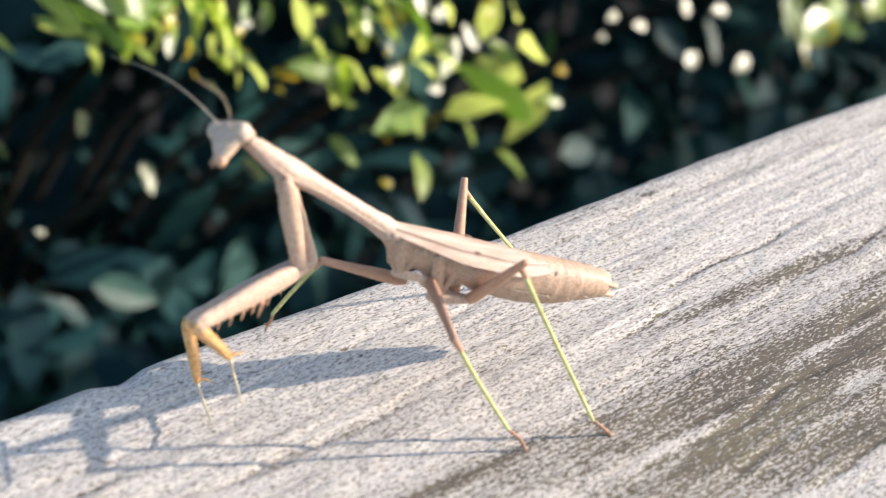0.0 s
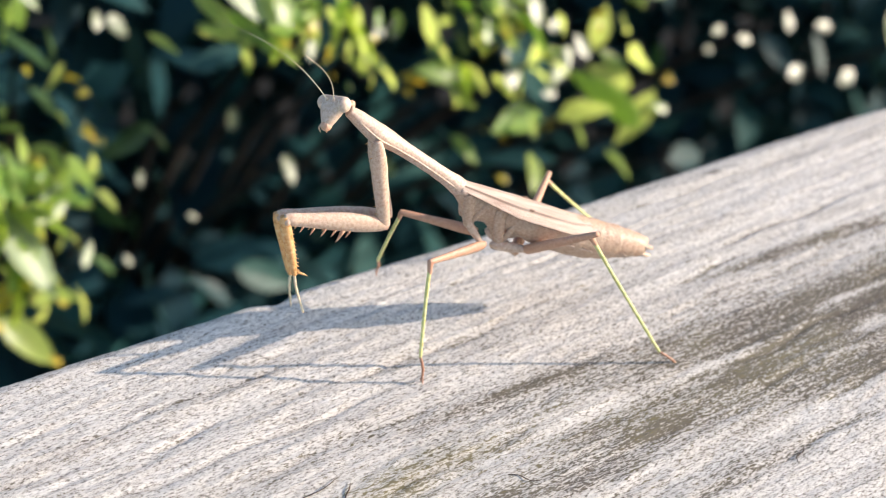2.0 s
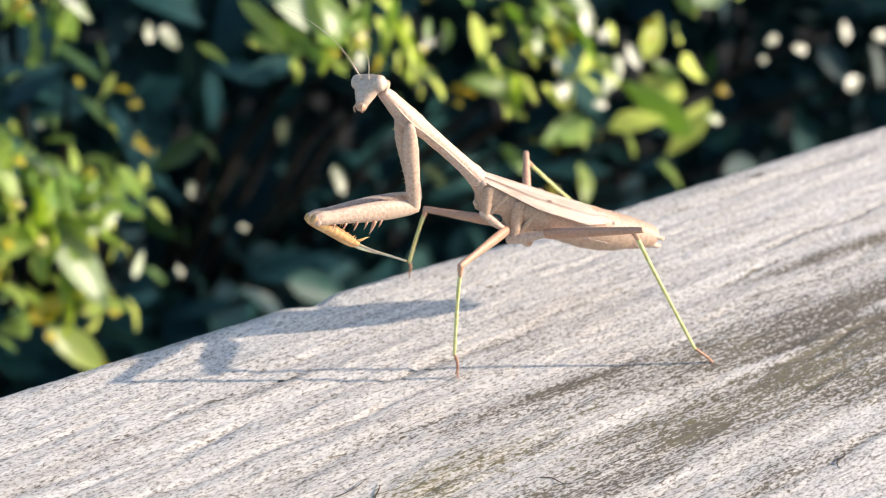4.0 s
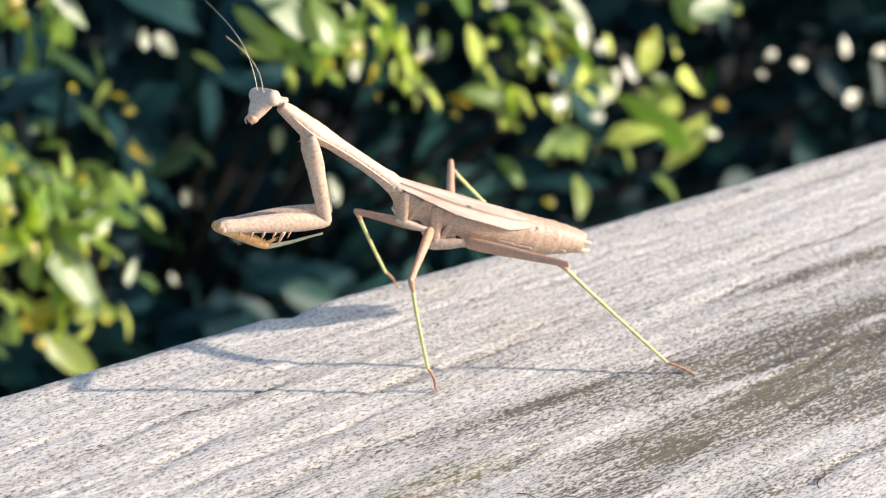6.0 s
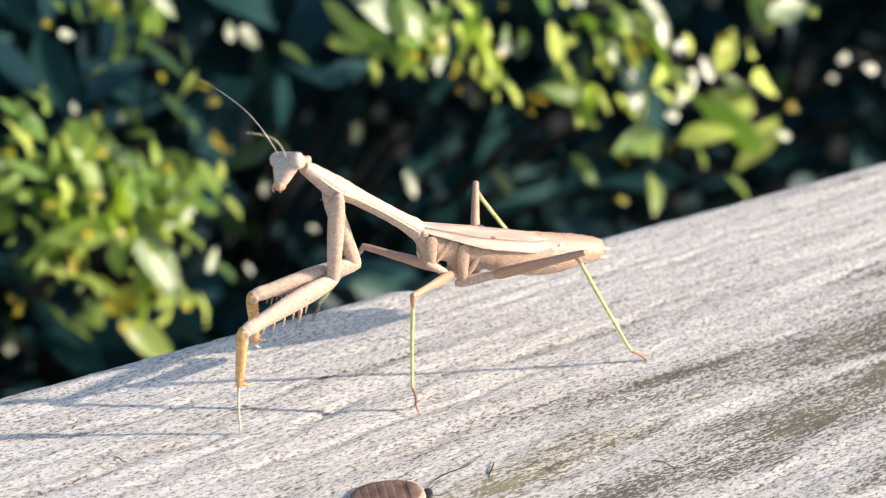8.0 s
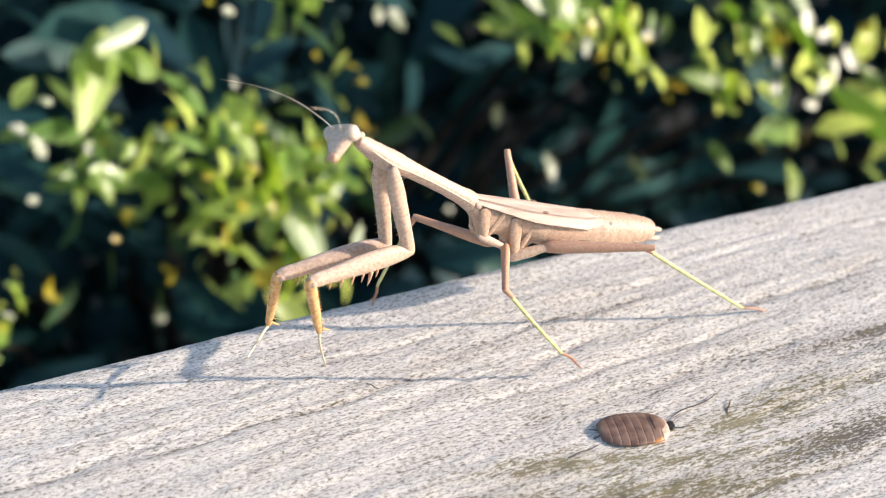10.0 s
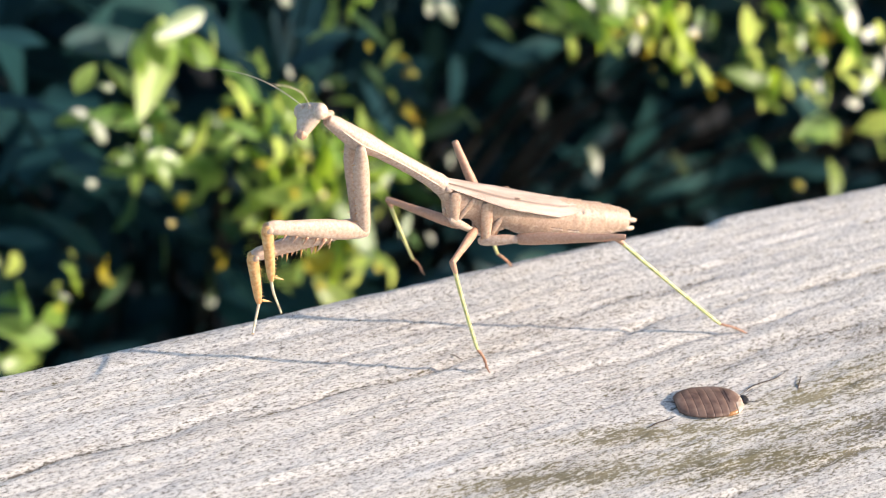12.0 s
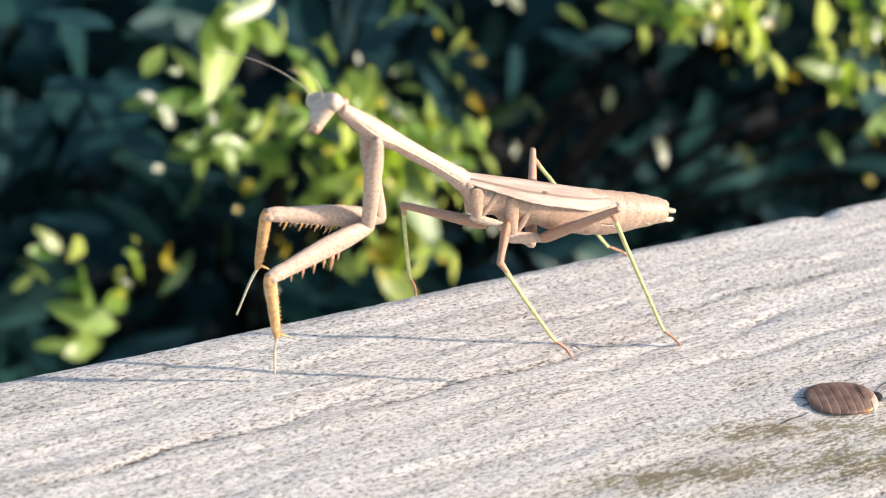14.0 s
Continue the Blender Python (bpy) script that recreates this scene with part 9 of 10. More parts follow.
    walk(limb["fore_tarsus_r"], [
        (0, bone(15.73, -2.31, -31.43, 15.66, 7.10, -31.13)), (0.25, bone(16.92, -1.41, -28.15, 13.47, 6.60, -31.72)), (0.5, bone(18.19, -0.50, -24.72, 12.82, 0.45, -32.40)),
        (0.75, bone(19.78, -1.28, -25.82, 14.78, -3.24, -33.57)), (1, bone(21.44, -2.08, -26.78, 18.21, -5.67, -34.86)), (1.25, bone(21.10, -2.50, -26.61, 18.06, -5.16, -35.12)),
        (1.5, bone(20.79, -2.93, -26.39, 17.95, -4.75, -35.18)), (1.75, bone(20.37, -2.87, -26.50, 17.14, -5.07, -35.08)), (2, bone(19.95, -2.81, -26.61, 16.35, -5.37, -34.93)),
        (2.25, bone(18.75, -2.92, -26.07, 14.36, -5.00, -34.14)), (2.5, bone(17.63, -3.05, -25.42, 12.48, -4.64, -33.14)), (2.75, bone(17.41, -3.07, -25.22, 12.08, -4.73, -32.80)),
        (3, bone(16.83, -3.15, -24.64, 10.98, -4.99, -31.80)), (3.25, bone(16.00, -3.28, -23.73, 9.36, -5.36, -30.08)), (3.5, bone(15.06, -3.47, -22.50, 7.47, -5.78, -27.58)),
        (3.75, bone(14.15, -3.69, -21.06, 5.71, -6.12, -24.45)), (4, bone(13.39, -3.88, -19.54, 4.43, -6.32, -21.14)), (4.25, bone(12.83, -4.01, -18.13, 3.71, -6.39, -18.20)),
        (4.5, bone(12.44, -4.07, -16.98, 3.37, -6.40, -15.97)), (4.75, bone(12.23, -4.09, -16.21, 3.24, -6.38, -14.57)), (5, bone(12.15, -4.09, -15.93, 3.20, -6.37, -14.08)),
        (5.25, bone(11.98, -4.26, -16.57, 3.05, -5.97, -14.09)), (5.5, bone(11.81, -4.44, -17.20, 2.97, -5.55, -14.12)), (5.75, bone(13.00, -4.89, -18.40, 6.00, -4.93, -12.10)),
        (6, bone(14.25, -5.32, -19.59, 6.57, -4.21, -14.25)), (6.25, bone(14.09, -5.47, -19.58, 6.55, -4.06, -14.12)), (6.5, bone(13.92, -5.62, -19.56, 6.53, -3.91, -13.99)),
        (6.75, bone(19.70, -5.54, -26.71, 15.45, -6.17, -18.32)), (7, bone(27.56, -4.44, -31.29, 23.31, -10.50, -37.12)), (7.25, bone(22.22, -4.87, -32.26, 26.66, 1.76, -27.25)),
        (7.5, bone(17.02, -5.21, -32.79, 20.69, 3.47, -32.47)), (7.75, bone(18.66, -4.59, -28.38, 21.12, 4.39, -26.97)), (8, bone(20.42, -3.91, -23.69, 15.49, -10.22, -28.64)),
        (8.25, bone(24.18, -5.27, -29.41, 27.64, -4.46, -20.69)), (8.5, bone(28.07, -6.48, -34.59, 33.54, 0.26, -30.92)), (8.75, bone(24.51, -6.39, -32.52, 29.81, 1.16, -30.60)),
        (9, bone(21.01, -6.21, -30.09, 25.91, 1.83, -30.23)), (9.25, bone(21.86, -6.32, -29.64, 27.06, 1.52, -30.12)), (9.5, bone(22.73, -6.43, -29.17, 28.20, 1.20, -30.01)),
        (9.75, bone(23.61, -6.53, -28.68, 29.34, 0.84, -29.90)), (10, bone(24.49, -6.63, -28.17, 30.46, 0.47, -29.80)), (10.25, bone(25.38, -6.72, -27.64, 31.57, 0.07, -29.70)),
        (10.5, bone(26.28, -6.81, -27.09, 32.66, -0.35, -29.60)), (10.75, bone(27.17, -6.89, -26.53, 33.73, -0.80, -29.49)), (11, bone(28.07, -6.96, -25.94, 34.76, -1.27, -29.35)),
        (11.25, bone(28.97, -7.03, -25.34, 35.76, -1.76, -29.20)), (11.5, bone(29.86, -7.09, -24.72, 36.72, -2.26, -29.01)), (11.75, bone(26.11, -6.01, -26.43, 31.77, 1.16, -28.76)),
        (12, bone(22.51, -4.77, -27.63, 26.27, 3.86, -28.07)), (12.25, bone(19.03, -5.58, -28.17, 23.60, 2.45, -26.31)), (12.5, bone(15.58, -6.36, -28.62, 20.09, 1.90, -28.99)),
        (12.75, bone(17.49, -5.15, -25.19, 17.00, 0.85, -32.43)), (13, bone(19.39, -3.94, -21.77, 14.38, -5.42, -29.61)), (13.25, bone(21.73, -4.69, -21.81, 18.75, -6.35, -30.59)),
        (13.5, bone(24.12, -5.42, -21.74, 23.75, -6.13, -31.13)), (13.75, bone(25.12, -5.63, -21.47, 25.92, -6.82, -30.78)), (14, bone(26.12, -5.83, -21.19, 26.99, -7.14, -30.48)),
    ])
    walk(limb["middle_coxa_r"], [
        (0, bone(-3.14, -1.66, -6.12, -6.49, -2.08, -9.46)), (0.25, bone(-3.14, -1.66, -6.12, -6.57, -1.83, -9.40)), (0.5, bone(-3.14, -1.66, -6.12, -6.64, -1.59, -9.32)),
        (0.75, bone(-3.14, -1.66, -6.12, -6.48, -1.77, -9.49)), (1, bone(-3.14, -1.66, -6.12, -6.30, -1.96, -9.64)), (1.25, bone(-3.14, -1.66, -6.12, -6.36, -1.93, -9.60)),
        (1.5, bone(-3.14, -1.66, -6.12, -6.41, -1.90, -9.55)), (1.75, bone(-3.14, -1.66, -6.12, -6.59, -1.85, -9.37)), (2, bone(-3.14, -1.66, -6.12, -6.76, -1.80, -9.18)),
        (2.25, bone(-3.14, -1.66, -6.12, -6.62, -2.03, -9.32)), (2.5, bone(-3.14, -1.66, -6.12, -6.47, -2.27, -9.45)), (2.75, bone(-3.14, -1.66, -6.12, -6.51, -2.25, -9.40)),
        (3, bone(-3.14, -1.66, -6.12, -6.64, -2.20, -9.28)), (3.25, bone(-3.14, -1.66, -6.12, -6.81, -2.12, -9.09)), (3.5, bone(-3.14, -1.66, -6.12, -7.02, -2.01, -8.83)),
        (3.75, bone(-3.14, -1.66, -6.12, -7.22, -1.90, -8.53)), (4, bone(-3.14, -1.66, -6.12, -7.40, -1.78, -8.20)), (4.25, bone(-3.14, -1.66, -6.12, -7.54, -1.67, -7.89)),
        (4.5, bone(-3.14, -1.66, -6.12, -7.64, -1.57, -7.63)), (4.75, bone(-3.14, -1.66, -6.12, -7.69, -1.51, -7.45)), (5, bone(-3.14, -1.66, -6.12, -7.71, -1.49, -7.38)),
        (5.25, bone(-3.14, -1.66, -6.12, -7.75, -1.69, -7.25)), (5.5, bone(-3.14, -1.66, -6.12, -7.77, -1.88, -7.12)), (5.75, bone(-3.14, -1.66, -6.12, -7.69, -1.71, -7.48)),
        (6, bone(-3.14, -1.66, -6.12, -7.57, -1.55, -7.82)), (6.25, bone(-3.14, -1.66, -6.12, -7.55, -1.57, -7.88)), (6.5, bone(-3.14, -1.66, -6.12, -7.53, -1.60, -7.93)),
        (6.75, bone(-3.14, -1.66, -6.12, -7.72, -0.84, -7.05)), (7, bone(-3.14, -1.66, -6.12, -7.62, -0.09, -6.04)), (7.25, bone(-3.14, -1.66, -6.12, -7.64, -0.92, -7.42)),
        (7.5, bone(-3.14, -1.66, -6.12, -7.19, -1.78, -8.58)), (7.75, bone(-3.14, -1.66, -6.12, -7.19, -1.97, -8.57)), (8, bone(-3.14, -1.66, -6.12, -7.18, -2.17, -8.55)),
        (8.25, bone(-3.14, -1.66, -6.12, -7.26, -2.42, -8.35)), (8.5, bone(-3.14, -1.66, -6.12, -7.31, -2.68, -8.13)), (8.75, bone(-3.14, -1.66, -6.12, -7.36, -2.07, -8.26)),
        (9, bone(-3.14, -1.66, -6.12, -7.33, -1.47, -8.35)), (9.25, bone(-3.14, -1.66, -6.12, -7.30, -1.60, -8.41)), (9.5, bone(-3.14, -1.66, -6.12, -7.26, -1.74, -8.47)),
        (9.75, bone(-3.14, -1.66, -6.12, -7.22, -1.87, -8.53)), (10, bone(-3.14, -1.66, -6.12, -7.18, -2.01, -8.58)), (10.25, bone(-3.14, -1.66, -6.12, -7.13, -2.15, -8.64)),
        (10.5, bone(-3.14, -1.66, -6.12, -7.08, -2.29, -8.69)), (10.75, bone(-3.14, -1.66, -6.12, -7.02, -2.43, -8.74)), (11, bone(-3.14, -1.66, -6.12, -6.96, -2.57, -8.78)),
        (11.25, bone(-3.14, -1.66, -6.12, -6.89, -2.71, -8.83)), (11.5, bone(-3.14, -1.66, -6.12, -6.82, -2.85, -8.87)), (11.75, bone(-3.14, -1.66, -6.12, -6.79, -2.97, -8.85)),
        (12, bone(-3.14, -1.66, -6.12, -6.76, -3.09, -8.84)), (12.25, bone(-3.14, -1.66, -6.12, -6.50, -2.59, -9.34)), (12.5, bone(-3.14, -1.66, -6.12, -6.18, -2.10, -9.73)),
        (12.75, bone(-3.14, -1.66, -6.12, -6.47, -2.28, -9.44)), (13, bone(-3.14, -1.66, -6.12, -6.73, -2.46, -9.12)), (13.25, bone(-3.14, -1.66, -6.12, -6.61, -2.46, -9.26)),
        (13.5, bone(-3.14, -1.66, -6.12, -6.48, -2.46, -9.39)), (13.75, bone(-3.14, -1.66, -6.12, -6.64, -2.40, -9.23)), (14, bone(-3.14, -1.66, -6.12, -6.80, -2.34, -9.07)),
    ])
    walk(limb["middle_femur_r"], [
        (0, bone(-6.49, -2.08, -9.46, 6.22, -2.61, -8.83)), (0.25, bone(-6.57, -1.83, -9.40, 6.02, -3.69, -9.13)), (0.5, bone(-6.64, -1.59, -9.32, 5.69, -4.76, -9.49)),
        (0.75, bone(-6.48, -1.77, -9.49, 5.69, -5.51, -9.59)), (1, bone(-6.30, -1.96, -9.64, 5.68, -6.25, -9.75)), (1.25, bone(-6.36, -1.93, -9.60, 5.63, -6.14, -10.32)),
        (1.5, bone(-6.41, -1.90, -9.55, 5.56, -6.03, -10.91)), (1.75, bone(-6.59, -1.85, -9.37, 5.43, -5.72, -11.01)), (2, bone(-6.76, -1.80, -9.18, 5.29, -5.42, -11.15)),
        (2.25, bone(-6.62, -2.03, -9.32, 5.34, -5.92, -11.28)), (2.5, bone(-6.47, -2.27, -9.45, 5.40, -6.43, -11.44)), (2.75, bone(-6.51, -2.25, -9.40, 5.25, -6.62, -11.54)),
        (3, bone(-6.64, -2.20, -9.28, 4.82, -7.13, -11.81)), (3.25, bone(-6.81, -2.12, -9.09, 4.10, -7.89, -12.18)), (3.5, bone(-7.02, -2.01, -8.83, 3.09, -8.79, -12.57)),
        (3.75, bone(-7.22, -1.90, -8.53, 1.82, -9.71, -12.91)), (4, bone(-7.40, -1.78, -8.20, 0.40, -10.51, -13.18)), (4.25, bone(-7.54, -1.67, -7.89, -1.01, -11.11, -13.38)),
        (4.5, bone(-7.64, -1.57, -7.63, -2.26, -11.49, -13.53)), (4.75, bone(-7.69, -1.51, -7.45, -3.14, -11.67, -13.62)), (5, bone(-7.71, -1.49, -7.38, -3.47, -11.72, -13.65)),
        (5.25, bone(-7.75, -1.69, -7.25, -4.20, -12.10, -13.66)), (5.5, bone(-7.77, -1.88, -7.12, -4.90, -12.45, -13.61)), (5.75, bone(-7.69, -1.71, -7.48, -2.41, -12.00, -12.80)),
        (6, bone(-7.57, -1.55, -7.82, -0.82, -11.30, -12.46)), (6.25, bone(-7.55, -1.57, -7.88, -0.08, -10.99, -12.08)), (6.5, bone(-7.53, -1.60, -7.93, 0.62, -10.63, -11.69)),
        (6.75, bone(-7.72, -0.84, -7.05, -2.57, -11.94, -10.56)), (7, bone(-7.62, -0.09, -6.04, -7.12, -12.25, -9.78)), (7.25, bone(-7.64, -0.92, -7.42, 1.48, -9.53, -5.27)),
        (7.5, bone(-7.19, -1.78, -8.58, 2.49, -9.52, -11.46)), (7.75, bone(-7.19, -1.97, -8.57, 1.95, -10.57, -10.71)), (8, bone(-7.18, -2.17, -8.55, 1.25, -11.57, -10.16)),
        (8.25, bone(-7.26, -2.42, -8.35, 1.32, -11.83, -8.35)), (8.5, bone(-7.31, -2.68, -8.13, 0.14, -12.96, -9.04)), (8.75, bone(-7.36, -2.07, -8.26, 2.73, -8.65, -4.13)),
        (9, bone(-7.33, -1.47, -8.35, 0.60, -10.45, -12.65)), (9.25, bone(-7.30, -1.60, -8.41, 1.14, -10.67, -11.35)), (9.5, bone(-7.26, -1.74, -8.47, 1.57, -10.70, -10.40)),
        (9.75, bone(-7.22, -1.87, -8.53, 1.92, -10.65, -9.74)), (10, bone(-7.18, -2.01, -8.58, 2.20, -10.59, -9.31)), (10.25, bone(-7.13, -2.15, -8.64, 2.43, -10.55, -9.06)),
        (10.5, bone(-7.08, -2.29, -8.69, 2.60, -10.56, -8.98)), (10.75, bone(-7.02, -2.43, -8.74, 2.71, -10.63, -9.06)), (11, bone(-6.96, -2.57, -8.78, 2.75, -10.79, -9.28)),
        (11.25, bone(-6.89, -2.71, -8.83, 2.71, -11.02, -9.63)), (11.5, bone(-6.82, -2.85, -8.87, 2.57, -11.35, -10.11)), (11.75, bone(-6.79, -2.97, -8.85, 2.08, -11.99, -10.24)),
        (12, bone(-6.76, -3.09, -8.84, 1.60, -12.57, -10.37)), (12.25, bone(-6.50, -2.59, -9.34, 4.82, -5.14, -4.09)), (12.5, bone(-6.18, -2.10, -9.73, 6.52, -2.51, -8.98)),
        (12.75, bone(-6.47, -2.28, -9.44, 6.06, -4.36, -8.53)), (13, bone(-6.73, -2.46, -9.12, 5.41, -6.23, -8.44)), (13.25, bone(-6.61, -2.46, -9.26, 5.18, -7.26, -8.86)),
        (13.5, bone(-6.48, -2.46, -9.39, 4.86, -8.24, -9.33)), (13.75, bone(-6.64, -2.40, -9.23, 4.59, -8.37, -9.82)), (14, bone(-6.80, -2.34, -9.07, 4.38, -8.37, -9.94)),
    ])
    walk(limb["middle_tibia_r"], [
        (0, bone(6.22, -2.61, -8.83, 4.47, -11.55, -27.28)), (0.25, bone(6.02, -3.69, -9.13, 3.87, -11.93, -27.86)), (0.5, bone(5.69, -4.76, -9.49, 3.21, -12.44, -28.41)),
        (0.75, bone(5.69, -5.51, -9.59, 2.61, -12.42, -28.73)), (1, bone(5.68, -6.25, -9.75, 2.01, -12.34, -29.06)), (1.25, bone(5.63, -6.14, -10.32, 1.83, -12.78, -29.42)),
        (1.5, bone(5.56, -6.03, -10.91, 1.63, -13.20, -29.80)), (1.75, bone(5.43, -5.72, -11.01, 1.04, -13.58, -29.52)), (2, bone(5.29, -5.42, -11.15, 0.45, -13.91, -29.26)),
        (2.25, bone(5.34, -5.92, -11.28, 0.96, -13.89, -29.74)), (2.5, bone(5.40, -6.43, -11.44, 1.47, -13.87, -30.22)), (2.75, bone(5.25, -6.62, -11.54, 1.11, -14.11, -30.26)),
        (3, bone(4.82, -7.13, -11.81, 0.13, -14.78, -30.37)), (3.25, bone(4.10, -7.89, -12.18, -1.38, -15.70, -30.47)), (3.5, bone(3.09, -8.79, -12.57, -3.27, -16.76, -30.53)),
        (3.75, bone(1.82, -9.71, -12.91, -5.40, -17.83, -30.48)), (4, bone(0.40, -10.51, -13.18, -7.59, -18.79, -30.32)), (4.25, bone(-1.01, -11.11, -13.38, -9.67, -19.59, -30.08)),
        (4.5, bone(-2.26, -11.49, -13.53, -11.41, -20.18, -29.82)), (4.75, bone(-3.14, -11.67, -13.62, -12.60, -20.54, -29.61)), (5, bone(-3.47, -11.72, -13.65, -13.05, -20.67, -29.52)),
        (5.25, bone(-4.20, -12.10, -13.66, -14.54, -20.60, -29.29)), (5.5, bone(-4.90, -12.45, -13.61, -15.99, -20.52, -28.96)), (5.75, bone(-2.41, -12.00, -12.80, -15.55, -17.27, -27.74)),
        (6, bone(-0.82, -11.30, -12.46, -15.62, -14.34, -26.43)), (6.25, bone(-0.08, -10.99, -12.08, -14.34, -13.70, -26.66)), (6.5, bone(0.62, -10.63, -11.69, -13.10, -13.02, -26.84)),
        (6.75, bone(-2.57, -11.94, -10.56, -16.87, -17.69, -24.20)), (7, bone(-7.12, -12.25, -9.78, -21.53, -21.49, -21.20)), (7.25, bone(1.48, -9.53, -5.27, -6.87, -18.54, -21.78)),
        (7.5, bone(2.49, -9.52, -11.46, 4.91, -16.25, -30.76)), (7.75, bone(1.95, -10.57, -10.71, 3.02, -18.22, -29.78)), (8, bone(1.25, -11.57, -10.16, 1.05, -20.12, -28.87)),
        (8.25, bone(1.32, -11.83, -8.35, -6.68, -18.73, -26.01)), (8.5, bone(0.14, -12.96, -9.04, -14.34, -17.12, -23.06)), (8.75, bone(2.73, -8.65, -4.13, -2.27, -17.79, -21.88)),
        (9, bone(0.60, -10.45, -12.65, 6.38, -18.77, -30.56)), (9.25, bone(1.14, -10.67, -11.35, 4.93, -18.24, -30.11)), (9.5, bone(1.57, -10.70, -10.40, 3.46, -17.63, -29.68)),
        (9.75, bone(1.92, -10.65, -9.74, 1.98, -17.13, -29.27)), (10, bone(2.20, -10.59, -9.31, 0.49, -16.71, -28.88)), (10.25, bone(2.43, -10.55, -9.06, -1.01, -16.32, -28.51)),
        (10.5, bone(2.60, -10.56, -8.98, -2.52, -15.95, -28.17)), (10.75, bone(2.71, -10.63, -9.06, -4.04, -15.61, -27.85)), (11, bone(2.75, -10.79, -9.28, -5.57, -15.29, -27.55)),
        (11.25, bone(2.71, -11.02, -9.63, -7.11, -15.00, -27.27)), (11.5, bone(2.57, -11.35, -10.11, -8.66, -14.73, -27.02)), (11.75, bone(2.08, -11.99, -10.24, -10.44, -15.50, -26.19)),
        (12, bone(1.60, -12.57, -10.37, -12.16, -16.25, -25.22)), (12.25, bone(4.82, -5.14, -4.09, -0.72, -11.97, -22.69)), (12.5, bone(6.52, -2.51, -8.98, 7.78, -7.37, -28.93)),
        (12.75, bone(6.06, -4.36, -8.53, 3.82, -9.02, -28.45)), (13, bone(5.41, -6.23, -8.44, -0.07, -10.66, -27.78)), (13.25, bone(5.18, -7.26, -8.86, -1.48, -11.48, -27.86)),
        (13.5, bone(4.86, -8.24, -9.33, -2.89, -12.28, -27.96)), (13.75, bone(4.59, -8.37, -9.82, -3.96, -12.00, -28.18)), (14, bone(4.38, -8.37, -9.94, -4.91, -11.72, -28.00)),
    ])
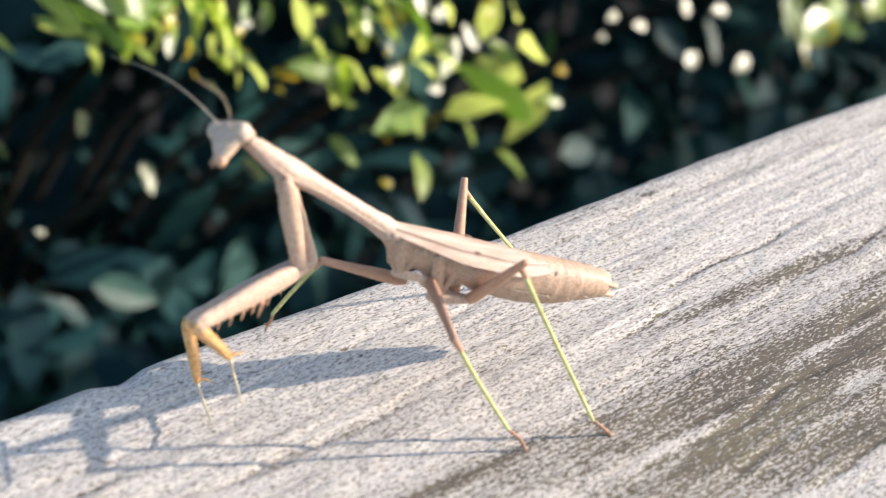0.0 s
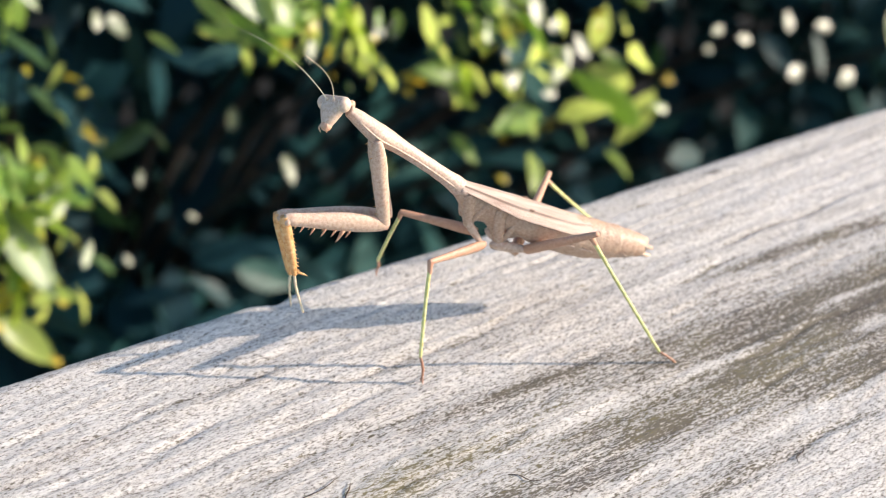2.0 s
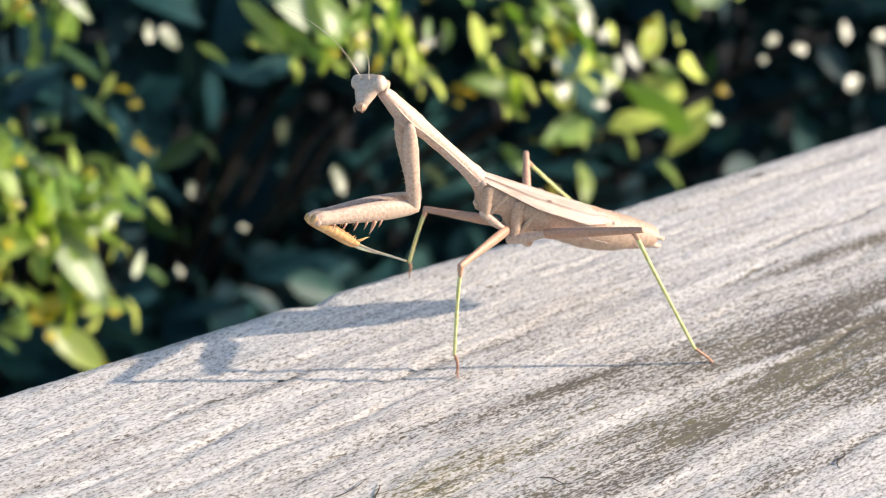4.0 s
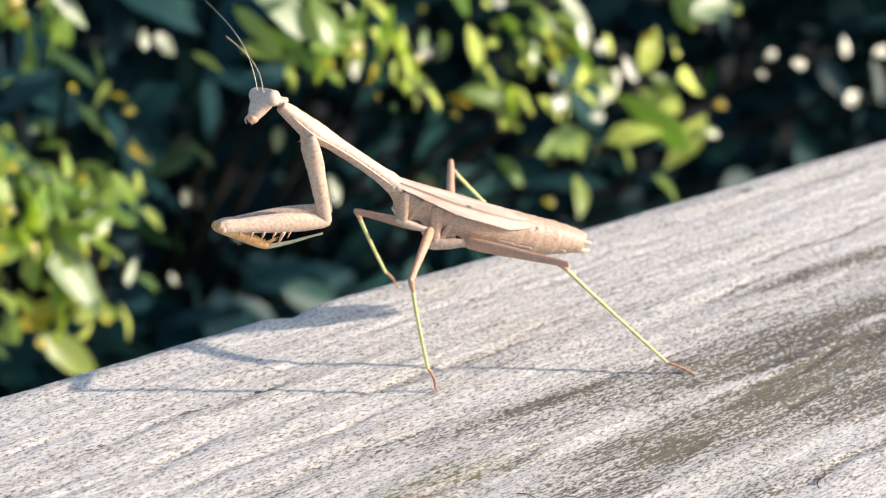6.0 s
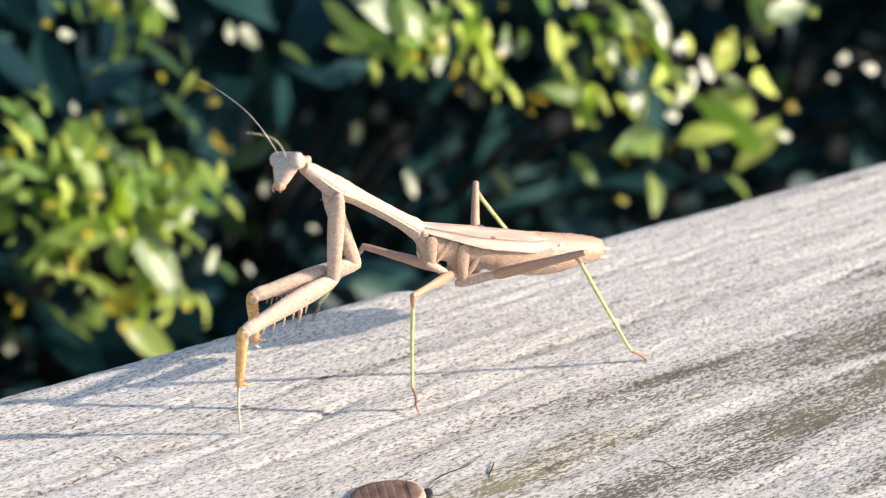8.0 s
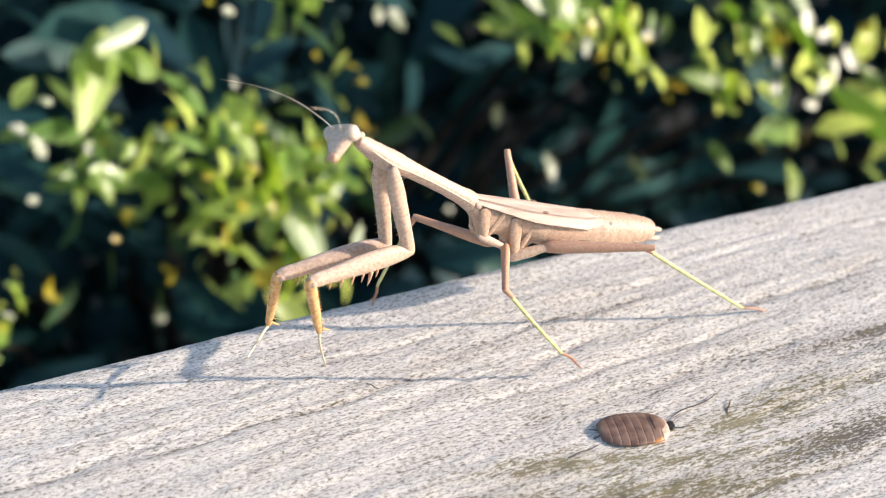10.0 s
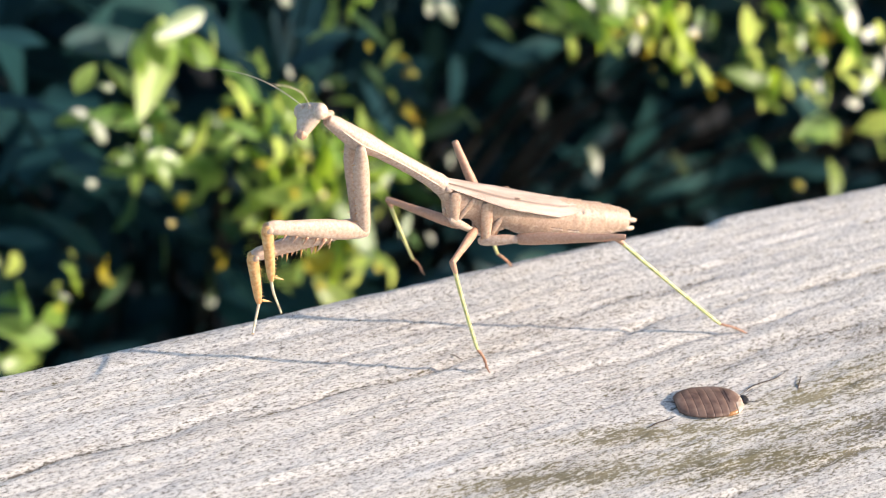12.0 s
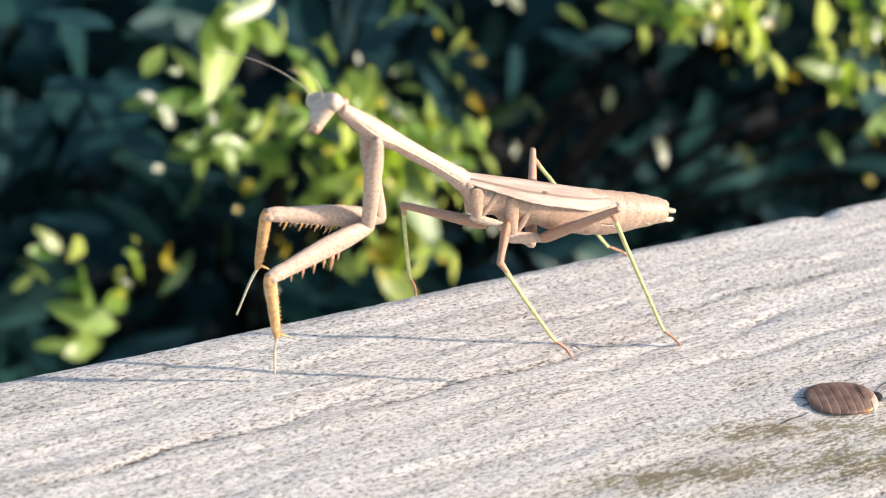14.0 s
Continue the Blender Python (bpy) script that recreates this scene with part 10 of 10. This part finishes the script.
    walk(limb["hind_coxa_r"], [
        (0, bone(-10.00, -1.78, -8.78, -15.08, -1.80, -10.71)), (0.25, bone(-10.00, -1.78, -8.78, -15.09, -1.73, -10.69)), (0.5, bone(-10.00, -1.78, -8.78, -15.10, -1.67, -10.67)),
        (0.75, bone(-10.00, -1.78, -8.78, -15.11, -1.92, -10.64)), (1, bone(-10.00, -1.78, -8.78, -15.11, -2.17, -10.60)), (1.25, bone(-10.00, -1.78, -8.78, -15.12, -2.20, -10.58)),
        (1.5, bone(-10.00, -1.78, -8.78, -15.12, -2.23, -10.55)), (1.75, bone(-10.00, -1.78, -8.78, -15.10, -1.58, -10.67)), (2, bone(-10.00, -1.78, -8.78, -15.00, -0.94, -10.76)),
        (2.25, bone(-10.00, -1.78, -8.78, -15.09, -1.54, -10.68)), (2.5, bone(-10.00, -1.78, -8.78, -15.12, -2.15, -10.59)), (2.75, bone(-10.00, -1.78, -8.78, -15.12, -2.13, -10.59)),
        (3, bone(-10.00, -1.78, -8.78, -15.12, -2.08, -10.58)), (3.25, bone(-10.00, -1.78, -8.78, -15.13, -2.01, -10.58)), (3.5, bone(-10.00, -1.78, -8.78, -15.13, -1.93, -10.58)),
        (3.75, bone(-10.00, -1.78, -8.78, -15.13, -1.84, -10.58)), (4, bone(-10.00, -1.78, -8.78, -15.14, -1.74, -10.57)), (4.25, bone(-10.00, -1.78, -8.78, -15.14, -1.66, -10.57)),
        (4.5, bone(-10.00, -1.78, -8.78, -15.14, -1.59, -10.56)), (4.75, bone(-10.00, -1.78, -8.78, -15.13, -1.54, -10.56)), (5, bone(-10.00, -1.78, -8.78, -15.13, -1.52, -10.56)),
        (5.25, bone(-10.00, -1.78, -8.78, -15.13, -1.52, -10.56)), (5.5, bone(-10.00, -1.78, -8.78, -15.13, -1.52, -10.56)), (5.75, bone(-10.00, -1.78, -8.78, -15.15, -2.10, -10.50)),
        (6, bone(-10.00, -1.78, -8.78, -15.11, -2.67, -10.42)), (6.25, bone(-10.00, -1.78, -8.78, -15.07, -2.92, -10.37)), (6.5, bone(-10.00, -1.78, -8.78, -15.03, -3.16, -10.32)),
        (6.75, bone(-10.00, -1.78, -8.78, -14.64, -4.34, -10.00)), (7, bone(-10.00, -1.78, -8.78, -14.00, -5.37, -9.62)), (7.25, bone(-10.00, -1.78, -8.78, -14.68, -4.25, -10.04)),
        (7.5, bone(-10.00, -1.78, -8.78, -15.06, -2.95, -10.39)), (7.75, bone(-10.00, -1.78, -8.78, -15.10, -2.57, -10.50)), (8, bone(-10.00, -1.78, -8.78, -15.11, -2.18, -10.61)),
        (8.25, bone(-10.00, -1.78, -8.78, -14.74, -4.11, -10.09)), (8.5, bone(-10.00, -1.78, -8.78, -13.73, -5.68, -9.40)), (8.75, bone(-10.00, -1.78, -8.78, -14.35, -4.90, -9.72)),
        (9, bone(-10.00, -1.78, -8.78, -14.82, -3.98, -10.00)), (9.25, bone(-10.00, -1.78, -8.78, -14.90, -3.73, -10.09)), (9.5, bone(-10.00, -1.78, -8.78, -14.98, -3.47, -10.17)),
        (9.75, bone(-10.00, -1.78, -8.78, -15.04, -3.21, -10.25)), (10, bone(-10.00, -1.78, -8.78, -15.08, -2.93, -10.33)), (10.25, bone(-10.00, -1.78, -8.78, -15.12, -2.65, -10.40)),
        (10.5, bone(-10.00, -1.78, -8.78, -15.14, -2.36, -10.47)), (10.75, bone(-10.00, -1.78, -8.78, -15.14, -2.08, -10.54)), (11, bone(-10.00, -1.78, -8.78, -15.13, -1.79, -10.59)),
        (11.25, bone(-10.00, -1.78, -8.78, -15.10, -1.52, -10.65)), (11.5, bone(-10.00, -1.78, -8.78, -15.06, -1.24, -10.69)), (11.75, bone(-10.00, -1.78, -8.78, -15.11, -2.67, -10.42)),
        (12, bone(-10.00, -1.78, -8.78, -14.79, -4.03, -10.04)), (12.25, bone(-10.00, -1.78, -8.78, -14.93, -3.57, -10.20)), (12.5, bone(-10.00, -1.78, -8.78, -15.04, -3.10, -10.34)),
        (12.75, bone(-10.00, -1.78, -8.78, -15.06, -2.17, -10.74)), (13, bone(-10.00, -1.78, -8.78, -14.90, -1.23, -11.07)), (13.25, bone(-10.00, -1.78, -8.78, -14.83, -0.57, -10.96)),
        (13.5, bone(-10.00, -1.78, -8.78, -14.69, 0.07, -10.82)), (13.75, bone(-10.00, -1.78, -8.78, -14.78, -0.12, -10.77)), (14, bone(-10.00, -1.78, -8.78, -14.87, -0.32, -10.71)),
    ])
    walk(limb["hind_femur_r"], [
        (0, bone(-15.08, -1.80, -10.71, -15.09, -11.56, 1.18)), (0.25, bone(-15.09, -1.73, -10.69, -16.18, -12.22, 0.51)), (0.5, bone(-15.10, -1.67, -10.67, -17.22, -12.78, -0.25)),
        (0.75, bone(-15.11, -1.92, -10.64, -17.92, -12.81, -0.15)), (1, bone(-15.11, -2.17, -10.60, -18.62, -12.83, -0.09)), (1.25, bone(-15.12, -2.20, -10.58, -18.93, -13.30, -0.64)),
        (1.5, bone(-15.12, -2.23, -10.55, -19.25, -13.75, -1.24)), (1.75, bone(-15.10, -1.58, -10.67, -19.77, -12.89, -1.35)), (2, bone(-15.00, -0.94, -10.76, -20.35, -12.02, -1.52)),
        (2.25, bone(-15.09, -1.54, -10.68, -19.97, -12.66, -1.25)), (2.5, bone(-15.12, -2.15, -10.59, -19.62, -13.30, -1.00)), (2.75, bone(-15.12, -2.13, -10.59, -19.33, -13.30, -0.89)),
        (3, bone(-15.12, -2.08, -10.58, -18.56, -13.32, -0.66)), (3.25, bone(-15.13, -2.01, -10.58, -17.49, -13.36, -0.47)), (3.5, bone(-15.13, -1.93, -10.58, -16.42, -13.46, -0.48)),
        (3.75, bone(-15.13, -1.84, -10.58, -15.67, -13.66, -0.75)), (4, bone(-15.14, -1.74, -10.57, -15.45, -13.94, -1.21)), (4.25, bone(-15.14, -1.66, -10.57, -15.70, -14.26, -1.77)),
        (4.5, bone(-15.14, -1.59, -10.56, -16.16, -14.54, -2.33)), (4.75, bone(-15.13, -1.54, -10.56, -16.57, -14.73, -2.77)), (5, bone(-15.13, -1.52, -10.56, -16.73, -14.79, -2.94)),
        (5.25, bone(-15.13, -1.52, -10.56, -17.39, -14.89, -3.28)), (5.5, bone(-15.13, -1.52, -10.56, -18.11, -14.92, -3.62)), (5.75, bone(-15.15, -2.10, -10.50, -16.16, -15.23, -2.55)),
        (6, bone(-15.11, -2.67, -10.42, -16.27, -15.75, -2.41)), (6.25, bone(-15.07, -2.92, -10.37, -15.47, -16.11, -2.48)), (6.5, bone(-15.03, -3.16, -10.32, -14.68, -16.44, -2.57)),
        (6.75, bone(-14.64, -4.34, -10.00, -7.14, -12.82, 0.41)), (7, bone(-14.00, -5.37, -9.62, -7.01, -13.91, 1.10)), (7.25, bone(-14.68, -4.25, -10.04, -9.95, -13.31, 1.45)),
        (7.5, bone(-15.06, -2.95, -10.39, -12.97, -12.33, 1.62)), (7.75, bone(-15.10, -2.57, -10.50, -15.32, -12.56, 1.19)), (8, bone(-15.11, -2.18, -10.61, -17.68, -12.53, 0.47)),
        (8.25, bone(-14.74, -4.11, -10.09, -8.32, -10.82, 2.17)), (8.5, bone(-13.73, -5.68, -9.40, -6.29, -13.13, 1.82)), (8.75, bone(-14.35, -4.90, -9.72, -5.71, -9.38, 2.19)),
        (9, bone(-14.82, -3.98, -10.00, -8.33, -10.13, 2.51)), (9.25, bone(-14.90, -3.73, -10.09, -9.50, -10.83, 2.44)), (9.5, bone(-14.98, -3.47, -10.17, -10.68, -11.40, 2.29)),
        (9.75, bone(-15.04, -3.21, -10.25, -11.82, -11.86, 2.05)), (10, bone(-15.08, -2.93, -10.33, -12.95, -12.21, 1.75)), (10.25, bone(-15.12, -2.65, -10.40, -14.07, -12.49, 1.37)),
        (10.5, bone(-15.14, -2.36, -10.47, -15.21, -12.71, 0.91)), (10.75, bone(-15.14, -2.08, -10.54, -16.34, -12.87, 0.35)), (11, bone(-15.13, -1.79, -10.59, -17.48, -12.96, -0.28)),
        (11.25, bone(-15.10, -1.52, -10.65, -18.63, -12.98, -1.02)), (11.5, bone(-15.06, -1.24, -10.69, -19.79, -12.91, -1.84)), (11.75, bone(-15.11, -2.67, -10.42, -9.12, -10.15, 1.61)),
        (12, bone(-14.79, -4.03, -10.04, -6.19, -9.44, 1.52)), (12.25, bone(-14.93, -3.57, -10.20, -6.80, -7.67, 2.19)), (12.5, bone(-15.04, -3.10, -10.34, -7.52, -5.74, 2.81)),
        (12.75, bone(-15.06, -2.17, -10.74, -11.20, -7.80, 3.04)), (13, bone(-14.90, -1.23, -11.07, -14.16, -8.85, 2.27)), (13.25, bone(-14.83, -0.57, -10.96, -15.15, -10.12, 1.09)),
        (13.5, bone(-14.69, 0.07, -10.82, -16.01, -11.09, -0.33)), (13.75, bone(-14.78, -0.12, -10.77, -17.05, -11.81, -1.04)), (14, bone(-14.87, -0.32, -10.71, -18.07, -12.45, -1.81)),
    ])
    walk(limb["hind_tibia_r"], [
        (0, bone(-15.09, -11.56, 1.18, -41.19, -16.65, -13.50)), (0.25, bone(-16.18, -12.22, 0.51, -42.24, -17.58, -14.12)), (0.5, bone(-17.22, -12.78, -0.25, -43.23, -18.72, -14.76)),
        (0.75, bone(-17.92, -12.81, -0.15, -43.55, -19.69, -14.91)), (1, bone(-18.62, -12.83, -0.09, -43.90, -20.53, -15.03)), (1.25, bone(-18.93, -13.30, -0.64, -44.72, -21.04, -14.68)),
        (1.5, bone(-19.25, -13.75, -1.24, -45.51, -21.56, -14.32)), (1.75, bone(-19.77, -12.89, -1.35, -45.89, -22.07, -13.83)), (2, bone(-20.35, -12.02, -1.52, -46.26, -22.55, -13.34)),
        (2.25, bone(-19.97, -12.66, -1.25, -45.78, -22.67, -13.74)), (2.5, bone(-19.62, -13.30, -1.00, -45.30, -22.79, -14.14)), (2.75, bone(-19.33, -13.30, -0.89, -45.14, -22.68, -13.86)),
        (3, bone(-18.56, -13.32, -0.66, -44.73, -22.39, -13.10)), (3.25, bone(-17.49, -13.36, -0.47, -44.16, -22.02, -12.12)), (3.5, bone(-16.42, -13.46, -0.48, -43.59, -21.63, -11.28)),
        (3.75, bone(-15.67, -13.66, -0.75, -43.22, -21.29, -10.97)), (4, bone(-15.45, -13.94, -1.21, -43.18, -21.05, -11.33)), (4.25, bone(-15.70, -14.26, -1.77, -43.45, -20.89, -12.18)),
        (4.5, bone(-16.16, -14.54, -2.33, -43.84, -20.82, -13.14)), (4.75, bone(-16.57, -14.73, -2.77, -44.18, -20.79, -13.85)), (5, bone(-16.73, -14.79, -2.94, -44.31, -20.79, -14.12)),
        (5.25, bone(-17.39, -14.89, -3.28, -45.44, -20.99, -13.20)), (5.5, bone(-18.11, -14.92, -3.62, -46.55, -21.19, -12.24)), (5.75, bone(-16.16, -15.23, -2.55, -44.08, -21.98, -12.39)),
        (6, bone(-16.27, -15.75, -2.41, -42.93, -22.80, -15.12)), (6.25, bone(-15.47, -16.11, -2.48, -42.08, -22.65, -15.56)), (6.5, bone(-14.68, -16.44, -2.57, -41.24, -22.49, -15.97)),
        (6.75, bone(-7.14, -12.82, 0.41, -33.12, -21.62, -12.62)), (7, bone(-7.01, -13.91, 1.10, -28.72, -22.21, -18.44)), (7.25, bone(-9.95, -13.31, 1.45, -32.94, -20.13, -17.17)),
        (7.5, bone(-12.97, -12.33, 1.62, -37.10, -17.85, -15.97)), (7.75, bone(-15.32, -12.56, 1.19, -39.92, -18.41, -15.62)), (8, bone(-17.68, -12.53, 0.47, -42.79, -18.88, -15.38)),
        (8.25, bone(-8.32, -10.82, 2.17, -33.76, -19.02, -12.23)), (8.5, bone(-6.29, -13.13, 1.82, -27.77, -19.38, -18.71)), (8.75, bone(-5.71, -9.38, 2.19, -28.77, -17.50, -15.82)),
        (9, bone(-8.33, -10.13, 2.51, -31.07, -15.59, -16.86)), (9.25, bone(-9.50, -10.83, 2.44, -32.65, -15.37, -16.68)), (9.5, bone(-10.68, -11.40, 2.29, -34.03, -15.81, -16.61)),
        (9.75, bone(-11.82, -11.86, 2.05, -35.09, -17.23, -16.71)), (10, bone(-12.95, -12.21, 1.75, -36.34, -18.03, -16.71)), (10.25, bone(-14.07, -12.49, 1.37, -37.93, -17.90, -16.63)),
        (10.5, bone(-15.21, -12.71, 0.91, -39.51, -17.80, -16.57)), (10.75, bone(-16.34, -12.87, 0.35, -41.11, -17.73, -16.53)), (11, bone(-17.48, -12.96, -0.28, -42.71, -17.68, -16.51)),
        (11.25, bone(-18.63, -12.98, -1.02, -44.31, -17.65, -16.52)), (11.5, bone(-19.79, -12.91, -1.84, -45.92, -17.65, -16.56)), (11.75, bone(-9.12, -10.15, 1.61, -35.04, -15.02, -13.44)),
        (12, bone(-6.19, -9.44, 1.52, -27.14, -12.44, -20.26)), (12.25, bone(-6.80, -7.67, 2.19, -28.29, -10.14, -19.12)), (12.5, bone(-7.52, -5.74, 2.81, -29.54, -7.90, -17.99)),
        (12.75, bone(-11.20, -7.80, 3.04, -33.13, -8.83, -17.94)), (13, bone(-14.16, -8.85, 2.27, -36.73, -9.76, -18.01)), (13.25, bone(-15.15, -10.12, 1.09, -38.61, -10.72, -18.17)),
        (13.5, bone(-16.01, -11.09, -0.33, -40.49, -11.65, -18.28)), (13.75, bone(-17.05, -11.81, -1.04, -42.00, -12.26, -18.33)), (14, bone(-18.07, -12.45, -1.81, -43.53, -12.86, -18.35)),
    ])


motions()
